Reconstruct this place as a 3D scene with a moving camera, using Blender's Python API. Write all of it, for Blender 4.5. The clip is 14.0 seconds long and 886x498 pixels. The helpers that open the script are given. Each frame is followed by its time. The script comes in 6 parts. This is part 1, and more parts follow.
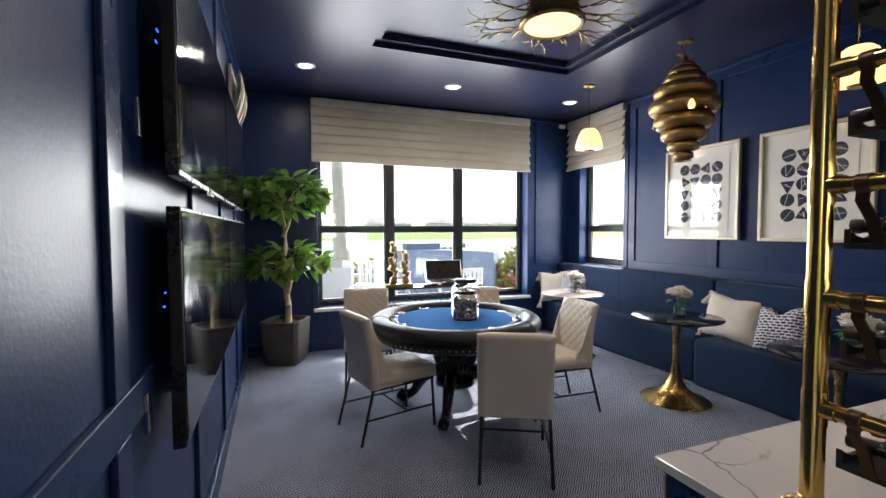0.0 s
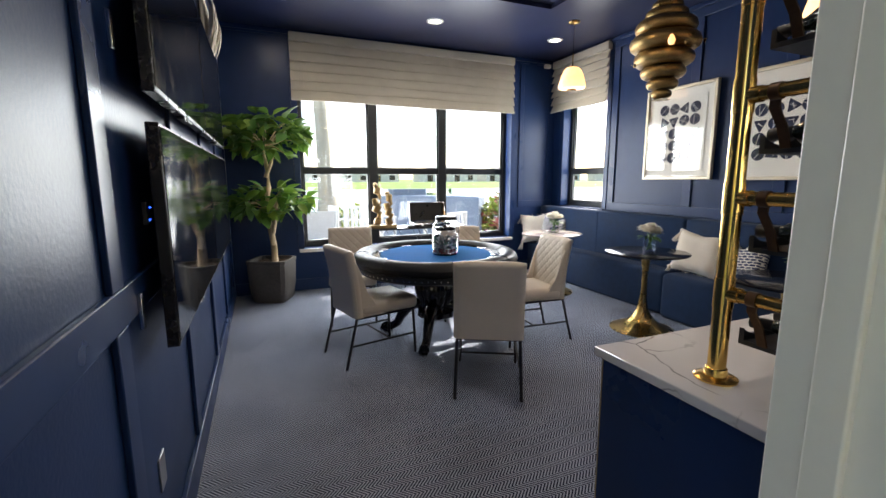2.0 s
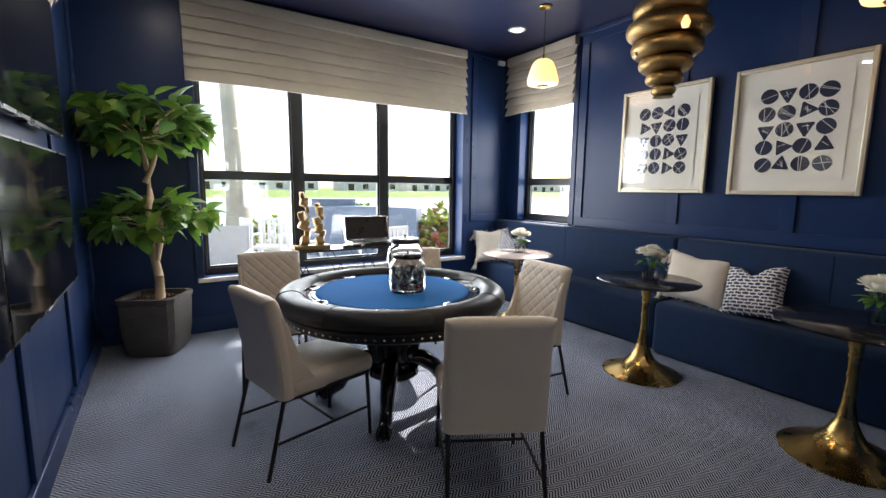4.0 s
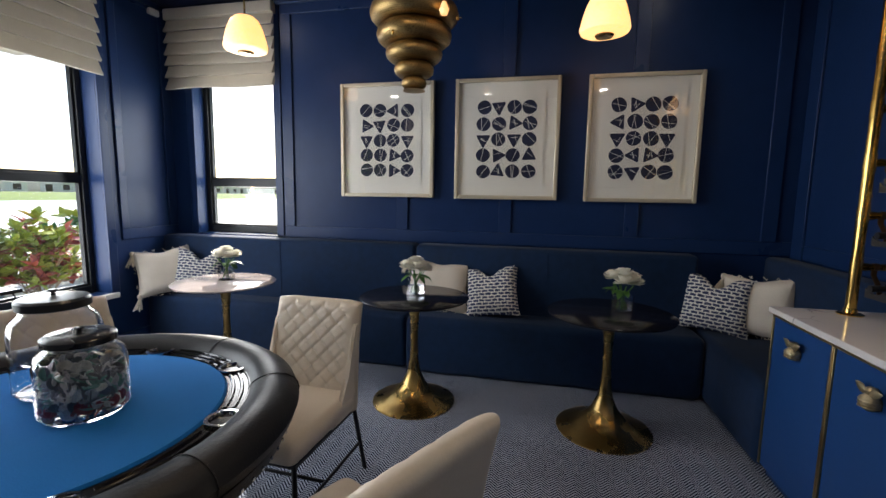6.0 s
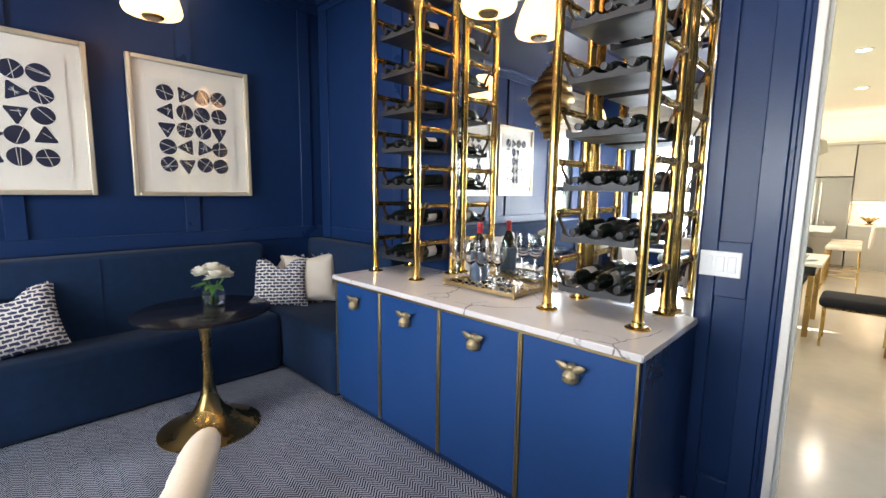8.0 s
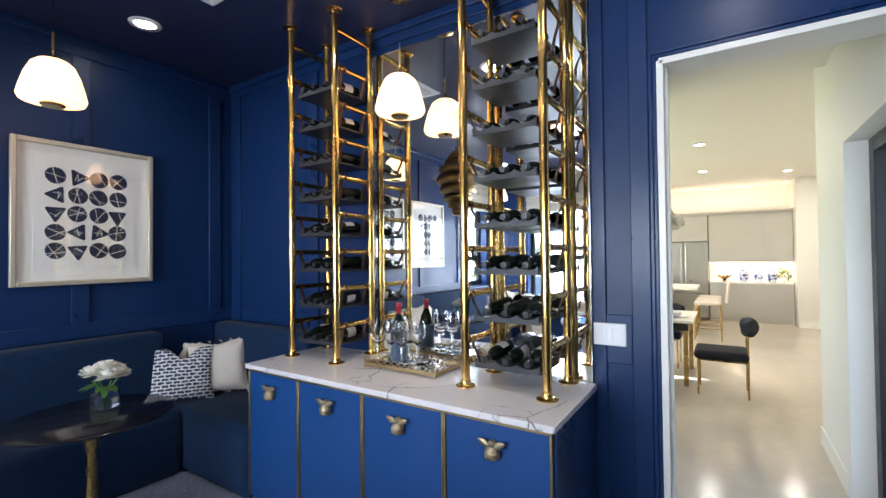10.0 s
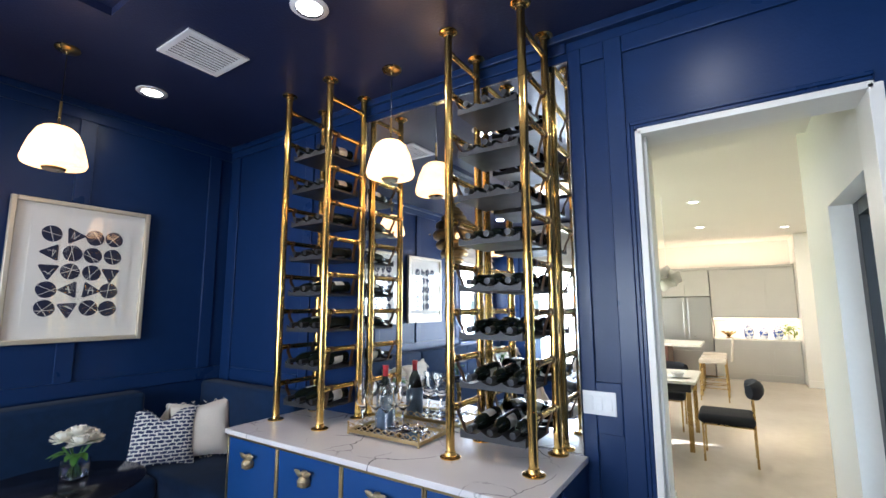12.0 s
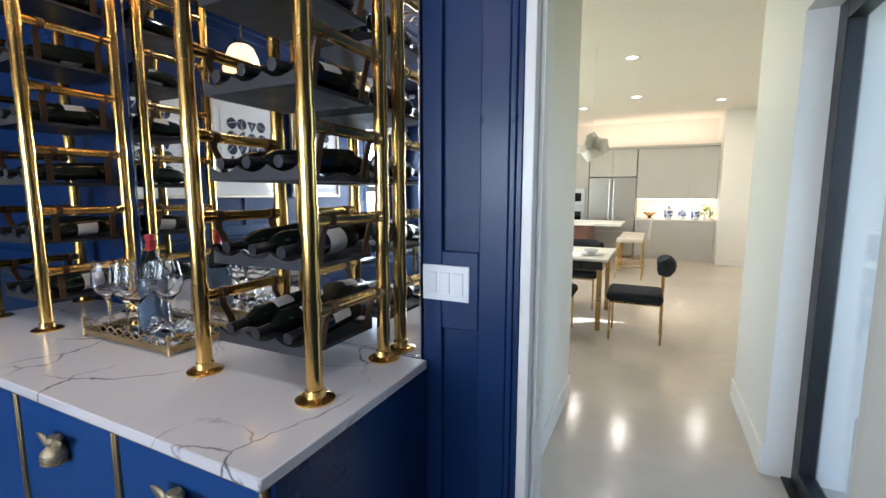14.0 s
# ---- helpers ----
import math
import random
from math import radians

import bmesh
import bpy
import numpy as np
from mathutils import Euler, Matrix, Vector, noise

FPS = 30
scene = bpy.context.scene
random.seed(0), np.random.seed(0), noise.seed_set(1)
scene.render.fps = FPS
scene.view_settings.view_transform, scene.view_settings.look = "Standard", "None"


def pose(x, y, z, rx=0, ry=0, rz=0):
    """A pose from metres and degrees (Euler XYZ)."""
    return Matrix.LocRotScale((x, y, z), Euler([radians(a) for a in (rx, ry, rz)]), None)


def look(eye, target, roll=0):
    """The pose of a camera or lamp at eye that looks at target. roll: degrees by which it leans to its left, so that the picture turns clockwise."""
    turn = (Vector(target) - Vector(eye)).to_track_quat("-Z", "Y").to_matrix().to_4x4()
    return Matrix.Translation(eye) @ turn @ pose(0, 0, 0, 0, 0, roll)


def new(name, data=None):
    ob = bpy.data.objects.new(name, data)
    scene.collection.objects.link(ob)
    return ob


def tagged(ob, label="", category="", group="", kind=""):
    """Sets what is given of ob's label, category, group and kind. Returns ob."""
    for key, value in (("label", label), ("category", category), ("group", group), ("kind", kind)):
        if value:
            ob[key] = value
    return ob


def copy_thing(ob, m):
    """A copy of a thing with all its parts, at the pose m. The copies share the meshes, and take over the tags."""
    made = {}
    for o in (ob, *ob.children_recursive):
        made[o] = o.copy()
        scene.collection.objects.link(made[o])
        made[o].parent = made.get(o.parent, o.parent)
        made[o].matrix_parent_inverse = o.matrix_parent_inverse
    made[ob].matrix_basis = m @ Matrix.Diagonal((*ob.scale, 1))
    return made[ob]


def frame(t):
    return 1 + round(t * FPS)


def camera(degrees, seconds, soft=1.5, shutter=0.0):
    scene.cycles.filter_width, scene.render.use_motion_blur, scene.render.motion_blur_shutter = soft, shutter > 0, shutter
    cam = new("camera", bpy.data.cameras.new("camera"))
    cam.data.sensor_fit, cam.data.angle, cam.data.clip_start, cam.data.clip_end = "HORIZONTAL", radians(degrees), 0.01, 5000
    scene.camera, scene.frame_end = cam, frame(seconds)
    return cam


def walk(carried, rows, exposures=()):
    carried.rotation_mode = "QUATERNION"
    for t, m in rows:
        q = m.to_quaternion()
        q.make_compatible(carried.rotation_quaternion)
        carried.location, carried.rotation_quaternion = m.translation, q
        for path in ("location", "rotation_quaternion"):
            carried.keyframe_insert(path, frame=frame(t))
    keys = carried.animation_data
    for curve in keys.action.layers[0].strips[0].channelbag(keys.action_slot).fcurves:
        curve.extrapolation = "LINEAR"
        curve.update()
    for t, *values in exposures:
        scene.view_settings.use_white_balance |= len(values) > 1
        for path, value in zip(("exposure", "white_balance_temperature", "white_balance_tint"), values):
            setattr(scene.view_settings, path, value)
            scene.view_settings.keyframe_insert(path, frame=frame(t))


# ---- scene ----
cam = camera(90.6, 14.0)
# seconds, the eye and a point looked at in metres, roll in degrees
ROWS = [
    (0, (0.185, -0.069, 1.528), (0.899, 1.797, 1.441), -0.2),
    (0.5, (0.189, -0.087, 1.498), (0.905, 1.77, 1.302), -0.1),
    (1, (0.197, -0.117, 1.476), (0.916, 1.73, 1.206), -0.1),
    (1.5, (0.199, -0.183, 1.454), (0.931, 1.653, 1.148), -0.1),
    (2, (0.204, -0.209, 1.425), (0.958, 1.617, 1.111), -0.1),
    (4.5, (0.456, 1.209, 1.429), (1.666, 2.78, 1.166), 0.7),
    (5, (0.537, 1.497, 1.456), (1.937, 2.9, 1.191), 0.8),
    (5.5, (0.571, 1.752, 1.444), (2.273, 2.773, 1.202), 1.1),
    (6, (0.677, 1.985, 1.442), (2.614, 2.416, 1.198), 0.9),
    (6.5, (0.699, 2.141, 1.45), (2.677, 1.969, 1.208), 0.8),
    (7, (0.664, 2.209, 1.45), (2.486, 1.42, 1.209), 0.7),
    (7.5, (0.633, 2.333, 1.472), (2.249, 1.185, 1.209), 0.7),
    (8, (0.63, 2.399, 1.475), (2.007, 0.973, 1.212), 0.8),
    (10.5, (0.553, 2.543, 1.627), (1.628, 0.859, 1.728), -0.2),
    (11, (0.533, 2.564, 1.667), (1.611, 0.889, 1.842), -0.2),
    (11.5, (0.52, 2.546, 1.672), (1.601, 0.881, 1.91), -0.2),
    (12, (0.495, 2.465, 1.645), (1.579, 0.805, 1.908), -0.2),
    (12.5, (0.474, 2.266, 1.582), (1.528, 0.576, 1.768), -0.3),
    (13, (0.472, 1.987, 1.518), (1.445, 0.24, 1.495), -0.4),
    (13.5, (0.488, 1.725, 1.457), (1.403, -0.046, 1.293), 0.0),
    (14, (0.499, 1.377, 1.445), (1.36, -0.412, 1.201), 0.1),
]
walk(cam, [(t, look(eye, target, roll)) for t, eye, target, roll in ROWS],
     [(0.0, 1.80, 6650, 10), (2.0, 1.84, 6700, 10), (4.5, 1.54, 6650, 10), (5.5, 1.10, 6600, 10), (6.0, 1.20, 6600, 10), (6.6, 2.33, 6500, 10), (7.5, 2.60, 6450, 10), (8.2, 2.58, 6400, 10),
      (10.5, 2.30, 5650, 10), (12.0, 2.30, 5650, 10), (13.0, 2.18, 5500, 10), (14.0, 2.12, 5550, 10)])


# world, sun, large lights
SUN_ELEV, SUN_AZ = 33.5, 61.0   # azimuth from +y towards +x
world = bpy.data.worlds.new("sky")
scene.world = world
world.use_nodes = True
_n = world.node_tree.nodes
_sky = _n.new("ShaderNodeTexSky")
_sky.sky_type = "NISHITA"
_sky.sun_disc = False
_sky.sun_elevation = radians(SUN_ELEV)
_sky.sun_rotation = radians(SUN_AZ)
world.node_tree.links.new(_sky.outputs[0], _n["Background"].inputs[0])
_n["Background"].inputs[1].default_value = 0.15
sun = new("sun", bpy.data.lights.new("sun", "SUN"))
sun.data.energy, sun.data.angle, sun.data.color = 4.0, radians(0.6), (1.0, 0.94, 0.85)
_e, _a = radians(SUN_ELEV), radians(SUN_AZ)
sun.matrix_world = look((0, 0, 0), (-math.sin(_a) * math.cos(_e), -math.cos(_a) * math.cos(_e), -math.sin(_e)))


def area_lamp(name, eye, target, w, h, watts, colour=(1, 1, 1)):
    d = bpy.data.lights.new(name, "AREA")
    d.shape, d.size, d.size_y, d.energy, d.color = "RECTANGLE", w, h, watts, colour
    o = new(name, d)
    o.matrix_world = look(eye, target)
    return o


def glow(name, at, watts, colour, radius=0.05):
    d = bpy.data.lights.new(name, "POINT")
    d.energy, d.color, d.shadow_soft_size = watts, colour, radius
    o = new(name, d)
    o.location = at
    return o


# daylight standing in the window openings
area_lamp("big_window_daylight", (2.17, 5.90, 1.5), (2.17, 0, 1.2), 2.8, 1.75, 58, (0.90, 0.95, 1.0))
area_lamp("side_window_daylight", (4.72, 4.86, 1.7), (0, 4.7, 1.35), 0.75, 1.25, 11, (0.90, 0.95, 1.0))
area_lamp("hall_slider_daylight", (-0.5, -0.75, 1.2), (3, -0.75, 1.0), 0.85, 2.1, 0.3, (0.9, 0.95, 1.0))
# fill added to brighten hall and kitchen; its east opening is invented
area_lamp("great_room_fill", (4.05, -5.4, 1.6), (0, -5.4, 1.2), 5.0, 2.4, 11.5, (1.0, 0.93, 0.83))
WARM = (1.0, 0.76, 0.50)
for _x, _y in ((3.61, 4.12), (3.70, 1.65), (2.24, 0.40)):
    glow("pendant_bulb_light", (_x, _y, 2.52), 0.4, WARM, 0.06)
glow("beehive_bulb_light", (3.60, 2.85, 2.66), 1.0, WARM, 0.04)
area_lamp("branch_lamp_light", (2.13, 2.74, 2.98), (2.13, 2.74, 0), 0.3, 0.3, 3, WARM)
DOWN = [(0.50, 4.61), (2.14, 4.70), (3.815, 4.755), (3.87, 1.115), (2.21, 1.095), (0.48, 1.08), (0.48, 2.95)]
for _x, _y in DOWN:
    _w = 1.7 if _x < 3 else (0.9 if _y > 3 else 0.4)
    area_lamp("downlight_beam", (_x, _y, 3.16), (_x, _y, 0), 0.11, 0.11, _w, (1.0, 0.93, 0.84))
HALL_DOWN = [(0.86, -4.85), (0.9, -7.3), (-0.47, -8.16), (1.9, -5.9), (1.9, -8.0), (2.8, -3.4)]
for _x, _y in HALL_DOWN:
    area_lamp("hall_downlight_beam", (_x, _y, 3.15), (_x, _y, 0), 0.12, 0.12, 3.4, (1.0, 0.83, 0.64))


# ---- materials ----
def material(name, colour, rough=0.5, metal=0.0, var=0.12, scale=6.0, fine=80.0, bump=0.15, bump_scale=None, rvar=0.08, spec=0.5,
             coat=0.0, trans=0.0, ior=1.45, emit=None, emit_strength=0.0, sheen=0.0, random=0.0, dist=0.004):
    """A surface with stains at one scale and grain at another."""
    m = bpy.data.materials.new(name)
    m.use_nodes = True
    nt = m.node_tree
    N, L = nt.nodes, nt.links
    b = N["Principled BSDF"]
    co = N.new("ShaderNodeTexCoord")
    n1, n2 = N.new("ShaderNodeTexNoise"), N.new("ShaderNodeTexNoise")
    n1.inputs["Scale"].default_value, n1.inputs["Detail"].default_value = scale, 5
    n2.inputs["Scale"].default_value, n2.inputs["Detail"].default_value = fine, 3
    L.new(co.outputs["Object"], n1.inputs["Vector"])
    L.new(co.outputs["Object"], n2.inputs["Vector"])
    mix = N.new("ShaderNodeMath")
    mix.operation = "MULTIPLY_ADD"
    mix.inputs[1].default_value = 0.6
    L.new(n1.outputs[0], mix.inputs[0])
    sc = N.new("ShaderNodeMath")
    sc.operation = "MULTIPLY"
    sc.inputs[1].default_value = 0.4
    L.new(n2.outputs[0], sc.inputs[0])
    L.new(sc.outputs[0], mix.inputs[2])
    hsv = N.new("ShaderNodeHueSaturation")
    hsv.inputs["Color"].default_value = (*colour, 1)
    mr = N.new("ShaderNodeMapRange")
    mr.inputs[1].default_value, mr.inputs[2].default_value = 0.3, 0.7
    mr.inputs[3].default_value, mr.inputs[4].default_value = 1 - var, 1 + var
    L.new(mix.outputs[0], mr.inputs[0])
    value = mr.outputs[0]
    if random:
        oi = N.new("ShaderNodeObjectInfo")
        r = N.new("ShaderNodeMapRange")
        r.inputs[3].default_value, r.inputs[4].default_value = 1 - random, 1 + random
        L.new(oi.outputs["Random"], r.inputs[0])
        mm = N.new("ShaderNodeMath")
        mm.operation = "MULTIPLY"
        L.new(value, mm.inputs[0])
        L.new(r.outputs[0], mm.inputs[1])
        value = mm.outputs[0]
    L.new(value, hsv.inputs["Value"])
    L.new(hsv.outputs[0], b.inputs["Base Color"])
    rr = N.new("ShaderNodeMapRange")
    rr.inputs[1].default_value, rr.inputs[2].default_value = 0.3, 0.7
    rr.inputs[3].default_value, rr.inputs[4].default_value = max(0.0, rough - rvar), min(1.0, rough + rvar)
    L.new(n1.outputs[0], rr.inputs[0])
    L.new(rr.outputs[0], b.inputs["Roughness"])
    b.inputs["Metallic"].default_value = metal
    b.inputs["Specular IOR Level"].default_value = spec
    b.inputs["Coat Weight"].default_value = coat
    b.inputs["Coat Roughness"].default_value = 0.15
    b.inputs["Transmission Weight"].default_value = trans
    b.inputs["IOR"].default_value = ior
    b.inputs["Sheen Weight"].default_value = sheen
    if emit:
        b.inputs["Emission Color"].default_value = (*emit, 1)
        b.inputs["Emission Strength"].default_value = emit_strength
    if bump:
        bp = N.new("ShaderNodeBump")
        bp.inputs["Strength"].default_value = bump
        bp.inputs["Distance"].default_value = dist
        src = n2
        if bump_scale:
            src = N.new("ShaderNodeTexNoise")
            src.inputs["Scale"].default_value, src.inputs["Detail"].default_value = bump_scale, 4
            L.new(co.outputs["Object"], src.inputs["Vector"])
        L.new(src.outputs[0], bp.inputs["Height"])
        L.new(bp.outputs[0], b.inputs["Normal"])
    return m


def glass_material(name, colour=(1, 1, 1), rough=0.0, ior=1.45):
    m = bpy.data.materials.new(name)
    m.use_nodes = True
    b = m.node_tree.nodes["Principled BSDF"]
    b.inputs["Base Color"].default_value = (*colour, 1)
    b.inputs["Roughness"].default_value = rough
    b.inputs["Transmission Weight"].default_value = 1.0
    b.inputs["IOR"].default_value = ior
    return m


def pane_material(name):
    """Thin window glass: clear, with a faint mirror image."""
    m = bpy.data.materials.new(name)
    m.use_nodes = True
    N, L = m.node_tree.nodes, m.node_tree.links
    N.remove(N["Principled BSDF"])
    t, g, lw, mx = N.new("ShaderNodeBsdfTransparent"), N.new("ShaderNodeBsdfGlossy"), N.new("ShaderNodeLayerWeight"), N.new("ShaderNodeMixShader")
    g.inputs["Roughness"].default_value = 0.01
    lw.inputs["Blend"].default_value = 0.5
    pw, ma = N.new("ShaderNodeMath"), N.new("ShaderNodeMath")
    pw.operation, pw.inputs[1].default_value = "POWER", 5.0
    ma.operation, ma.inputs[1].default_value, ma.inputs[2].default_value = "MULTIPLY_ADD", 0.8, 0.06
    L.new(lw.outputs["Facing"], pw.inputs[0])
    L.new(pw.outputs[0], ma.inputs[0])
    L.new(ma.outputs[0], mx.inputs[0])
    L.new(t.outputs[0], mx.inputs[1])
    L.new(g.outputs[0], mx.inputs[2])
    L.new(mx.outputs[0], N["Material Output"].inputs["Surface"])
    return m


NAVY = material("navy_semigloss_paint", (0.0085, 0.027, 0.094), 0.36, var=0.12, scale=1.3, fine=9, bump=0.28, bump_scale=70, rvar=0.05, dist=0.0025, spec=0.3)
NAVY_TRIM = material("navy_trim_paint", (0.009, 0.028, 0.097), 0.33, spec=0.38, var=0.08, scale=2, fine=30, bump=0.05, bump_scale=30, dist=0.001)
NAVY_CEIL = material("navy_ceiling_paint", (0.020, 0.026, 0.070), 0.32, var=0.10, scale=1.5, fine=12, bump=0.35, bump_scale=70, rvar=0.04, dist=0.004)
CAB_BLUE = material("cabinet_blue_lacquer", (0.010, 0.055, 0.20), 0.42, var=0.06, scale=2, fine=60, bump=0.03)
WHITE = material("white_wall_paint", (0.79, 0.76, 0.695), 0.55, var=0.03, scale=1.2, fine=40, bump=0.08)
WHITE_TRIM = material("white_trim_paint", (0.80, 0.775, 0.715), 0.35, var=0.03, scale=2, fine=40, bump=0.04)
BLACK_FRAME = material("bronze_black_frame", (0.012, 0.013, 0.016), 0.4, var=0.15, bump=0.05)
BRASS = material("polished_brass", (0.74, 0.47, 0.14), 0.17, 1.0, var=0.12, scale=5, fine=40, bump=0.0, rvar=0.05)
BRASS_SATIN = material("brushed_brass", (0.42, 0.285, 0.105), 0.28, 1.0, var=0.10, scale=5, fine=60, bump=0.0)
BRASS_STRIP = material("aged_brass_strip", (0.42, 0.31, 0.15), 0.36, 1.0, var=0.18, scale=9, fine=70, bump=0.06)
BEE_BRASS = material("cast_bee_brass", (0.40, 0.33, 0.21), 0.48, 0.8, var=0.25, scale=30, fine=120, bump=0.2)
GUN = material("antique_bronze", (0.30, 0.21, 0.10), 0.32, 1.0, var=0.35, scale=8, fine=55, bump=0.5, bump_scale=90)
BLACK_METAL = material("dark_steel", (0.03, 0.03, 0.034), 0.42, 0.6, var=0.2, bump=0.06)
LEATHER = material("black_leather", (0.008, 0.009, 0.012), 0.42, var=0.2, scale=6, fine=120, bump=0.3, bump_scale=120, spec=0.35)
CREAM = material("cream_faux_leather", (0.61, 0.54, 0.455), 0.45, var=0.06, scale=4, fine=120, bump=0.12, bump_scale=160)
FELT = material("blue_felt", (0.012, 0.145, 0.44), 0.95, var=0.08, scale=5, fine=200, bump=0.2, sheen=0.05, spec=0.05)
BLACK_LACQUER = material("black_lacquer", (0.008, 0.008, 0.010), 0.12, var=0.2, scale=5, fine=60, bump=0.05)
STEEL = material("polished_steel", (0.72, 0.73, 0.75), 0.15, 1.0, var=0.08, bump=0.03)
LINEN = material("oatmeal_linen", (0.56, 0.52, 0.45), 0.9, var=0.10, scale=5, fine=260, bump=0.35, bump_scale=320, sheen=0.2, spec=0.1)
VELVET = material("navy_velvet", (0.006, 0.021, 0.060), 0.8, var=0.26, scale=3, fine=18, bump=0.2, bump_scale=140, sheen=0.06, spec=0.2)
IVORY = material("ivory_knit", (0.68, 0.62, 0.54), 0.9, var=0.08, scale=7, fine=150, bump=0.5, bump_scale=120, spec=0.1)
FRAME_GOLD = material("champagne_frame", (0.60, 0.54, 0.42), 0.42, 0.55, var=0.12, scale=5, fine=90, bump=0.08)
PAPER = material("art_paper", (0.80, 0.78, 0.72), 0.8, var=0.03, scale=4, fine=60, bump=0.05)
MAT_BOARD = material("mat_board", (0.83, 0.81, 0.75), 0.8, var=0.02, scale=3, fine=80, bump=0.03)
INK = material("navy_ink", (0.012, 0.016, 0.045), 0.7, var=0.3, scale=25, fine=200, bump=0.02)
GLASS = glass_material("clear_glass")
PANE = pane_material("window_glass")
BOTTLE = material("wine_bottle_glass", (0.010, 0.014, 0.010), 0.07, var=0.2, bump=0.02, spec=0.6)
FOIL = material("grey_foil", (0.035, 0.035, 0.038), 0.35, 0.4, var=0.2, bump=0.1)
RED_FOIL = material("red_foil", (0.45, 0.04, 0.05), 0.3, 0.2, var=0.15, bump=0.1)
LABEL = material("paper_label", (0.60, 0.57, 0.52), 0.7, var=0.06, bump=0.05)
BACKDROP_GREY = material("grey_concrete_paint", (0.30, 0.36, 0.46), 0.8, var=0.08, scale=2, bump=0.1)
PLASTIC_WHITE = material("white_plastic", (0.80, 0.80, 0.80), 0.35, var=0.03, bump=0.03)
PLASTIC_BLACK = material("black_plastic", (0.012, 0.012, 0.013), 0.3, var=0.15, bump=0.05)
SCREEN = material("dark_glass_screen", (0.006, 0.007, 0.010), 0.05, var=0.1, bump=0.0, spec=0.7)
MIRROR = material("mirror_glass", (0.92, 0.94, 0.93), 0.008, 1.0, var=0.01, bump=0.0, rvar=0.004)
TERRACOTTA = material("weathered_grey_pot", (0.075, 0.068, 0.06), 0.6, var=0.3, scale=5, fine=40, bump=0.3)
SOIL = material("bark_mulch", (0.10, 0.065, 0.04), 0.95, var=0.5, scale=30, fine=120, bump=0.8)
BARK = material("pale_bark", (0.52, 0.39, 0.25), 0.85, var=0.25, scale=9, fine=70, bump=0.6)
LEAF = material("ficus_leaf", (0.055, 0.13, 0.022), 0.42, var=0.3, scale=8, fine=60, bump=0.2, random=0.45)
PETAL = material("white_petal", (0.88, 0.86, 0.78), 0.7, var=0.05, scale=20, fine=90, bump=0.2)
STEM = material("green_stem", (0.06, 0.16, 0.03), 0.5, var=0.25, bump=0.1)
BLUE_LED = material("blue_led", (0.02, 0.05, 0.9), 0.4, bump=0.0, emit=(0.01, 0.06, 1.0), emit_strength=2.5)
BULB_WARM = material("warm_lamp_glass", (0.9, 0.8, 0.6), 0.4, bump=0.0, emit=(1.0, 0.5, 0.17), emit_strength=0.55)
SHADE_GLASS = material("opal_glass_shade", (0.92, 0.86, 0.74), 0.3, bump=0.0, emit=(1.0, 0.50, 0.16), emit_strength=0.72)
DOWNLIGHT = material("downlight_lens", (0.95, 0.93, 0.9), 0.5, bump=0.0, emit=(1.0, 0.9, 0.76), emit_strength=5)


def let_light_through(m, share, colour):
    """Blend a share of translucency into a thin surface."""
    N, L = m.node_tree.nodes, m.node_tree.links
    t, mx = N.new("ShaderNodeBsdfTranslucent"), N.new("ShaderNodeMixShader")
    t.inputs["Color"].default_value = (*colour, 1)
    mx.inputs[0].default_value = share
    L.new(N["Principled BSDF"].outputs[0], mx.inputs[1])
    L.new(t.outputs[0], mx.inputs[2])
    L.new(mx.outputs[0], N["Material Output"].inputs["Surface"])


let_light_through(LINEN, 0.22, (0.62, 0.56, 0.46))
let_light_through(PETAL, 0.2, (0.8, 0.78, 0.7))


# ---- building helpers ----
def box(bm, x0, y0, z0, x1, y1, z1, m=None):
    vs = [Vector((x, y, z)) for z in (z0, z1) for y in (y0, y1) for x in (x0, x1)]
    vs = [bm.verts.new(m @ v if m else v) for v in vs]
    for f in ((0, 2, 3, 1), (4, 5, 7, 6), (0, 1, 5, 4), (2, 6, 7, 3), (0, 4, 6, 2), (1, 3, 7, 5)):
        bm.faces.new([vs[i] for i in f])
    return vs


def soft_box(bm, x0, y0, z0, x1, y1, z1, r=0.01, seg=2, m=None):
    b2 = bmesh.new()
    box(b2, x0, y0, z0, x1, y1, z1)
    bmesh.ops.bevel(b2, geom=b2.edges[:], offset=r, segments=seg, profile=0.5, affect="EDGES")
    merge(bm, b2, m)


def merge(bm, other, m=None):
    other.verts.index_update()
    vs = [bm.verts.new(m @ v.co if m else v.co) for v in other.verts]
    for f in other.faces:
        try:
            g = bm.faces.new([vs[v.index] for v in f.verts])
            g.smooth = f.smooth
        except ValueError:
            pass
    other.free()


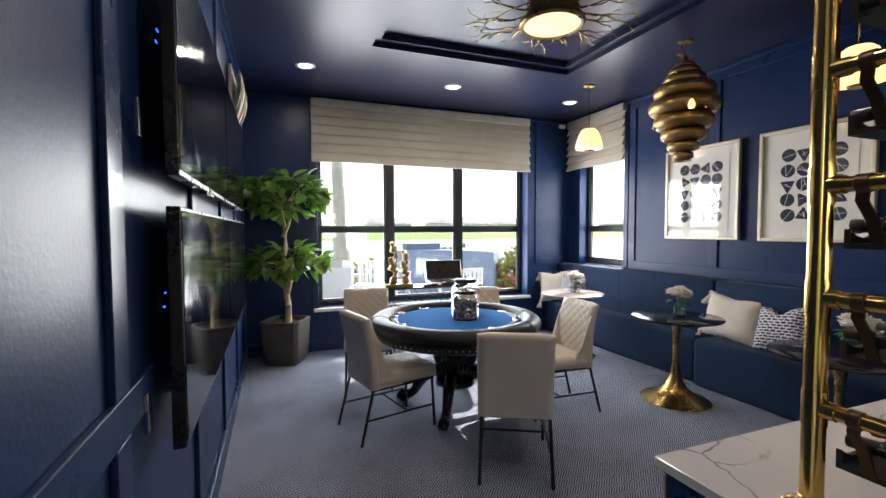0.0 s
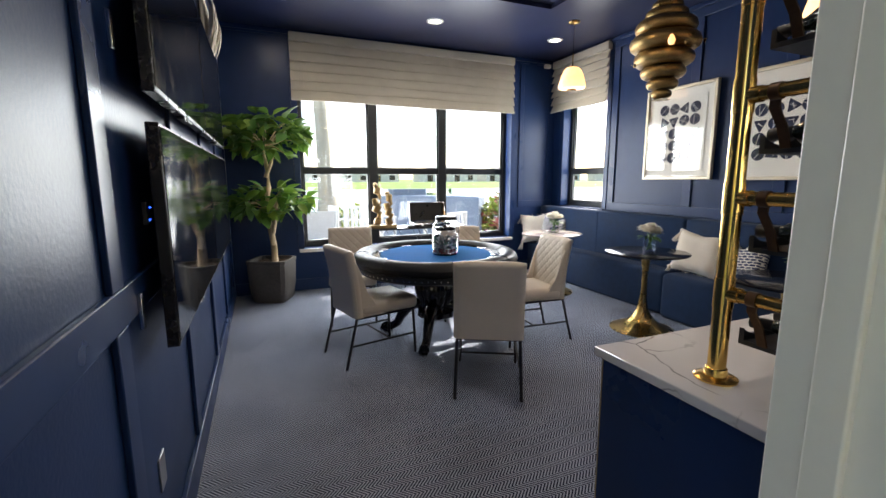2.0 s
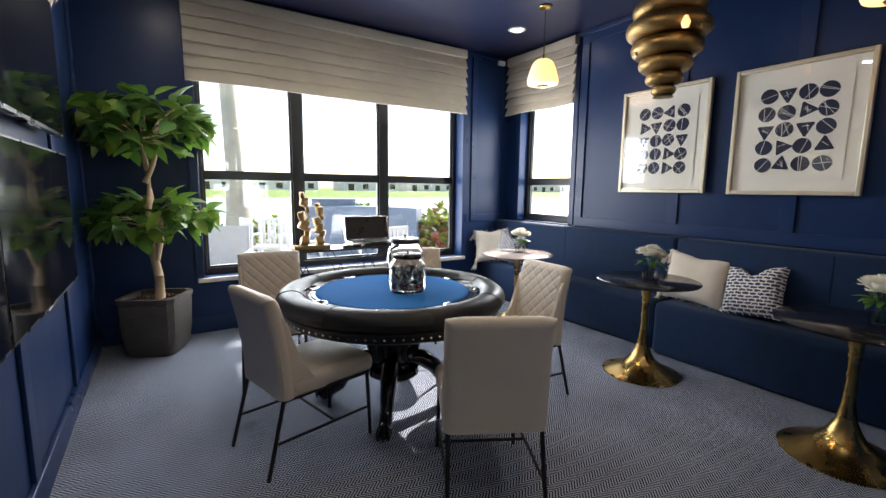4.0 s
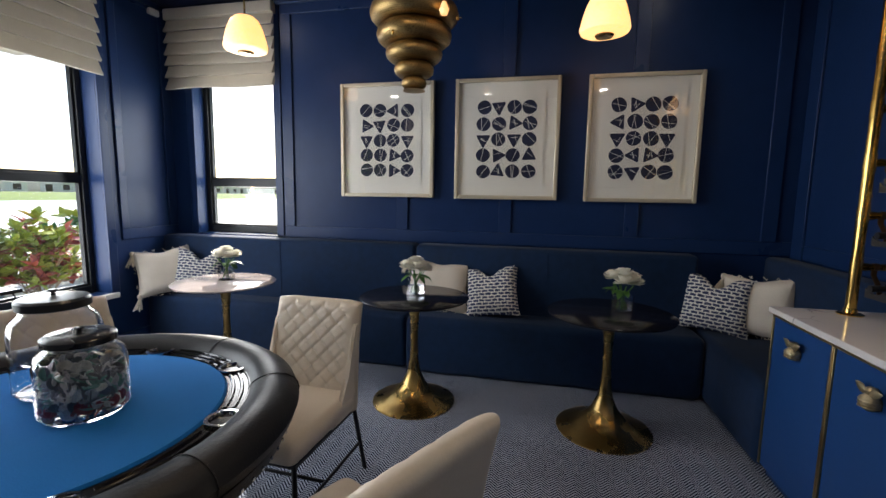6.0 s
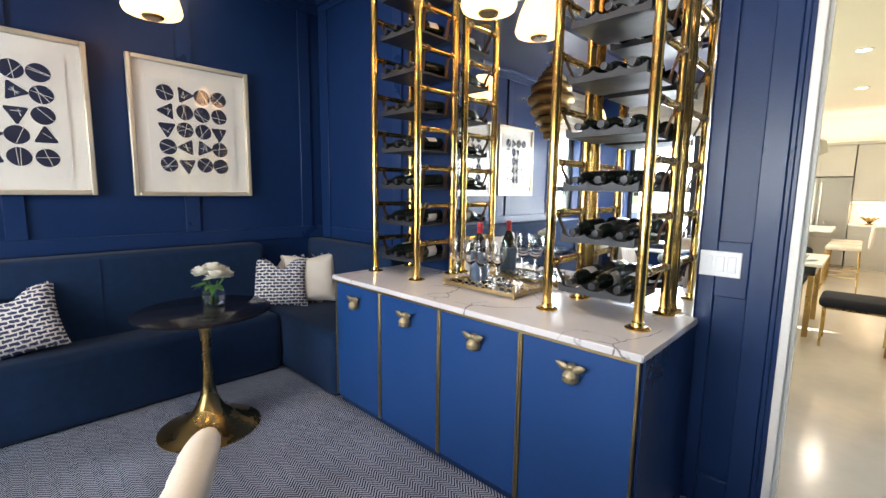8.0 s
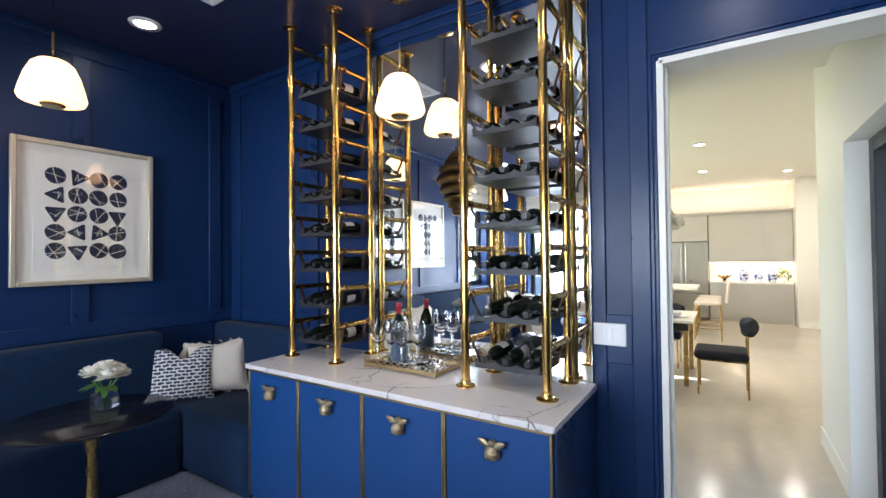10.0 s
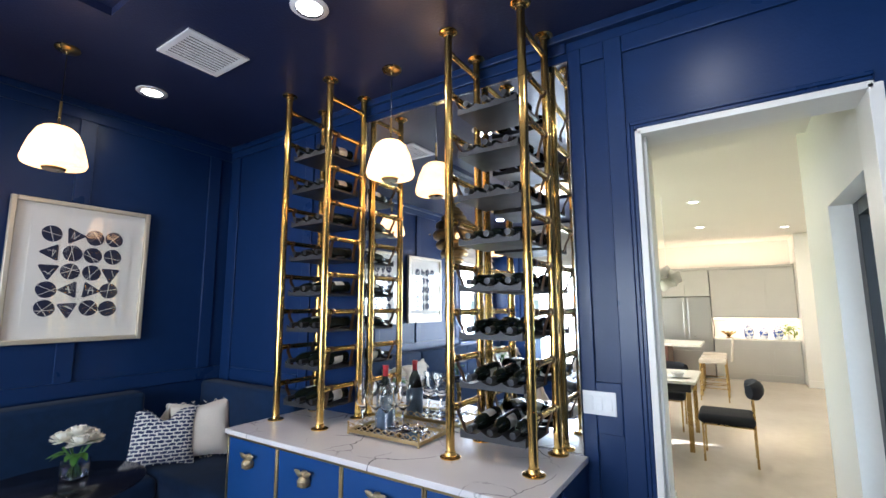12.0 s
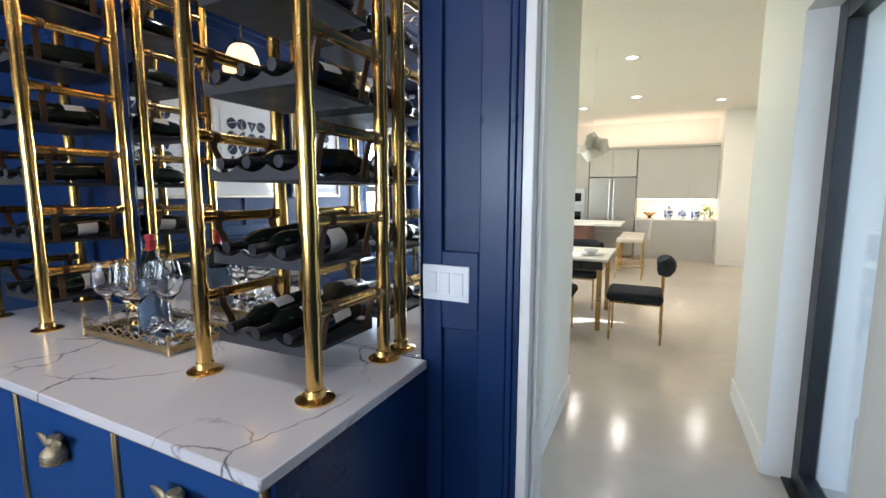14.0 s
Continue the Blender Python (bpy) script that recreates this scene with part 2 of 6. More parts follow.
def lathe(bm, profile, seg=24, at=(0, 0, 0), m=None, sx=1.0):
    """Turn (radius, height) pairs about z."""
    at = Vector(at)
    rings = []
    for r, z in profile:
        if r < 1e-5:
            v = Vector((0, 0, z)) + at
            rings.append([bm.verts.new(m @ v if m else v)])
        else:
            ring = []
            for i in range(seg):
                a = 2 * math.pi * i / seg
                v = Vector((r * math.cos(a) * sx, r * math.sin(a), z)) + at
                ring.append(bm.verts.new(m @ v if m else v))
            rings.append(ring)
    for a, b in zip(rings, rings[1:]):
        for i in range(seg):
            j = (i + 1) % seg
            if len(a) == 1 and len(b) == 1:
                continue
            if len(a) == 1:
                q = [a[0], b[j], b[i]]
            elif len(b) == 1:
                q = [a[i], a[j], b[0]]
            else:
                q = [a[i], a[j], b[j], b[i]]
            bm.faces.new(q).smooth = True


def tube(bm, pts, r, seg=10, m=None, cap=True, radii=None):
    pts = [Vector(p) for p in pts]
    rings = []
    up = Vector((0, 0, 1))
    for i, p in enumerate(pts):
        d = (pts[min(i + 1, len(pts) - 1)] - pts[max(i - 1, 0)]).normalized()
        u = d.cross(up)
        if u.length < 0.05:
            u = d.cross(Vector((1, 0, 0)))
        u.normalize()
        w = u.cross(d)
        rr = radii[i] if radii else r
        ring = []
        for k in range(seg):
            a = 2 * math.pi * k / seg
            v = p + (u * math.cos(a) + w * math.sin(a)) * rr
            ring.append(bm.verts.new(m @ v if m else v))
        rings.append(ring)
    for a, b in zip(rings, rings[1:]):
        for k in range(seg):
            bm.faces.new([a[k], a[(k + 1) % seg], b[(k + 1) % seg], b[k]]).smooth = True
    if cap:
        bm.faces.new(rings[0][::-1])
        bm.faces.new(rings[-1])


def prism(bm, poly, z0, z1, m=None):
    """Raise an outline in x, y from z0 to z1."""
    lo = [bm.verts.new(m @ Vector((x, y, z0)) if m else Vector((x, y, z0))) for x, y in poly]
    hi = [bm.verts.new(m @ Vector((x, y, z1)) if m else Vector((x, y, z1))) for x, y in poly]
    n = len(poly)
    bm.faces.new(lo[::-1])
    bm.faces.new(hi)
    for i in range(n):
        bm.faces.new([lo[i], lo[(i + 1) % n], hi[(i + 1) % n], hi[i]])


def part(name, bm, mat, parent=None, label="", bevel=0.0, seg=2, smooth=False, sub=0):
    """Link a bmesh as one mesh object under a thing or part."""
    bmesh.ops.recalc_face_normals(bm, faces=bm.faces[:])
    me = bpy.data.meshes.new(name)
    if smooth:
        for f in bm.faces:
            f.smooth = True
    bm.to_mesh(me)
    bm.free()
    me.set_sharp_from_angle(angle=radians(38))
    me.materials.append(mat)
    ob = new(name, me)
    if bevel:
        md = ob.modifiers.new("bevel", "BEVEL")
        md.width, md.segments, md.limit_method, md.angle_limit = bevel, seg, "ANGLE", radians(40)
    if sub:
        md = ob.modifiers.new("smooth", "SUBSURF")
        md.levels = md.render_levels = sub
    if parent:
        ob.parent = parent
    if label:
        tagged(ob, label)
    return ob


def thing(name, at=(0, 0, 0), rz=0.0, label="", category="", group="", kind=""):
    ob = new(name)
    ob.empty_display_size = 0.1
    ob.matrix_basis = pose(*at, 0, 0, rz)
    return tagged(ob, label, category, group, kind)


def boxes(name, rows, mat, parent=None, label="", bevel=0.0, kind="", seg=2):
    bm = bmesh.new()
    for r in rows:
        box(bm, *r)
    ob = part(name, bm, mat, parent, label, bevel, seg)
    return tagged(ob, kind=kind)


# ---- the setting ----
XL, XR, YB, YW, ZC = -0.172, 4.48, 0.12, 5.64, 3.185     # room faces: left, art, bar, window wall; ceiling
T = 0.20                                              # wall thickness


def carpet_material():
    """Herringbone weave of pale and dark navy yarn."""
    m = bpy.data.materials.new("herringbone_carpet")
    m.use_nodes = True
    N, L = m.node_tree.nodes, m.node_tree.links
    b = N["Principled BSDF"]
    b.inputs["Roughness"].default_value = 0.95
    b.inputs["Specular IOR Level"].default_value = 0.1
    co = N.new("ShaderNodeTexCoord")
    sp = N.new("ShaderNodeSeparateXYZ")
    L.new(co.outputs["Object"], sp.inputs[0])

    def op(kind, a, c=None):
        n = N.new("ShaderNodeMath")
        n.operation = kind
        for i, v in enumerate((a, c)):
            if v is None:
                continue
            if isinstance(v, (int, float)):
                n.inputs[i].default_value = v
            else:
                L.new(v, n.inputs[i])
        return n.outputs[0]

    wob = N.new("ShaderNodeTexNoise")
    wob.inputs["Scale"].default_value = 60
    L.new(co.outputs["Object"], wob.inputs["Vector"])
    tri = op("PINGPONG", sp.outputs[1], 0.042)                 # zigzag columns along x
    ph = op("ADD", sp.outputs[0], op("MULTIPLY", tri, 1.0))
    ph = op("ADD", ph, op("MULTIPLY", wob.outputs[0], 0.002))
    stripe = op("PINGPONG", ph, 0.0095)
    stripe = op("DIVIDE", stripe, 0.0095)
    ramp = N.new("ShaderNodeValToRGB")
    ramp.color_ramp.elements[0].position, ramp.color_ramp.elements[0].color = 0.44, (0.014, 0.020, 0.045, 1)
    ramp.color_ramp.elements[1].position, ramp.color_ramp.elements[1].color = 0.56, (0.39, 0.43, 0.53, 1)
    L.new(stripe, ramp.inputs[0])
    big = N.new("ShaderNodeTexNoise")
    big.inputs["Scale"].default_value, big.inputs["Detail"].default_value = 2.2, 6
    L.new(co.outputs["Object"], big.inputs["Vector"])
    hs = N.new("ShaderNodeHueSaturation")
    mr = N.new("ShaderNodeMapRange")
    mr.inputs[1].default_value, mr.inputs[2].default_value, mr.inputs[3].default_value, mr.inputs[4].default_value = 0.3, 0.7, 0.82, 1.18
    L.new(big.outputs[0], mr.inputs[0])
    L.new(mr.outputs[0], hs.inputs["Value"])
    L.new(ramp.outputs[0], hs.inputs["Color"])
    L.new(hs.outputs[0], b.inputs["Base Color"])
    bp = N.new("ShaderNodeBump")
    bp.inputs["Strength"].default_value, bp.inputs["Distance"].default_value = 0.5, 0.004
    L.new(stripe, bp.inputs["Height"])
    L.new(bp.outputs[0], b.inputs["Normal"])
    return m


CARPET = carpet_material()
boxes("floor_lounge", [(XL - T, YB - T, -0.12, XR + T, YW + T, 0.0)], CARPET, kind="structure")

# window openings: (x0, x1, z0, z1)
WIN = (0.685, 3.72, 0.545, 2.80)
SIDE = (4.64, 5.4, 1.03, 2.80)
SIDE_Y = (4.475, 5.36)
DOOR = (-0.05, 0.835, 2.535)

# window wall, pierced by the big window
boxes("wall_window", [(XL - T, YW, 0, WIN[0], YW + T, ZC + 0.3), (WIN[1], YW, 0, XR + T, YW + T, ZC + 0.3),
                      (WIN[0], YW, 0, WIN[1], YW + T, WIN[2]), (WIN[0], YW, WIN[3], WIN[1], YW + T, ZC + 0.3)], NAVY, kind="structure")
# art wall, pierced by the side window
boxes("wall_art", [(XR, YB - T, 0, XR + T, SIDE_Y[0], ZC + 0.3), (XR, SIDE_Y[1], 0, XR + T, YW, ZC + 0.3),
                   (XR, SIDE_Y[0], 0, XR + T, SIDE_Y[1], SIDE[2]), (XR, SIDE_Y[0], SIDE[3], XR + T, SIDE_Y[1], ZC + 0.3)], NAVY, kind="structure")
# left wall
boxes("wall_left", [(XL - T, YB, 0, XL, YW, ZC + 0.3)], NAVY, kind="structure")
# bar wall, pierced by the doorway; its far face is white
boxes("wall_bar", [(DOOR[1], YB - 0.1, 0, XR, YB, ZC + 0.3), (XL - T, YB - 0.1, 0, DOOR[0], YB, ZC + 0.3),
                   (DOOR[0], YB - 0.1, DOOR[2], DOOR[1], YB, ZC + 0.3)], NAVY, kind="structure")
boxes("wall_bar_back", [(DOOR[1], YB - T, 0, XR, YB - 0.1, ZC + 0.3), (XL - T, YB - T, 0, DOOR[0], YB - 0.1, ZC + 0.3),
                        (DOOR[0], YB - T, DOOR[2], DOOR[1], YB - 0.1, ZC + 0.3)], WHITE, kind="structure")

# ceiling with its shallow two-step tray
TR = (1.03, 3.14, 1.63, 3.92)
bm = bmesh.new()
top = ZC + 0.3
for x0, y0, x1, y1 in ((XL, YB, XR, TR[2]), (XL, TR[3], XR, YW), (XL, TR[2], TR[0], TR[3]), (TR[1], TR[2], XR, TR[3])):
    box(bm, x0, y0, ZC, x1, y1, top)
s = 0.07
for x0, y0, x1, y1 in ((TR[0], TR[2], TR[1], TR[2] + s), (TR[0], TR[3] - s, TR[1], TR[3]), (TR[0], TR[2] + s, TR[0] + s, TR[3] - s), (TR[1] - s, TR[2] + s, TR[1], TR[3] - s)):
    box(bm, x0, y0, ZC + 0.045, x1, y1, top)
box(bm, TR[0] + s, TR[2] + s, ZC + 0.10, TR[1] - s, TR[3] - s, top)
tagged(part("ceiling", bm, NAVY_CEIL), kind="structure")

# panel moulding: rails and stiles proud of the walls
P, SW = 0.018, 0.105
RAIL0, RAIL1, TOP0, TOP1 = 1.02, 1.125, 3.05, ZC
rows = [(XR - P, YB, RAIL0, XR, SIDE_Y[0] - 0.09, RAIL1), (XR - P, YB, TOP0, XR, SIDE_Y[0] - 0.09, TOP1)]
for y in (0.29, 1.275, 2.29, 3.21, 4.335):
    rows.append((XR - P, y - SW / 2, RAIL1, XR, y + SW / 2, TOP0))
boxes("trim_art_wall", rows, NAVY_TRIM, bevel=0.004, kind="structure")
rows = [(XL, YB + 0.12, 1.03, XL + P, YW, 1.137), (XL, YB + 0.12, TOP0, XL + P, YW, TOP1)]
for y in (0.28, 1.145, 2.20, 3.30, 4.40, 5.55):
    rows += [(XL, y - SW / 2, 0.15, XL + P, y + SW / 2, 1.03), (XL, y - SW / 2, 1.137, XL + P, y + SW / 2, TOP0)]
boxes("trim_left_wall", rows, NAVY_TRIM, bevel=0.004, kind="structure")
rows = []
for x0, x1 in ((XL, WIN[0] - 0.12), (WIN[1] + 0.12, XR)):
    rows += [(x0, YW - P, TOP0 + 0.06, x1, YW, TOP1)]
rows += [(WIN[0] - 0.12, YW - P, 3.14, WIN[1] + 0.12, YW, TOP1), (3.86, YW - P, 1.0, XR, YW, 1.10), (3.86, YW - P, 1.10, 3.93, YW, 3.10), (XR - 0.1, YW - P, 1.10, XR, YW, 3.10)]
boxes("trim_window_wall", rows, NAVY_TRIM, bevel=0.004, kind="structure")
rows = [(1.18, YB, 3.075, XR, YB + P, ZC), (0.975, YB, 1.02, 1.10, YB + P, 1.27), (0.975, YB, 2.98, 1.10, YB + P, 3.075), (1.10, YB, 0.0, 1.168, YB + P, 3.075), (0.885, YB, 0.0, 0.975, YB + P, 3.075),
        (3.40, YB, 1.02, 4.30, YB + P, 1.12), (4.32, YB, 1.0, XR - 0.02, YB + P, 3.07), (3.28, YB, 1.02, 3.38, YB + P, 3.07), (XL + 0.02, YB, 2.98, 0.884, YB + P, 3.075)]
boxes("trim_bar_wall", rows, NAVY_TRIM, bevel=0.004, kind="structure")
# small cornice
boxes("trim_cornice", [(XL, YB, ZC - 0.05, XR, YB + 0.045, ZC - 0.001), (XL, YW - 0.045, ZC - 0.05, XR, YW, ZC - 0.001),
                       (XL, YB + 0.045, ZC - 0.05, XL + 0.045, YW - 0.045, ZC - 0.001), (XR - 0.045, YB + 0.045, ZC - 0.05, XR, YW - 0.045, ZC - 0.001)], NAVY_TRIM, bevel=0.006, kind="structure")
# baseboards
boxes("baseboard", [(XL, YB + 0.1, 0, XL + 0.025, YW, 0.15), (XL + 0.025, YW - 0.02, 0, XR, YW, 0.15), (0.976, YB, 0, 1.099, YB + 0.014, 0.15)], NAVY_TRIM, bevel=0.006, kind="structure")

# doorway casing: navy in the lounge, white within and beyond
rows = []
for i, (w, d) in enumerate(((0.03, 0.014), (0.048, 0.022))):
    rows += [(DOOR[1] + 0.012 + i * 0.018, YB, 0, DOOR[1] + w, YB + d, DOOR[2] + w), (DOOR[0] + 0.0, YB, DOOR[2] + 0.012 + i * 0.018, DOOR[1] + 0.012 + i * 0.018, YB + d, DOOR[2] + w)]
boxes("trim_door_navy", rows, NAVY_TRIM, bevel=0.003, kind="structure")
boxes("trim_door_jamb", [(DOOR[1] - 0.02, YB - T - 0.012, 0, DOOR[1] + 0.012, YB + 0.010, DOOR[2]), (-0.078, YB - T - 0.012, 0, DOOR[0] + 0.02, YB + 0.010, DOOR[2]),
                         (DOOR[0], YB - T - 0.012, DOOR[2] - 0.02, DOOR[1], YB + 0.010, DOOR[2] + 0.012),
                         (DOOR[1] - 0.035, YB - 0.08, 0, DOOR[1] - 0.02, YB - 0.04, DOOR[2] - 0.02)], WHITE_TRIM, bevel=0.003, kind="structure")
boxes("trim_door_white", [(DOOR[1] + 0.012, YB - T - 0.02, 0, DOOR[1] + 0.09, YB - T, DOOR[2] + 0.09), (DOOR[0], YB - T - 0.02, DOOR[2] + 0.012, DOOR[1] + 0.012, YB - T, DOOR[2] + 0.09)], WHITE_TRIM, bevel=0.003, kind="structure")


def window(name, x0, x1, z0, z1, mull, rail, m):
    """A dark framed window in its own plane: x along, z up, y out of the room."""
    win = new(name)
    win.matrix_basis = m
    tagged(win, "dark bronze aluminium window with clear panes", "window", kind="structure")
    f = 0.045
    for a in [(x0, 0.02, z0, x0 + f, 0.10, z1), (x1 - f, 0.02, z0, x1, 0.10, z1), (x0 + f, 0.02, z0, x1 - f, 0.10, z0 + f + 0.02), (x0 + f, 0.02, z1 - f, x1 - f, 0.10, z1)]:
        boxes("window_frame", [a], BLACK_FRAME, win, bevel=0.004)
    edges = [x0 + f]
    for a in mull:
        boxes("mullion", [(a - 0.055, 0.015, z0 + f + 0.02, a + 0.055, 0.105, z1 - f)], BLACK_FRAME, win, bevel=0.004)
        edges += [a - 0.055, a + 0.055]
    edges.append(x1 - f)
    for a, b in zip(edges[::2], edges[1::2]):
        boxes("meeting_rail", [(a, 0.03, rail - 0.035, b, 0.09, rail + 0.035)], BLACK_FRAME, win, bevel=0.004)
        for lo, hi in ((z0 + f + 0.02, rail - 0.035), (rail + 0.035, z1 - f)):
            boxes("sash", [(a, 0.04, lo, a + 0.02, 0.08, hi), (b - 0.02, 0.04, lo, b, 0.08, hi), (a + 0.02, 0.04, lo, b - 0.02, 0.08, lo + 0.02)], BLACK_FRAME, win, bevel=0.002)
            p = boxes("pane", [(a + 0.02, 0.058, lo + 0.02, b - 0.02, 0.062, hi)], PANE, win)
            p.visible_shadow = False
    return win


window("window_1", WIN[0], WIN[1], WIN[2], WIN[3], (1.648, 2.668), 1.53, pose(0, YW + 0.13, 0))
window("window_2", -SIDE_Y[1], -SIDE_Y[0], SIDE[2], SIDE[3], (), 1.53, pose(XR + 0.10, 0, 0, 0, 0, -90))
boxes("trim_window_sill", [(WIN[0] - 0.06, YW - 0.045, WIN[2] - 0.045, WIN[1] + 0.05, YW + 0.14, WIN[2] - 0.002), ], WHITE_TRIM, bevel=0.006, kind="structure")
boxes("trim_side_sill", [(XR - 0.03, SIDE_Y[0] - 0.02, SIDE[2] - 0.03, XR + 0.11, SIDE_Y[1] + 0.02, SIDE[2] - 0.002)], NAVY_TRIM, bevel=0.006, kind="structure")
boxes("trim_window_casing", [(WIN[1], YW - 0.02, WIN[2], WIN[1] + 0.075, YW, 3.14), (WIN[0] - 0.075, YW - 0.02, WIN[2], WIN[0], YW, 3.14)], NAVY_TRIM, bevel=0.004, kind="structure")
boxes("trim_side_casing", [(XR - 0.02, SIDE_Y[0] - 0.075, SIDE[2], XR, SIDE_Y[0], 3.14), (XR - 0.02, SIDE_Y[1], SIDE[2], XR, SIDE_Y[1] + 0.075, 3.14)], NAVY_TRIM, bevel=0.004, kind="structure")


# ---- hall, dining place and kitchen beyond the doorway ----
# STUCCO_WHITE covers only the unseen slab that blocks sun on the east side
STUCCO_WHITE = material("sun_block_stucco", (0.62, 0.58, 0.52), 0.85, var=0.06, scale=0.4, fine=5, bump=0.1)
TILE = material("cream_polished_porcelain", (0.56, 0.49, 0.41), 0.16, var=0.07, scale=1.1, fine=9, bump=0.0, rvar=0.03)
GREIGE = material("greige_cabinet_paint", (0.50, 0.48, 0.44), 0.4, var=0.04, scale=3, fine=60, bump=0.04)
STAINLESS = material("brushed_stainless", (0.55, 0.55, 0.55), 0.30, 1.0, var=0.03, scale=1.5, fine=140, bump=0.0, rvar=0.03)
HX0, HX1, HY, HC = -1.9, 4.1, -10.40, 3.17
boxes("floor_hall", [(HX0, HY, -0.12, HX1, YB - T, 0.0)], TILE, kind="structure")
boxes("ceiling_hall", [(HX0, HY, HC, HX1, YB - T, HC + 0.12)], WHITE, kind="structure")
boxes("ceiling_soffit", [(-0.10, -1.80, 2.98, HX1, YB - T, HC - 0.002)], WHITE, kind="structure")
boxes("wall_kitchen", [(HX0, HY - 0.15, 0, HX1, HY, HC)], WHITE, kind="structure")
boxes("wall_kitchen_side", [(HX0, HY, 0, -0.70, -9.30, HC)], WHITE, kind="structure")
boxes("wall_hall_west", [(-0.42, -2.25, 0, -0.08, -1.27, HC), (HX0, -2.40, 0, -0.42, -2.25, HC), (-0.42, -0.27, 0, -0.08, YB - T, HC), (-0.42, -1.27, 2.29, -0.08, -0.27, HC)], WHITE, kind="structure")
boxes("wall_far_west", [(HX0 - 0.15, HY, 0, HX0, -2.25, HC)], WHITE, kind="structure")
boxes("wall_hall_east", [(1.005, -1.80, 0, 1.16, YB - T, HC)], WHITE, kind="structure")
# out of view; wide gap invented for the fill lamp, slot for a sun patch
boxes("wall_great_east", [(HX1, HY, 0, HX1 + 0.15, YB - T, 0.35), (HX1, HY, 2.9, HX1 + 0.15, -2.8, HC), (HX1, HY, 0.35, HX1 + 0.15, -8.2, 2.9), (HX1, -2.8, 0.35, HX1 + 0.15, -2.32, HC),
                         (HX1, -2.32, 3.06, HX1 + 0.15, -1.98, HC), (HX1, -1.98, 0.35, HX1 + 0.15, YB - T, HC)], WHITE, kind="structure")
# unseen slab, added to keep direct sun out of the wide east opening
boxes("roof_sun_block", [(HX1 + 0.151, HY, 2.95, HX1 + 4.6, -2.62, 3.07)], STUCCO_WHITE, kind="structure")
boxes("baseboard_hall", [(0.99, -1.80, 0, 1.005, YB - T - 0.02, 0.14), (-0.08, -2.25, 0, -0.065, -1.27, 0.14), (HX0, -9.30, 0, -0.70, -9.285, 0.14)], WHITE_TRIM, bevel=0.003, kind="structure")
# sliding door in the hall's west recess
sl = thing("sliding_door_1", (0, 0, 0), 0, "dark framed glass sliding door in the hall recess", "door", kind="structure")
for r in ((-0.27, -1.27, 0.0, -0.20, -1.16, 2.29), (-0.27, -0.37, 0.0, -0.20, -0.27, 2.29), (-0.27, -1.16, 2.20, -0.20, -0.37, 2.29), (-0.27, -1.16, 0.0, -0.20, -0.37, 0.10)):
    boxes("door_frame", [r], BLACK_FRAME, sl, bevel=0.004)
boxes("glass_pane", [(-0.238, -1.16, 0.10, -0.232, -0.37, 2.20)], PANE, sl).visible_shadow = False
boxes("sliding_track", [(-0.30, -1.27, 0.0, -0.16, -0.27, 0.012)], BLACK_METAL, None, kind="structure")


def shaker_cabinet(x0, x1, z0, z1, yf, depth, doors, drawers, label, handles=True):
    c = thing("kitchen_cabinet", (0, 0, 0), 0, label, "cabinet", "kitchen cabinets")
    boxes("body", [(x0, yf - depth, z0, x1, yf - 0.022, z1)], GREIGE, c, bevel=0.002)
    zt = z1 - (0.17 if drawers else 0.0)
    w = (x1 - x0) / doors
    for k in range(doors):
        a, b = x0 + k * w + 0.004, x0 + (k + 1) * w - 0.004
        for lo, hi, nm in ((z0 + (0.10 if z0 < 0.1 else 0.004), zt - 0.004, "door"),) + (((zt + 0.004, z1 - 0.004, "drawer_front"),) if drawers else ()):
            bm = bmesh.new()
            box(bm, a, yf - 0.021, lo, b, yf - 0.008, hi)
            f = 0.05 if nm == "door" else 0.03
            for r in ((a, lo, a + f, hi), (b - f, lo, b, hi), (a + f, lo, b - f, lo + f), (a + f, hi - f, b - f, hi)):
                box(bm, r[0], yf - 0.008, r[1], r[2], yf, r[3])
            d = part(nm, bm, GREIGE, c)
            if handles and nm == "door":
                hx = b - 0.05 if k % 2 == 0 else a + 0.05
                bm = bmesh.new()
                zz = hi - 0.20 if z0 < 0.1 else lo + 0.08
                tube(bm, [(hx, yf, zz), (hx, yf + 0.03, zz), (hx, yf + 0.03, zz + 0.13), (hx, yf, zz + 0.13)], 0.006, 6)
                part("handle", bm, STAINLESS, d)
    return c


KF = -9.75
shaker_cabinet(-0.69, 0.90, 0.0, 0.875, KF, 0.6, 3, True, "greige kitchen base cabinets with pale worktop")
shaker_cabinet(-0.69, 0.90, 1.37, 2.50, KF - 0.02, 0.40, 3, False, "greige kitchen wall cabinets", False)
shaker_cabinet(0.92, 1.95, 1.88, 2.50, KF, 0.62, 2, False, "greige cabinet above the refrigerator", False)
shaker_cabinet(1.97, 2.75, 0.0, 2.50, KF, 0.62, 1, False, "tall greige oven cabinet", False)
boxes("kitchen_cornice", [(-0.69, KF - 0.42, 2.502, 2.75, KF + 0.02, 2.56)], GREIGE, None, bevel=0.01)
tagged(bpy.data.objects["kitchen_cornice"], "greige cornice along the cabinet tops", "cornice")
boxes("kitchen_worktop", [(-0.69, KF - 0.62, 0.877, 0.90, KF + 0.02, 0.915)], WHITE_TRIM, None, bevel=0.004)
tagged(bpy.data.objects["kitchen_worktop"], "white kitchen worktop with jars and bowl", "worktop")
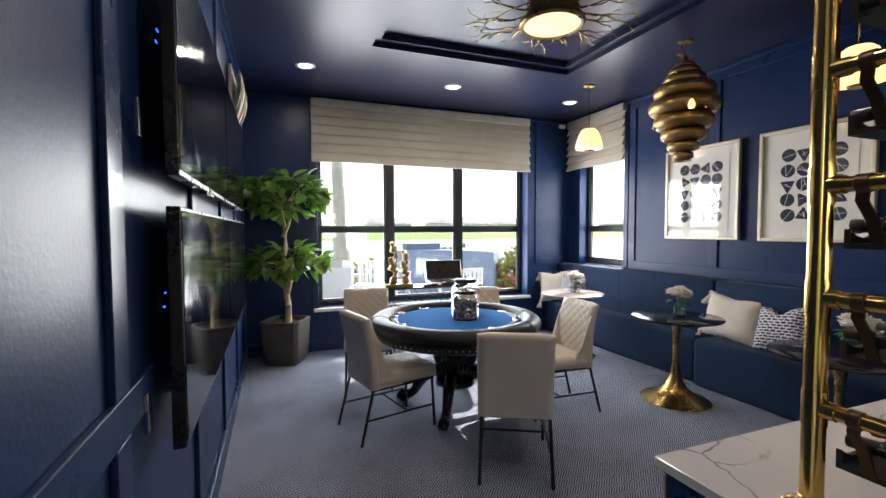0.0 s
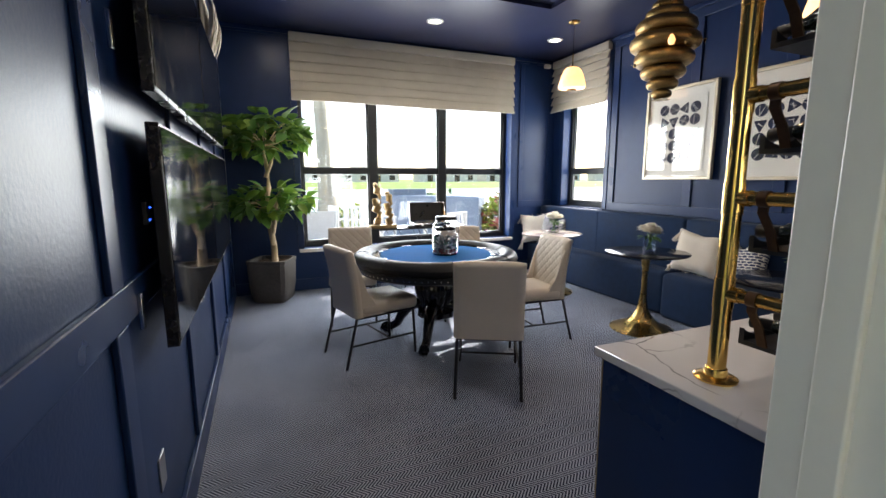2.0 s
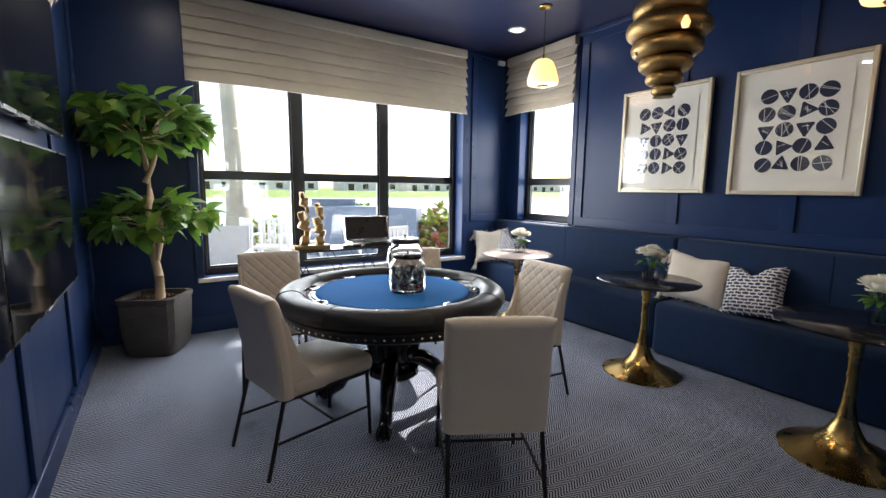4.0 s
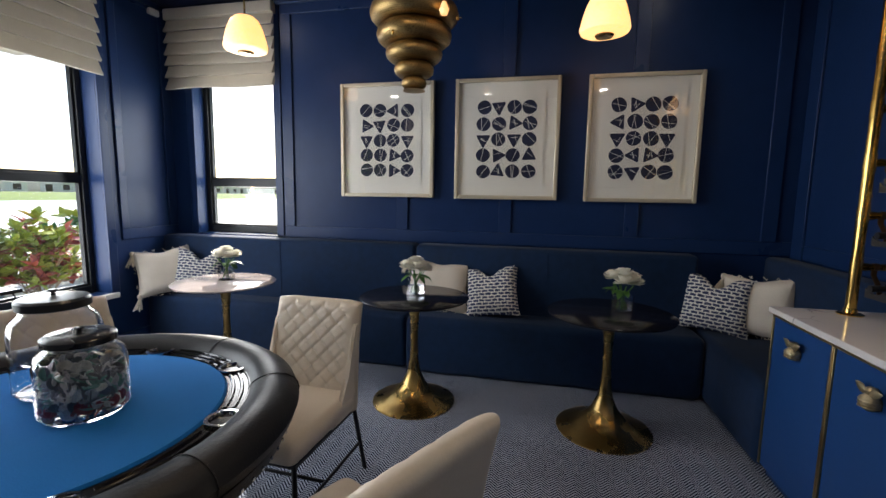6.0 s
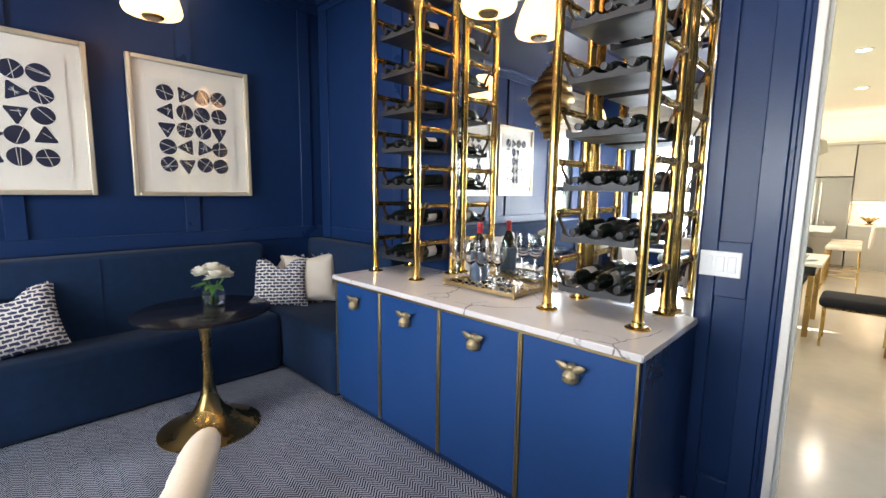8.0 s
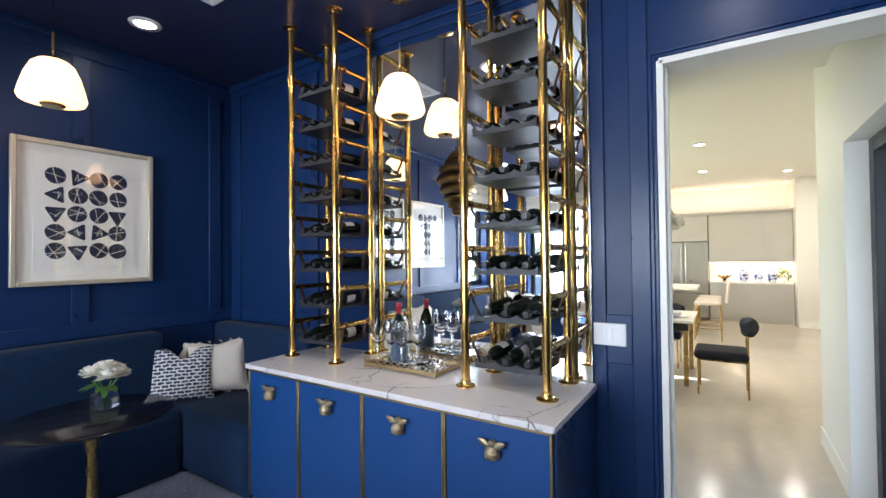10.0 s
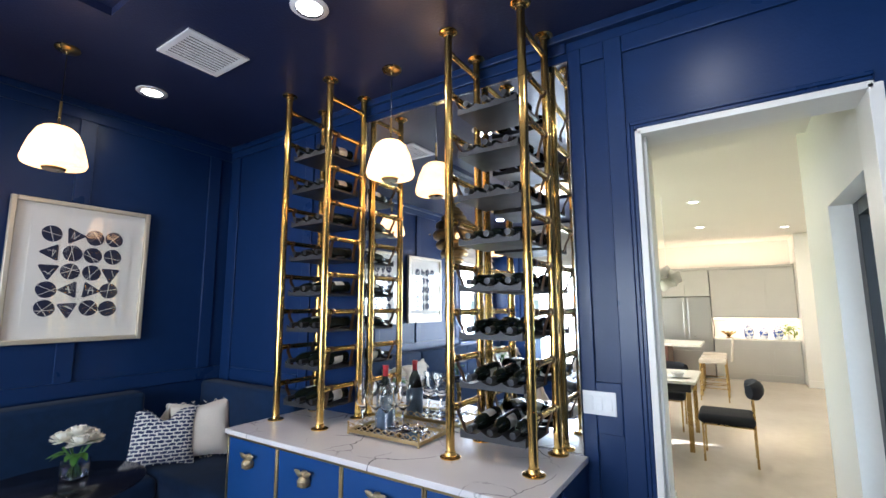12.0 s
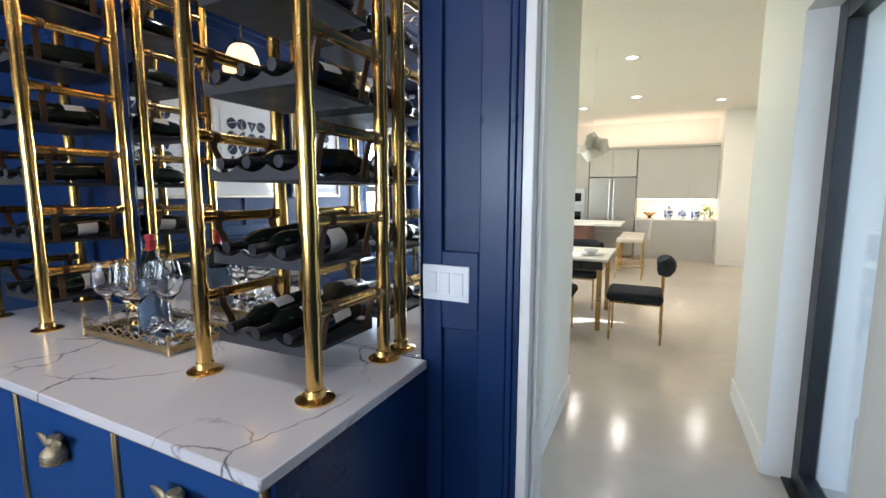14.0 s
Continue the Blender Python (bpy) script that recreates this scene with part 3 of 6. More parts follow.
boxes("backsplash", [(-0.69, HY, 0.917, 0.90, HY + 0.012, 1.368)], WHITE_TRIM, kind="structure")
STRIP = material("led_strip", (0.9, 0.8, 0.65), 0.5, bump=0.0, emit=(1.0, 0.75, 0.45), emit_strength=2.5)
us = thing("under_cabinet_light", (0.1, KF - 0.25, 1.362), 0, "warm light strip under the wall cabinets", "light strip")
boxes("strip", [(-0.78, -0.02, -0.012, 0.78, 0.02, 0.0)], STRIP, us)
area_lamp("under_cabinet_beam", (0.1, KF - 0.25, 1.345), (0.1, KF - 0.35, 0.9), 1.5, 0.04, 2.2, (1.0, 0.76, 0.5))
area_lamp("over_cabinet_beam", (0.8, KF - 0.25, 2.60), (0.8, KF - 0.3, 3.1), 2.8, 0.1, 3.2, (1.0, 0.70, 0.46))

fr = thing("refrigerator", (1.435, KF, 0), 0, "stainless steel french-door refrigerator", "refrigerator")
boxes("body", [(-0.52, -0.6, 0.02, 0.52, -0.03, 1.86)], STAINLESS, fr, bevel=0.004)
for a, b in ((-0.515, -0.004), (0.004, 0.515)):
    d = boxes("door", [(a, -0.029, 0.62, b, 0.03, 1.85)], STAINLESS, fr, bevel=0.008)
    bm = bmesh.new()
    x = -0.05 if a < 0 else 0.05
    tube(bm, [(x, 0.03, 0.8), (x, 0.075, 0.82), (x, 0.075, 1.75), (x, 0.03, 1.77)], 0.011, 8)
    part("handle", bm, STAINLESS, d)
boxes("freezer_drawer", [(-0.515, -0.029, 0.05, 0.515, 0.03, 0.605)], STAINLESS, fr, bevel=0.008)
ov = thing("wall_oven", (2.36, KF + 0.002, 0), 0, "stainless double wall oven with black glass", "oven")
for z0, z1 in ((0.75, 1.18), (1.22, 1.62)):
    d = boxes("oven_door", [(-0.33, 0, z0, 0.33, 0.03, z1)], STAINLESS, ov, bevel=0.004)
    boxes("window_glass", [(-0.24, 0.0305, z0 + 0.08, 0.24, 0.033, z1 - 0.12)], SCREEN, d)

# things on the kitchen worktop
WZ = 0.9155
bl = thing("fruit_bowl", (0.60, KF - 0.12, WZ), 0, "gilded leaf-shaped bowl on the worktop", "bowl")
for k in range(9):
    bm = bmesh.new()
    leaf_m = pose(0, 0, 0.02, 0, -38, 40 * k)
    n = 5
    for s in (-1, 1):
        vs = [bm.verts.new(leaf_m @ Vector((0.20 * i / n, s * 0.045 * math.sin(math.pi * i / n), 0.02 * i / n))) for i in range(n + 1)]
        ms = [bm.verts.new(leaf_m @ Vector((0.20 * i / n, 0, 0))) for i in range(n + 1)]
        for i in range(n):
            try:
                bm.faces.new([ms[i], ms[i + 1], vs[i + 1], vs[i]])
            except ValueError:
                pass
    ob = part("leaf", bm, BRASS_SATIN, bl)
    ob.modifiers.new("thick", "SOLIDIFY").thickness = 0.006
bm = bmesh.new()
lathe(bm, [(0, 0), (0.06, 0), (0.07, 0.02), (0.02, 0.03), (0, 0.03)], 16)
part("foot", bm, BRASS_SATIN, bl)
BLUEWHITE = bpy.data.materials.new("blue_white_porcelain")
BLUEWHITE.use_nodes = True
_N, _L = BLUEWHITE.node_tree.nodes, BLUEWHITE.node_tree.links
_v, _r, _t = _N.new("ShaderNodeTexNoise"), _N.new("ShaderNodeValToRGB"), _N.new("ShaderNodeTexCoord")
_v.inputs["Scale"].default_value, _v.inputs["Detail"].default_value = 22, 4
_r.color_ramp.elements[0].position, _r.color_ramp.elements[0].color = 0.47, (0.05, 0.10, 0.38, 1)
_r.color_ramp.elements[1].position, _r.color_ramp.elements[1].color = 0.53, (0.75, 0.77, 0.80, 1)
_L.new(_t.outputs["Object"], _v.inputs["Vector"])
_L.new(_v.outputs[0], _r.inputs[0])
_L.new(_r.outputs[0], _N["Principled BSDF"].inputs["Base Color"])
_N["Principled BSDF"].inputs["Roughness"].default_value = 0.15
for x, s in ((0.22, 1.1), (-0.06, 0.92), (-0.32, 1.05)):
    j = thing("ginger_jar", (x, KF - 0.15, WZ), 0, "blue and white porcelain ginger jar", "jar", "porcelain jars")
    bm = bmesh.new()
    lathe(bm, [(a * s, b * s) for a, b in [(0, 0), (0.06, 0), (0.075, 0.03), (0.095, 0.12), (0.085, 0.18), (0.05, 0.20), (0.045, 0.215), (0, 0.215)]], 24)
    part("body", bm, BLUEWHITE, j)
    bm = bmesh.new()
    lathe(bm, [(a * s, b * s) for a, b in [(0, 0.216), (0.056, 0.216), (0.056, 0.235), (0.03, 0.255), (0.012, 0.26), (0.012, 0.275), (0, 0.28)]], 20)
    part("lid", bm, BLUEWHITE, j)
KITCHEN_PLANT = (-0.52, KF - 0.15, WZ)

# island with stools
isl = thing("kitchen_island", (2.26, -7.9, 0), 0, "kitchen island with white top and wood panel", "island")
boxes("top", [(-1.22, -0.62, 0.875, 1.6, 0.62, 0.92)], WHITE_TRIM, isl, bevel=0.004)
boxes("base", [(-0.62, -0.55, 0.0, 1.5, 0.32, 0.873)], material("walnut_panel", (0.16, 0.07, 0.045), 0.5, var=0.3, scale=6, fine=70), isl, bevel=0.003)


def bar_stool(at, rz):
    s = thing("bar_stool", at, rz, "white upholstered bar stool with brass frame", "stool", "stools at the island")
    bm = bmesh.new()
    soft_box(bm, -0.21, -0.21, 0.64, 0.21, 0.21, 0.70, 0.02, 2)
    part("seat", bm, CREAM, s)
    bm = bmesh.new()
    soft_box(bm, -0.21, -0.24, 0.72, 0.21, -0.20, 1.05, 0.015, 2, pose(0, 0, 0, 6, 0, 0))
    part("backrest", bm, CREAM, s)
    for sx in (-1, 1):
        for sy in (-1, 1):
            bm = bmesh.new()
            tube(bm, [(sx * 0.19, sy * 0.19, 0.64), (sx * 0.21, sy * 0.21, 0.0)], 0.010, 7)
            part("leg", bm, BRASS_SATIN, s)
    for sx, sy in ((0, 1), (0, -1), (1, 0), (-1, 0)):
        bm = bmesh.new()
        a, b = ((-0.2, sy * 0.2, 0.22), (0.2, sy * 0.2, 0.22)) if sy else ((sx * 0.2, -0.2, 0.22), (sx * 0.2, 0.2, 0.22))
        tube(bm, [a, b], 0.007, 6)
        part("footrest", bm, BRASS_SATIN, s)


for k in range(3):
    bar_stool((0.86, -6.95 - 0.6 * k, 0), -90)

# dining table end and chairs
dt = thing("dining_table", (1.96, -3.95, 0), 0, "dining table with pale marbled top and brass legs", "table")
boxes("top", [(-1.05, -0.55, 0.755, 1.2, 0.55, 0.785)], WHITE_TRIM, dt, bevel=0.004)
boxes("apron", [(-1.0, -0.5, 0.66, 1.15, 0.5, 0.754)], BLACK_LACQUER, dt, bevel=0.003)
for sx in (-0.97, 1.12):
    for sy in (-0.47, 0.47):
        boxes("leg", [(sx - 0.025, sy - 0.025, 0, sx + 0.025, sy + 0.025, 0.658)], BRASS_SATIN, dt, bevel=0.003)
cp = thing("cup_and_saucer", (1.12, -3.75, 0.7855), 0, "white cup on a plate on the dining table", "tableware")
bm = bmesh.new()
lathe(bm, [(0, 0), (0.09, 0.0), (0.15, 0.012), (0.148, 0.016), (0.09, 0.006), (0, 0.006)], 32)
part("plate", bm, PLASTIC_WHITE, cp)
bm = bmesh.new()
lathe(bm, [(0, 0.007), (0.05, 0.007), (0.085, 0.06), (0.082, 0.06), (0.05, 0.012), (0, 0.012)], 28)
part("bowl", bm, PLASTIC_WHITE, cp)
DARK_CLOTH = material("black_boucle", (0.016, 0.018, 0.026), 0.9, var=0.3, scale=12, fine=160, bump=0.4)


def round_chair(at, rz):
    c = thing("dining_chair", at, rz, "black upholstered dining chair with brass legs and roll back", "chair", "dining table chairs")
    bm = bmesh.new()
    soft_box(bm, -0.25, -0.26, 0.40, 0.25, 0.26, 0.50, 0.045, 4)
    part("seat", bm, DARK_CLOTH, c, smooth=True)
    bm = bmesh.new()
    pts = [(-0.24, -0.22, 0.76), (-0.17, -0.275, 0.76), (0, -0.30, 0.76), (0.17, -0.275, 0.76), (0.24, -0.22, 0.76)]
    tube(bm, pts, 0.06, 12, radii=[0.045, 0.06, 0.062, 0.06, 0.045])
    for v in bm.verts:
        v.co.z = 0.76 + (v.co.z - 0.76) * 1.5
    part("backrest", bm, DARK_CLOTH, c, smooth=True)
    for sx in (-1, 1):
        for y, h in ((-0.25, 0.74), (0.22, 0.42)):
            bm = bmesh.new()
            tube(bm, [(sx * 0.20, y, 0.0), (sx * 0.20, y, h)], 0.011, 8)
            part("leg", bm, BRASS_SATIN, c)
    bm = bmesh.new()
    tube(bm, [(-0.20, -0.25, 0.39), (0.20, -0.25, 0.39), (0.20, 0.22, 0.39), (-0.20, 0.22, 0.39), (-0.20, -0.25, 0.39)], 0.010, 6)
    part("seat_rail", bm, BRASS_SATIN, c)


round_chair((0.636, -3.43, 0), -90)
round_chair((1.35, -4.55, 0), 0)
round_chair((1.45, -3.22, 0), 180)

# folded-paper pendant over the dining table
og = thing("origami_pendant", (1.22, -4.3, HC), 0, "folded cream paper pendant lamp", "pendant lamp")
bm = bmesh.new()
tube(bm, [(0, 0, 0), (0, 0, -1.03)], 0.004, 6)
part("cord", bm, PLASTIC_WHITE, og)
ro = random.Random(3)
for k in range(9):
    bm = bmesh.new()
    m = pose(0, 0, -1.14, ro.uniform(-60, 60), ro.uniform(-60, 60), 40 * k)
    vs = [bm.verts.new(m @ Vector(q)) for q in ((0, 0, 0.02), (0.17, 0.05, 0.06), (0.20, -0.04, -0.05), (0.07, -0.09, -0.08), (0.04, 0.09, 0.08))]
    for f in ((0, 1, 2), (0, 2, 3), (0, 4, 1)):
        bm.faces.new([vs[i] for i in f])
    o = part("paper_facet", bm, PAPER, og)
    o.modifiers.new("thick", "SOLIDIFY").thickness = 0.003


# ---- lounge: built-in seat ----
def banquette(name, x0, x1, y0, y1, back, label):
    """An upholstered bench: padded seat block and tall padded back. back: 'x' or 'y', the wall that it leans on."""
    b = thing(name, ((x0 + x1) / 2, (y0 + y1) / 2, 0), 0, label, "bench", "built-in lounge seat")
    w, d = (x1 - x0) / 2, (y1 - y0) / 2
    bm = bmesh.new()
    soft_box(bm, -w, -d, 0.0, w, d, 0.47, 0.055, 4)
    part("seat", bm, VELVET, b, smooth=True)
    bm = bmesh.new()
    if back == "x":
        soft_box(bm, w - 0.2, -d, 0.44, w, d, 1.018, 0.035, 3)
        box(bm, w - 0.204, -0.004, 0.47, w - 0.2, 0.004, 1.0)
    else:
        soft_box(bm, -w, -d, 0.44, w, -d + 0.17, 1.015, 0.035, 3)
    part("backrest", bm, VELVET, b, smooth=True)
    return b


banquette("banquette", 4.03, XR - 0.02, 3.03, YW - 0.03, "x", "navy velvet banquette below the side window")
banquette("banquette", 3.97, XR - 0.02, 0.815, 3.025, "x", "navy velvet banquette below the framed prints")
banquette("banquette", 3.205, XR - 0.02, YB + 0.02, 0.81, "y", "navy velvet corner bench beside the bar cabinet")


# ---- pillows ----
def pattern_cloth():
    """White cloth printed with short navy dashes in staggered rows."""
    m = bpy.data.materials.new("dash_print_cloth")
    m.use_nodes = True
    N, L = m.node_tree.nodes, m.node_tree.links
    b = N["Principled BSDF"]
    b.inputs["Roughness"].default_value, b.inputs["Specular IOR Level"].default_value = 0.9, 0.1
    co, mp, br = N.new("ShaderNodeTexCoord"), N.new("ShaderNodeMapping"), N.new("ShaderNodeTexBrick")
    mp.inputs["Rotation"].default_value = (radians(90), 0, 0)
    br.inputs["Color1"].default_value, br.inputs["Color2"].default_value = (0.03, 0.04, 0.10, 1), (0.06, 0.07, 0.14, 1)
    br.inputs["Mortar"].default_value = (0.72, 0.70, 0.66, 1)
    for k, v in (("Scale", 1.0), ("Mortar Size", 0.0062), ("Mortar Smooth", 0.6), ("Brick Width", 0.052), ("Row Height", 0.0255)):
        br.inputs[k].default_value = v
    no = N.new("ShaderNodeTexNoise")
    no.inputs["Scale"].default_value = 45
    add = N.new("ShaderNodeMixRGB")
    add.blend_type, add.inputs[0].default_value = "ADD", 0.02
    L.new(co.outputs["Object"], mp.inputs[0])
    L.new(co.outputs["Object"], no.inputs["Vector"])
    L.new(mp.outputs[0], add.inputs[1])
    L.new(no.outputs[1], add.inputs[2])
    L.new(add.outputs[0], br.inputs["Vector"])
    L.new(br.outputs[0], b.inputs["Base Color"])
    bp = N.new("ShaderNodeBump")
    bp.inputs["Strength"].default_value, bp.inputs["Distance"].default_value = 0.3, 0.002
    L.new(no.outputs[0], bp.inputs["Height"])
    L.new(bp.outputs[0], b.inputs["Normal"])
    return m


PRINT_CLOTH = pattern_cloth()


def cushion(bm, w, h, t, dent=0.0, n=14):
    """A stuffed square cushion standing in x, z; a chopped dent in the top edge."""
    for side in (1, -1):
        vs = {}
        for i in range(n + 1):
            for j in range(n + 1):
                u, v = 2 * i / n - 1, 2 * j / n - 1
                pinch = 1 - 0.10 * (1 - abs(u) ** 2) * abs(v) ** 3 - 0.0
                pinch2 = 1 - 0.10 * (1 - abs(v) ** 2) * abs(u) ** 3
                x, z = u * w / 2 * pinch2, v * h / 2 * pinch
                y = side * t / 2 * (max(0.0, (1 - u ** 4) * (1 - v ** 4))) ** 0.55
                if v > 0:
                    z -= dent * math.exp(-(u / 0.3) ** 2) * v ** 2
                    y *= 1 + 0.2 * abs(u) * v
                y += 0.006 * noise.noise(Vector((u * 3, v * 3, side * 4 + w)))
                vs[i, j] = bm.verts.new((x, y, z + h / 2))
        for i in range(n):
            for j in range(n):
                bm.faces.new([vs[i, j], vs[i + 1, j], vs[i + 1, j + 1], vs[i, j + 1]]).smooth = True
    bmesh.ops.remove_doubles(bm, verts=bm.verts[:], dist=0.0006)


def print_pillow(at, rz, tilt, roll=0.0):
    p = thing("pillow", (0, 0, 0), 0, "white throw pillow with navy dash print, chopped at the top", "pillow", "throw pillows on the banquette")
    p.matrix_basis = pose(*at, tilt, roll, rz)
    bm = bmesh.new()
    cushion(bm, 0.45, 0.43, 0.16, 0.09)
    part("cover", bm, PRINT_CLOTH, p, smooth=True)
    bm = bmesh.new()
    tube(bm, [(-0.215, 0, 0.011), (-0.18, 0, 0.018), (0, 0, 0.024), (0.18, 0, 0.018), (0.215, 0, 0.011)], 0.004, 6)
    part("piping", bm, PRINT_CLOTH, p)
    return p


def tassel_pillow(at, rz, tilt, roll=0.0, w=0.5):
    p = thing("pillow", (0, 0, 0), 0, "ivory knitted throw pillow with corner tassels", "pillow", "throw pillows on the banquette")
    p.matrix_basis = pose(*at, tilt, roll, rz)
    bm = bmesh.new()
    cushion(bm, w, 0.44, 0.18, 0.02)
    part("cover", bm, IVORY, p, smooth=True)
    rnd = random.Random(4)
    for sx in (-1, 1):
        for sz in (0.02, 0.42):
            bm = bmesh.new()
            x, z = sx * (w / 2 - 0.01), sz
            lathe(bm, [(0.0, 0.026), (0.019, 0.018), (0.024, 0), (0.016, -0.018), (0.019, -0.024)], 10, (x, 0, z))
            for k in range(20):
                a = 2 * math.pi * k / 20
                e = Vector((x + sx * 0.035 + 0.036 * math.cos(a), 0.036 * math.sin(a), z - 0.10 - 0.03 * rnd.random()))
                tube(bm, [(x + 0.008 * math.cos(a), 0.008 * math.sin(a), z - 0.012), e], 0.0035, 5)
            part("tassel", bm, IVORY, p)
    bm = bmesh.new()
    for k in range(60):
        u = rnd.uniform(-1, 1)
        s = rnd.choice((-1, 1))
        x, z = (s * w / 2 * 0.96, 0.22 + u * 0.19) if k % 2 else (u * w / 2 * 0.9, 0.22 + s * 0.205)
        tube(bm, [(x, 0, z), (x + rnd.uniform(-0.012, 0.012), rnd.uniform(-0.012, 0.012), z + rnd.uniform(-0.012, 0.012)), (x + rnd.uniform(-0.02, 0.02), rnd.uniform(-0.015, 0.015), z + (z - 0.22) * 0.05)], 0.003, 5)
    tagged(part("fringe", bm, IVORY, p), kind="stuff")
    return p


print_pillow((4.11, 2.333, 0.475), 86, 24, 8)
tassel_pillow((4.16, 2.82, 0.475), 94, 18, -4, 0.54)
print_pillow((4.13, 0.747, 0.475), 66, 15, -3)
tassel_pillow((4.08, 0.485, 0.475), 50, 13, 4, 0.48)
print_pillow((4.14, 5.145, 0.475), 112, 15, -6)
tassel_pillow((4.06, 5.378, 0.475), 136, 14, 6, 0.46)


# ---- bistro tables with their vases ----
def bistro_table(at, label, top):
    t = thing("bistro_table", at, 0, label, "table", "bistro tables along the banquette")
    bm = bmesh.new()
    lathe(bm, [(0, 0.728), (0.335, 0.728), (0.368, 0.738), (0.373, 0.747), (0.366, 0.752), (0.0, 0.752)], 64)
    part("tabletop", bm, top, t, "glossy round top")
    bm = bmesh.new()
    lathe(bm, [(0.0, 0.0), (0.285, 0.0), (0.287, 0.008), (0.27, 0.018), (0.205, 0.038), (0.14, 0.075), (0.085, 0.13), (0.048, 0.21), (0.031, 0.31), (0.025, 0.43),
               (0.028, 0.57), (0.038, 0.665), (0.055, 0.712), (0.07, 0.728), (0, 0.728)], 48)
    part("pedestal", bm, BRASS_SATIN, t, "brushed brass trumpet pedestal")
    return t


TOP_GLOSS = material("black_marble_top", (0.009, 0.009, 0.012), 0.14, var=0.3, scale=6, fine=40, bump=0.0, rvar=0.03)
# sun and window glare on the first table, put into its top colour
TOP_GLARE = material("bistro_top_with_glare", (0.50, 0.43, 0.41), 0.12, var=0.12, scale=5, fine=30, bump=0.0, rvar=0.04)
BIST = [(3.575, 4.36), (3.517, 2.812), (3.435, 1.552)]
for i, (x, y) in enumerate(BIST):
    bistro_table((x, y, 0), ("round bistro table with brass trumpet foot, sun glare coloured into its top", "black round bistro table with brass trumpet foot", "black round bistro table near the bar corner, brass foot")[i], TOP_GLARE if i == 0 else TOP_GLOSS)


def flower_vase(at, seed):
    rnd = random.Random(seed)
    v = thing("flower_vase", at, rnd.uniform(0, 90), "square glass vase of white peonies on a bistro table", "vase", "flower vases")
    bm = bmesh.new()
    a, h, th = 0.045, 0.105, 0.004
    for s in ((-a, -a, a, -a + th), (-a, a - th, a, a), (-a, -a + th, -a + th, a - th), (a - th, -a + th, a, a - th)):
        box(bm, s[0], s[1], 0, s[2], s[3], h)
    box(bm, -a + th, -a + th, 0, a - th, a - th, 0.012)
    part("glass", bm, GLASS, v)
    bm = bmesh.new()
    box(bm, -a + 0.006, -a + 0.006, 0.014, a - 0.006, a - 0.006, 0.07)
    part("water", bm, GLASS, v)
    bm = bmesh.new()
    for k in range(9):
        an = rnd.uniform(0, 6.28)
        tube(bm, [(0.025 * math.cos(an + 2), 0.025 * math.sin(an + 2), 0.02), (0.01 * math.cos(an), 0.01 * math.sin(an), 0.10), (0.06 * math.cos(an), 0.06 * math.sin(an), 0.17)], 0.0035, 6)
    part("stems", bm, STEM, v)
    bm = bmesh.new()
    for k in range(10):
        an, el = rnd.uniform(0, 6.28), rnd.uniform(-0.5, 0.3)
        m = pose(0.05 * math.cos(an), 0.05 * math.sin(an), 0.14, 0, 0, math.degrees(an)) @ pose(0, 0, 0, 0, math.degrees(-el), 0)
        leaf_blade(bm, 0.075, 0.036, m)
    part("leaves", bm, STEM, v)
    for k in range(5):
        an = 6.28 * k / 5 + rnd.uniform(-0.3, 0.3)
        r = 0.058 if k else 0.0
        c = Vector((r * math.cos(an), r * math.sin(an), 0.195 + (0.03 if not k else rnd.uniform(-0.015, 0.012))))
        bm = bmesh.new()
        for ring, (n, tilt, size) in enumerate(((5, 82, 0.032), (7, 62, 0.042), (9, 38, 0.050), (10, 12, 0.055), (9, -12, 0.05))):
            for q in range(n):
                m = Matrix.Translation(c) @ pose(0, 0, 0, 0, 0, 360 * q / n + 25 * ring + rnd.uniform(-9, 9)) @ pose(0.006, 0, 0, 0, -tilt + rnd.uniform(-8, 8), 0)
                petal(bm, size, m)
        part("bloom", bm, PETAL, v)
    return v


def leaf_blade(bm, l, w, m, fold=0.15, n=4, droop=0.25):
    """A pointed leaf along +x, folded at its rib and drooping."""
    left, mid, right = [], [], []
    for i in range(n + 1):
        u = i / n
        hw = w / 2 * math.sin(math.pi * min(1, u ** 0.8 * 0.98 + 0.01)) ** 0.8
        z = -droop * l * u * u
        mid.append(bm.verts.new(m @ Vector((l * u, 0, z))))
        left.append(bm.verts.new(m @ Vector((l * u, hw, z + hw * fold * 2))))
        right.append(bm.verts.new(m @ Vector((l * u, -hw, z + hw * fold * 2))))
    for i in range(n):
        bm.faces.new([mid[i], mid[i + 1], left[i + 1], left[i]]).smooth = True
        bm.faces.new([right[i], right[i + 1], mid[i + 1], mid[i]]).smooth = True


def petal(bm, s, m):
    rows = []
    for i in range(4):
        u = i / 3
        w = s * (0.25 + 0.55 * math.sin(u * 2.2))
        rows.append([bm.verts.new(m @ Vector((s * u, w * k / 2, 0.25 * s * u * u + 0.30 * s * (k / 2) ** 2))) for k in (-1, 0, 1)])
    for a, b in zip(rows, rows[1:]):
        for k in range(2):
            bm.faces.new([a[k], a[k + 1], b[k + 1], b[k]]).smooth = True


flower_vase((BIST[0][0] + 0.06, BIST[0][1] + 0.03, 0.752), 3)
flower_vase((BIST[1][0] + 0.03, BIST[1][1] + 0.0, 0.752), 5)
flower_vase((BIST[2][0] + 0.03, BIST[2][1] - 0.07, 0.752), 8)


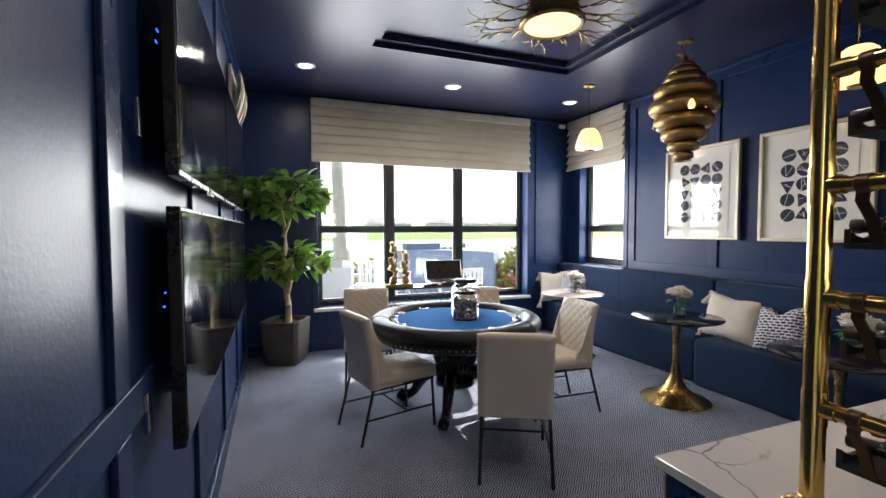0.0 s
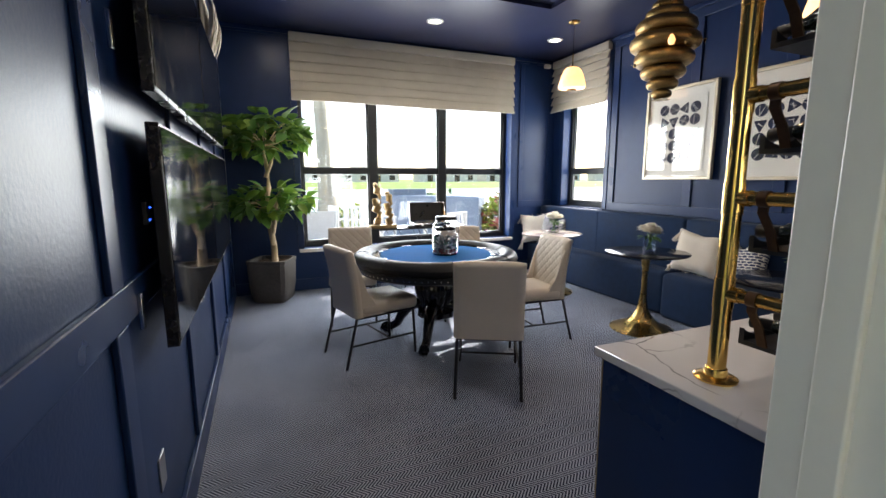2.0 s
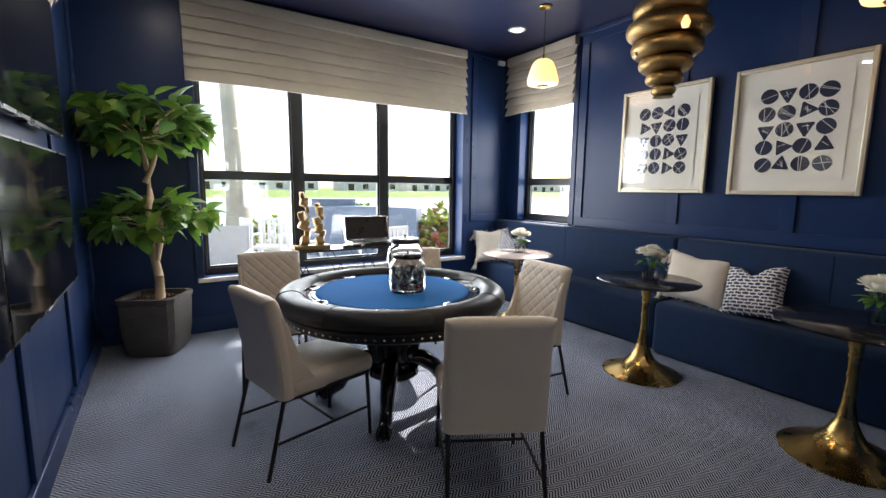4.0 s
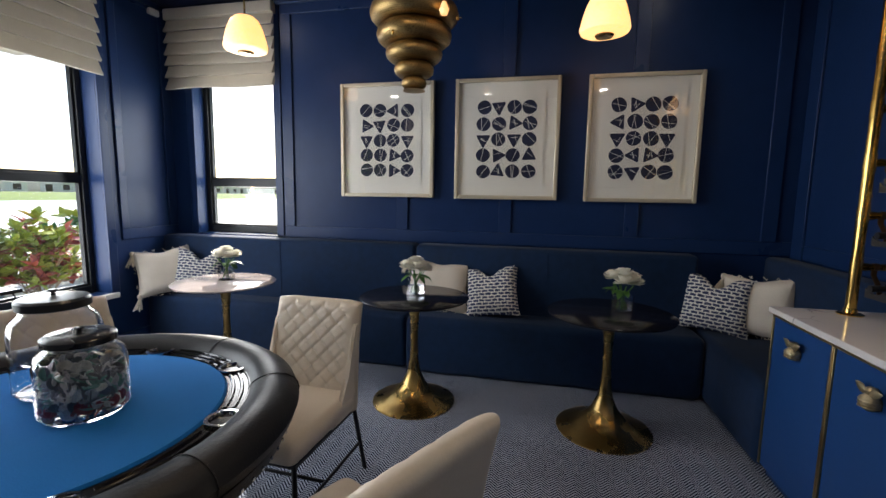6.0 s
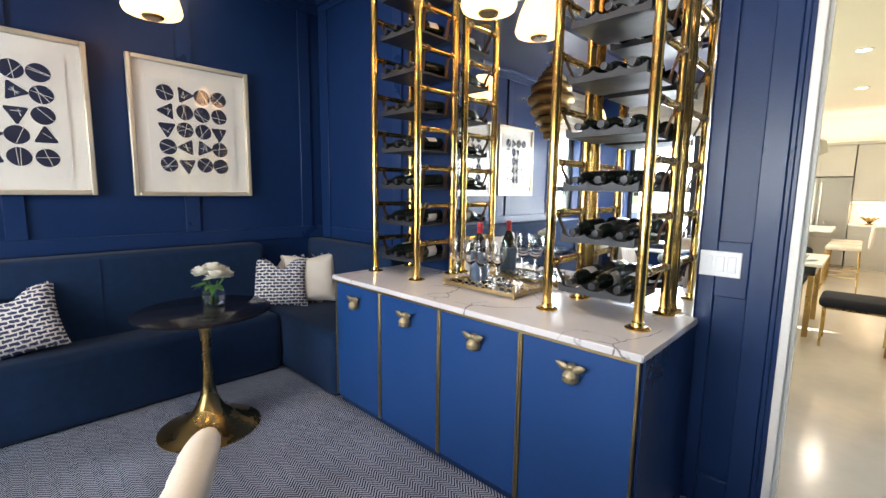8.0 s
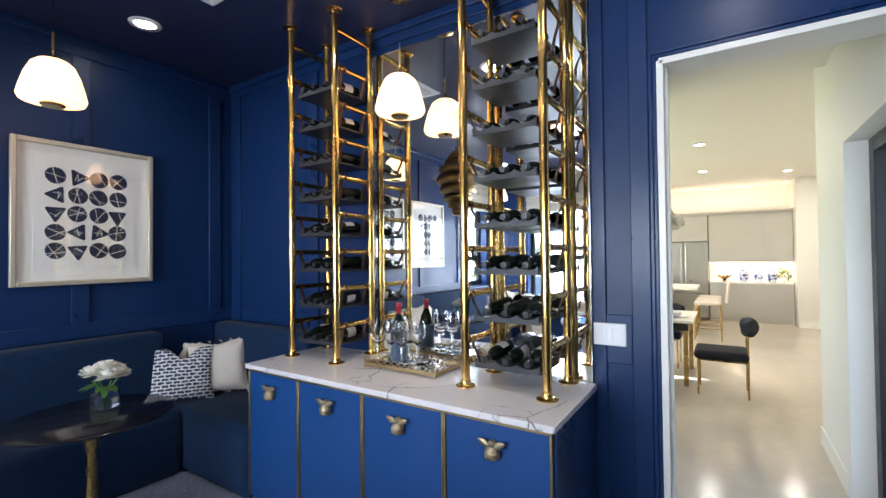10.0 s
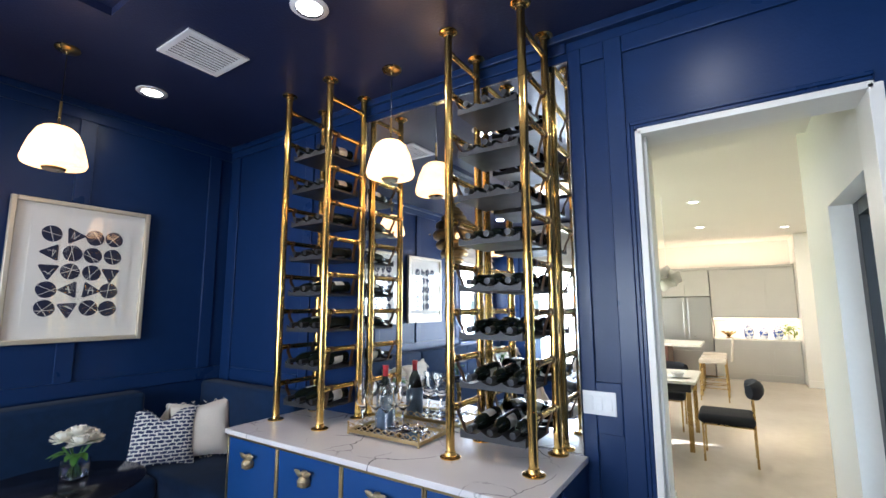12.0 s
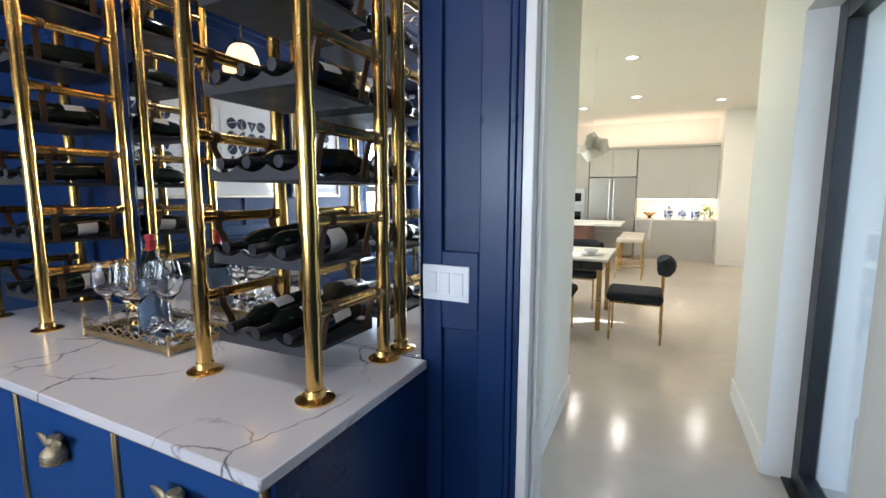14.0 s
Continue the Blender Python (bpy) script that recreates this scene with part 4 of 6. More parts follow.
# ---- framed prints ----
def framed_print(y0, y1, z0, z1, seed, shapes, label):
    """A champagne frame with a float-mounted sheet of cut shapes; hangs on the art wall."""
    rnd = random.Random(seed)
    fx = XR - P - 0.003
    a = new("framed_print")
    a.matrix_basis = pose(fx, (y0 + y1) / 2, z0, 0, 0, -90)       # local: x along the wall, y into the wall
    tagged(a, label, "picture", "framed prints over the banquette")
    w, h, f, d = y1 - y0, z1 - z0, 0.032, 0.04
    for r in ((-w / 2, -d, 0, -w / 2 + f, 0, h), (w / 2 - f, -d, 0, w / 2, 0, h), (-w / 2 + f, -d, 0, w / 2 - f, 0, f), (-w / 2 + f, -d, h - f, w / 2 - f, 0, h)):
        boxes("frame_bar", [r], FRAME_GOLD, a, bevel=0.006)
    boxes("mat_board", [(-w / 2 + f, -0.012, f, w / 2 - f, 0, h - f)], MAT_BOARD, a)
    boxes("paper", [(-w / 2 + 0.115, -0.018, 0.115, w / 2 - 0.115, -0.0125, h - 0.115)], PAPER, a, bevel=0.001)
    ink, line = bmesh.new(), bmesh.new()
    cw, ch = 0.585 * w / 4, 0.655 * h / 5
    for r in range(5):
        for c in range(4):
            cx, cz = (c - 1.5) * cw + rnd.uniform(-0.004, 0.004), h * 0.50 + (2 - r) * ch + rnd.uniform(-0.004, 0.004)
            kind = shapes[4 * r + c]
            R = 0.0575
            if kind == "o":
                pts = [(R * math.cos(t * math.tau / 20) * (1 + 0.05 * math.sin(2 * t * math.tau / 20 + seed)), R * math.sin(t * math.tau / 20)) for t in range(20)]
            else:
                g = rnd.choice((0, 90, 180, 270)) + rnd.uniform(-6, 6) if r != 2 else 180
                pts = [(1.12 * R * math.sin(radians(g + q)), 1.12 * R * math.cos(radians(g + q))) for q in (-5, 5, 117, 127, 233, 243)]
            m = Matrix.Translation((cx, -0.0185, cz)) @ pose(0, 0, 0, 90, 0, 0)
            prism(ink, pts, 0.0, 0.0012, m)
            for q in range(rnd.choice((1, 2, 2, 3))):
                ang = rnd.uniform(0, 180)
                off = rnd.uniform(-0.3, 0.3) * R
                L2 = math.sqrt(R * R - off * off) * (0.95 if kind == "o" else 0.45)
                mm = m @ pose(0, 0, 0, 0, 0, ang) @ Matrix.Translation((0, off, 0.0013))
                prism(line, [(-L2, -0.0016), (L2, -0.0016), (L2, 0.0016), (-L2, 0.0016)], 0, 0.0006, mm)
    part("printed_shapes", ink, INK, a, "navy cut-out circles and triangles")
    tagged(part("white_lines", line, PAPER, a), kind="stuff")
    g = boxes("glazing", [(-w / 2 + f, -0.034, f, w / 2 - f, -0.031, h - f)], PANE, a)
    g.visible_shadow = False
    return a


framed_print(2.916, 3.780, 1.418, 2.408, 1, "ootottootootootoooto", "champagne-framed print of navy shapes beside the side window")
framed_print(1.868, 2.730, 1.413, 2.407, 2, "otooootototootototoo", "champagne-framed print of navy circles and triangles, middle one")
framed_print(0.822, 1.658, 1.408, 2.402, 3, "otootoootootottootoo", "champagne-framed print of navy shapes near the bar corner")


# ---- lamps ----
def pendant(at, label):
    x, y = at
    p = thing("pendant_lamp", (x, y, ZC), 0, label, "pendant lamp", "opal glass pendants")
    bm = bmesh.new()
    lathe(bm, [(0, -0.0), (0.062, 0.0), (0.064, -0.008), (0.055, -0.018), (0.012, -0.026), (0.008, -0.04), (0, -0.04)], 32)
    part("canopy", bm, BRASS_SATIN, p, "brass ceiling canopy")
    bm = bmesh.new()
    tube(bm, [(0, 0, -0.03), (0, 0, -0.345)], 0.003, 8)
    part("cord", bm, PLASTIC_BLACK, p)
    bm = bmesh.new()
    tube(bm, [(0, 0, -0.335), (0, 0, -0.495)], 0.007, 10)
    lathe(bm, [(0, -0.48), (0.027, -0.485), (0.031, -0.497), (0, -0.497)], 20)
    part("stem", bm, BRASS_SATIN, p)
    bm = bmesh.new()
    lathe(bm, [(0.027, -0.487), (0.068, -0.498), (0.096, -0.522), (0.123, -0.582), (0.143, -0.655), (0.153, -0.702), (0.144, -0.724), (0.09, -0.736), (0.056, -0.738)], 40)
    part("shade", bm, SHADE_GLASS, p, "glowing opal glass shade")
    bm = bmesh.new()
    lathe(bm, [(0, -0.752), (0.050, -0.752), (0.058, -0.742), (0.056, -0.733), (0, -0.733)], 28)
    part("finial", bm, GUN, p, "bronze disc under the shade")
    return p


pendant((3.61, 4.125), "opal glass pendant on brass stem near side window")
pendant((3.70, 1.648), "opal glass pendant on brass stem over bistro table")
pendant((2.238, 0.40), "opal glass pendant on brass stem over the bar")


def beehive_pendant(at):
    p = thing("beehive_pendant", (*at, ZC), 0, "pierced antique brass beehive pendant with small bees", "pendant lamp")
    bm = bmesh.new()
    prof = [(0.0, -0.20)]
    tiers = [(0.10, -0.215, 0.030), (0.15, -0.275, 0.040), (0.205, -0.36, 0.055), (0.295, -0.475, 0.075), (0.34, -0.625, 0.082), (0.29, -0.775, 0.075), (0.22, -0.905, 0.062), (0.155, -1.02, 0.052), (0.10, -1.115, 0.045)]
    tiers = [(r * 0.85, -0.20 + (z + 0.2) * 0.88, h * 0.87) for r, z, h in tiers]
    for r, z, h in tiers:
        for k in range(7):
            a = math.pi * (k / 6) - math.pi / 2
            prof.append((r - h * 1.05 + h * 1.08 * math.cos(a), z - h * math.sin(a)))
    prof += [(0.075, prof[-1][1] - 0.01), (0.02, prof[-1][1] - 0.012), (0.0, prof[-1][1] - 0.012)]
    lathe(bm, prof, 48)
    part("shade", bm, HIVE, p, "perforated brass beehive body")
    bm = bmesh.new()
    tube(bm, [(0, 0, 0), (0, 0, -0.21)], 0.006, 8)
    lathe(bm, [(0, 0), (0.06, 0), (0.055, -0.015), (0, -0.022)], 24)
    part("stem", bm, BRASS_SATIN, p)
    bm = bmesh.new()
    lathe(bm, [(0, -0.205), (0.02, -0.20), (0.03, -0.17), (0.022, -0.14), (0.008, -0.12), (0, -0.118)], 16)
    for s in (-1, 1):
        leaf_blade(bm, 0.11, 0.05, pose(0, 0, -0.15, 0, -28, 90 - 90 * s))
    part("top_bee", bm, BRASS_SATIN, p)
    for k, (a, z, r) in enumerate(((200, -0.30, 0.17), (20, -0.42, 0.29), (-30, -0.56, 0.33), (170, -0.78, 0.29), (15, -0.86, 0.25), (250, -0.66, 0.33))):
        bm = bmesh.new()
        m = pose(r * math.cos(radians(a)), r * math.sin(radians(a)), z, 0, 0, a)
        lathe(bm, [(0, -0.016), (0.009, -0.008), (0.011, 0.004), (0.006, 0.016), (0, 0.02)], 10, m=m)
        for s in (-1, 1):
            leaf_blade(bm, 0.028, 0.014, m @ pose(0.006, 0, 0.006, 0, -20, 70 * s))
        part("bee", bm, BRASS_SATIN, p)
    bm = bmesh.new()
    lathe(bm, [(0, 0.03), (0.012, 0.025), (0.03, -0.02), (0.02, -0.05), (0, -0.055)], 16, m=pose(-0.20, -0.245, -0.615))
    part("bulb", bm, BULB_WARM, p, "amber bulb glinting through")
    return p


def pierced_brass():
    """Satin antique brass punched with fine rows of holes."""
    m = material("pierced_antique_brass", (0.37, 0.25, 0.105), 0.40, 1.0, var=0.25, scale=9, fine=60, bump=0.0)
    N, L = m.node_tree.nodes, m.node_tree.links
    b = N["Principled BSDF"]
    co, vo, ramp, mul, bp = (N.new("ShaderNode" + k) for k in ("TexCoord", "TexVoronoi", "MapRange", "MixRGB", "Bump"))
    vo.inputs["Scale"].default_value, vo.inputs["Randomness"].default_value = 120, 0.35
    L.new(co.outputs["Object"], vo.inputs["Vector"])
    ramp.inputs[1].default_value, ramp.inputs[2].default_value, ramp.inputs[3].default_value = 0.22, 0.40, 0.12
    L.new(vo.outputs["Distance"], ramp.inputs[0])
    mul.blend_type, mul.inputs[0].default_value = "MULTIPLY", 1.0
    L.new(b.inputs["Base Color"].links[0].from_socket, mul.inputs[1])
    L.new(ramp.outputs[0], mul.inputs[2])
    L.new(mul.outputs[0], b.inputs["Base Color"])
    bp.inputs["Strength"].default_value, bp.inputs["Distance"].default_value = 0.35, 0.002
    L.new(vo.outputs["Distance"], bp.inputs["Height"])
    L.new(bp.outputs[0], b.inputs["Normal"])
    return m


HIVE = pierced_brass()
beehive_pendant((3.60, 2.852))


def branch_lamp(at):
    rnd = random.Random(11)
    p = thing("branch_ceiling_lamp", (*at, ZC + 0.10), 0, "round ceiling lamp with gilded twig branches around it", "ceiling lamp")
    bm = bmesh.new()
    lathe(bm, [(0, 0), (0.17, 0), (0.18, -0.03), (0.18, -0.12), (0.20, -0.14), (0.20, -0.20), (0.235, -0.215), (0.24, -0.24), (0.225, -0.255), (0.205, -0.25)], 48)
    part("drum", bm, GUN, p, "dark bronze drum")
    bm = bmesh.new()
    lathe(bm, [(0, -0.245), (0.205, -0.245), (0.205, -0.235), (0, -0.235)], 40)
    part("diffuser", bm, BULB_WARM, p, "amber glowing diffuser")

    def grow(bm, a, d, l, r, depth):
        b = a + d * l
        mid = (a + b) / 2 + Vector((rnd.uniform(-1, 1), rnd.uniform(-1, 1), rnd.uniform(-1, 1))) * l * 0.10
        tube(bm, [a, mid, b], r, 5, radii=[r, r * 0.85, r * 0.7])
        if depth:
            for s in range(2 if depth < 3 else 3):
                nd = (d + Vector((rnd.uniform(-0.75, 0.75), rnd.uniform(-0.75, 0.75), rnd.uniform(-0.25, 0.2)))).normalized()
                grow(bm, b if s < 2 else mid, nd, l * rnd.uniform(0.55, 0.8), r * 0.68, depth - 1)

    for k in range(14):
        a = math.tau * k / 14 + rnd.uniform(-0.12, 0.12)
        bm = bmesh.new()
        d = Vector((math.cos(a), math.sin(a), rnd.uniform(-0.1, 0.12)))
        grow(bm, Vector((0.18 * math.cos(a), 0.18 * math.sin(a), -0.16)), d, 0.20, 0.008, 3)
        part("branch", bm, BRASS_SATIN, p)
    return p


branch_lamp((2.13, 2.74))


def downlight(x, y, z, name="downlight"):
    d = thing(name, (x, y, z), 0, "round white recessed downlight, switched on", "downlight", "recessed downlights")
    bm = bmesh.new()
    lathe(bm, [(0.070, -0.012), (0.090, -0.010), (0.098, -0.003), (0.098, 0.0), (0.060, 0.0), (0.064, -0.006)], 32)
    part("trim_ring", bm, PLASTIC_WHITE, d)
    bm = bmesh.new()
    lathe(bm, [(0, -0.004), (0.066, -0.004), (0.066, -0.001), (0, -0.001)], 28)
    part("lens", bm, DOWNLIGHT, d)


for x, y in DOWN:
    downlight(x, y, ZC)


# ---- roman shades ----
def roman_shade(name, x0, x1, z0, z1, m, label):
    """Stacked soft folds of linen; x along the wall, y into the wall."""
    s = new(name)
    s.matrix_basis = m
    tagged(s, label, "blind", "roman shades")
    n = 6
    fold = (z1 - z0 - 0.12) / n
    boxes("headrail", [(x0, -0.075, z1 - 0.10, x1, 0.0, z1)], LINEN, s, bevel=0.008)
    for k in range(n):
        top = z1 - 0.09 - k * fold
        bm = bmesh.new()
        prof = [(-0.030, top), (-0.042, top - fold * 0.3), (-0.064, top - fold * 0.75), (-0.080, top - fold * 1.02), (-0.080, top - fold * 1.12), (-0.066, top - fold * 1.15), (-0.046, top - fold * 1.05), (-0.034, top - fold * 0.7)]
        steps = max(6, int((x1 - x0) / 0.12))
        prev = None
        for i in range(steps + 1):
            x = x0 + (x1 - x0) * i / steps
            row = []
            for q, (yy, zz) in enumerate(prof):
                wv = noise.noise(Vector((x * 2.1, k * 3.7, q * 0.1)))
                row.append(bm.verts.new((x + 0.004 * wv, yy - 0.006 * wv - k * 0.0015, zz + 0.010 * wv * (q / 4))))
            if prev:
                for q in range(len(prof)):
                    r = (q + 1) % len(prof)
                    bm.faces.new([prev[q], row[q], row[r], prev[r]]).smooth = True
            else:
                bm.faces.new(row)
            prev = row
        bm.faces.new(prev[::-1])
        part("fold", bm, LINEN, s)
    return s


roman_shade("roman_shade", 0.620, 3.715, 2.36, 3.15, pose(0, YW - 0.02, 0), "wide oatmeal linen roman shade half raised over the window")
roman_shade("roman_shade", -5.58, -4.425, 2.40, 3.155, pose(XR - 0.02, 0, 0, 0, 0, -90), "narrow oatmeal linen roman shade over the side window")


# ---- poker table ----
def poker_table(at, rz):
    t = thing("poker_table", at, rz, "round poker table with blue felt and padded black rail", "table")
    R = 0.732
    bm = bmesh.new()
    c, rr = R - 0.085, 0.085
    prof = []
    for k in range(13):
        a = math.tau * k / 12
        prof.append((c + rr * math.cos(a), 0.745 + 0.062 * math.sin(a)))
    lathe(bm, prof, 96)
    part("rail", bm, LEATHER, t, "padded black leather rail")
    for k in range(8):
        bm = bmesh.new()
        a = math.tau * (k + 0.5) / 8
        tube(bm, [Vector(((c + (rr + 0.0012) * math.cos(b)) * math.cos(a), (c + (rr + 0.0012) * math.cos(b)) * math.sin(a), 0.745 + 0.0632 * math.sin(b))) for b in [radians(d) for d in range(-60, 190, 20)]], 0.0022, 5)
        part("seam", bm, LEATHER, t)
    bm = bmesh.new()
    lathe(bm, [(0.0, 0.70), (0.60, 0.70), (0.61, 0.735), (0.60, 0.764), (0.500, 0.764), (0.495, 0.755), (0, 0.755)], 96)
    part("deck", bm, BLACK_LACQUER, t, "black lacquer chip deck")
    for k in range(8):
        a0, a1 = math.tau * k / 8 + 0.13, math.tau * (k + 1) / 8 - 0.13
        for r in (0.518, 0.545, 0.572):
            bm = bmesh.new()
            tube(bm, [Vector((r * math.cos(a0 + (a1 - a0) * q / 12), r * math.sin(a0 + (a1 - a0) * q / 12), 0.765)) for q in range(13)], 0.0065, 6)
            part("chip_ridge", bm, BLACK_LACQUER, t)
    bm = bmesh.new()
    lathe(bm, [(0, 0.757), (0.49, 0.757), (0.497, 0.764), (0.49, 0.771), (0, 0.772)], 96)
    part("felt", bm, FELT, t, "blue felt playing surface")
    for k in range(8):
        a = math.tau * k / 8
        bm = bmesh.new()
        lathe(bm, [(0.0, 0.715), (0.036, 0.715), (0.040, 0.765), (0.052, 0.768), (0.052, 0.773), (0.042, 0.774), (0.038, 0.768), (0.034, 0.719), (0, 0.719)], 28, (0.545 * math.cos(a), 0.545 * math.sin(a), 0))
        part("cup_holder", bm, STEEL, t, "polished steel cup holder")
    bm = bmesh.new()
    lathe(bm, [(0, 0.622), (0.61, 0.622), (0.67, 0.628), (0.686, 0.642), (0.70, 0.69), (0, 0.70)], 80)
    part("apron", bm, LEATHER, t)
    bm = bmesh.new()
    for k in range(90):
        a = math.tau * k / 90
        lathe(bm, [(0.0, -0.004), (0.006, -0.003), (0.0072, 0.0)], 8, m=pose(0.696 * math.cos(a), 0.696 * math.sin(a), 0.662, 0, 0, math.degrees(a)) @ pose(0, 0, 0, 0, -90, 0))
    tagged(part("nailheads", bm, STEEL, t, "row of small nailheads"), kind="stuff")
    bm = bmesh.new()
    prof = [(0, 0.622), (0.21, 0.622), (0.21, 0.60), (0.155, 0.58), (0.15, 0.555), (0.18, 0.51), (0.185, 0.43), (0.155, 0.34), (0.125, 0.28), (0.135, 0.26), (0.165, 0.24), (0.17, 0.20), (0.13, 0.17), (0.0, 0.16)]
    seg = 72
    lathe(bm, prof, seg)
    for v in bm.verts:
        r = math.hypot(v.co.x, v.co.y)
        if r > 0.1 and 0.27 < v.co.z < 0.56:
            f = 1 + 0.045 * math.cos(18 * math.atan2(v.co.y, v.co.x))
            v.co.x *= f
            v.co.y *= f
    part("pedestal", bm, BLACK_LACQUER, t, "reeded black turned pedestal")
    for k in range(4):
        a = 45 + 90 * k
        m = pose(0, 0, 0, 0, 0, a)
        leg = bmesh.new()
        pts = [(0.10, 0, 0.30), (0.19, 0, 0.30), (0.27, 0, 0.25), (0.33, 0, 0.17), (0.37, 0, 0.095), (0.43, 0, 0.06), (0.475, 0, 0.05)]
        tube(leg, pts, 0.05, 10, m, radii=[0.06, 0.058, 0.052, 0.045, 0.038, 0.038, 0.03])
        lg = part("leg", leg, BLACK_LACQUER, t, "scrolled claw leg")
        claw = bmesh.new()
        lathe(claw, [(0, 0.0), (0.03, 0.006), (0.045, 0.03), (0.04, 0.055), (0.02, 0.072), (0, 0.075)], 16, m=m @ Matrix.Translation((0.475, 0, 0)))
        for q in (-35, 0, 35, 180):
            mm = m @ Matrix.Translation((0.475, 0, 0)) @ pose(0, 0, 0, 0, 0, q)
            tube(claw, [(0.005, 0, 0.085), (0.04, 0, 0.07), (0.056, 0, 0.035), (0.05, 0, 0.004)], 0.011, 7, mm, radii=[0.014, 0.013, 0.010, 0.005])
        part("claw_foot", claw, BLACK_LACQUER, lg)
    return t


TABLE = (1.63, 3.42)
poker_table((*TABLE, 0), 12)


# ---- jars of chips ----
def chip_jar(at, r, h, chips, label, seed):
    rnd = random.Random(seed)
    j = thing("glass_jar", at, 0, label, "jar", "lidded glass jars on the poker table")
    bm = bmesh.new()
    out = [(0, 0.0), (r * 0.9, 0.0), (r, 0.015), (r, h * 0.62), (r * 0.93, h * 0.74), (r * 0.74, h * 0.82), (r * 0.70, h * 0.86)]
    inn = [(x - 0.004, max(0.008, z)) for x, z in out[1:]][::-1]
    lathe(bm, out + inn + [(0, 0.008)], 40)
    part("glass", bm, GLASS, j)
    bm = bmesh.new()
    lathe(bm, [(0, h * 0.86), (r * 0.76, h * 0.86), (r * 0.80, h * 0.87), (r * 0.80, h * 0.94), (r * 0.74, h * 0.965), (r * 0.3, h * 0.985), (0, h * 0.985)], 36)
    lid = part("lid", bm, PLASTIC_BLACK, j, "black metal lid")
    bm = bmesh.new()
    lathe(bm, [(0, h * 0.98), (0.008, h * 0.98), (0.006, h * 1.01), (0.014, h * 1.03), (0.012, h * 1.045), (0, h * 1.05)], 16)
    part("knob", bm, PLASTIC_BLACK, lid)
    if chips:
        bms = [bmesh.new() for _ in CHIP]
        for k in range(chips):
            a, rr, z = rnd.uniform(0, 6.28), (r - 0.03) * math.sqrt(rnd.random()), 0.022 + (h * 0.5) * rnd.random()
            if rnd.random() < 0.65:
                rr = r - 0.028
            i = 0 if z < 0.045 and rnd.random() < 0.4 else rnd.randrange(1, len(CHIP))
            m = pose(rr * math.cos(a), rr * math.sin(a), z, rnd.uniform(-80, 80), rnd.uniform(-80, 80), rnd.uniform(0, 90))
            lathe(bms[i], [(0, -0.0017), (0.0185, -0.0017), (0.0195, 0), (0.0185, 0.0017), (0, 0.0017)], 10, m=m)
        for b, c in zip(bms, CHIP):
            tagged(part("poker_chips", b, c, j), kind="stuff")
    return j


CHIP = [material("chip_" + n, c, 0.4, var=0.35, scale=60, fine=300, bump=0.05) for n, c in
        (("red", (0.30, 0.06, 0.07)), ("black", (0.16, 0.17, 0.19)), ("white", (0.78, 0.77, 0.75)), ("green", (0.16, 0.34, 0.28)), ("grey", (0.50, 0.52, 0.55)))]
chip_jar((1.685, 3.325, 0.772), 0.116, 0.25, 420, "clear glass jar filled with poker chips, black lid", 2)
chip_jar((1.79, 3.56, 0.772), 0.126, 0.325, 0, "empty clear glass jar with black metal lid", 3)


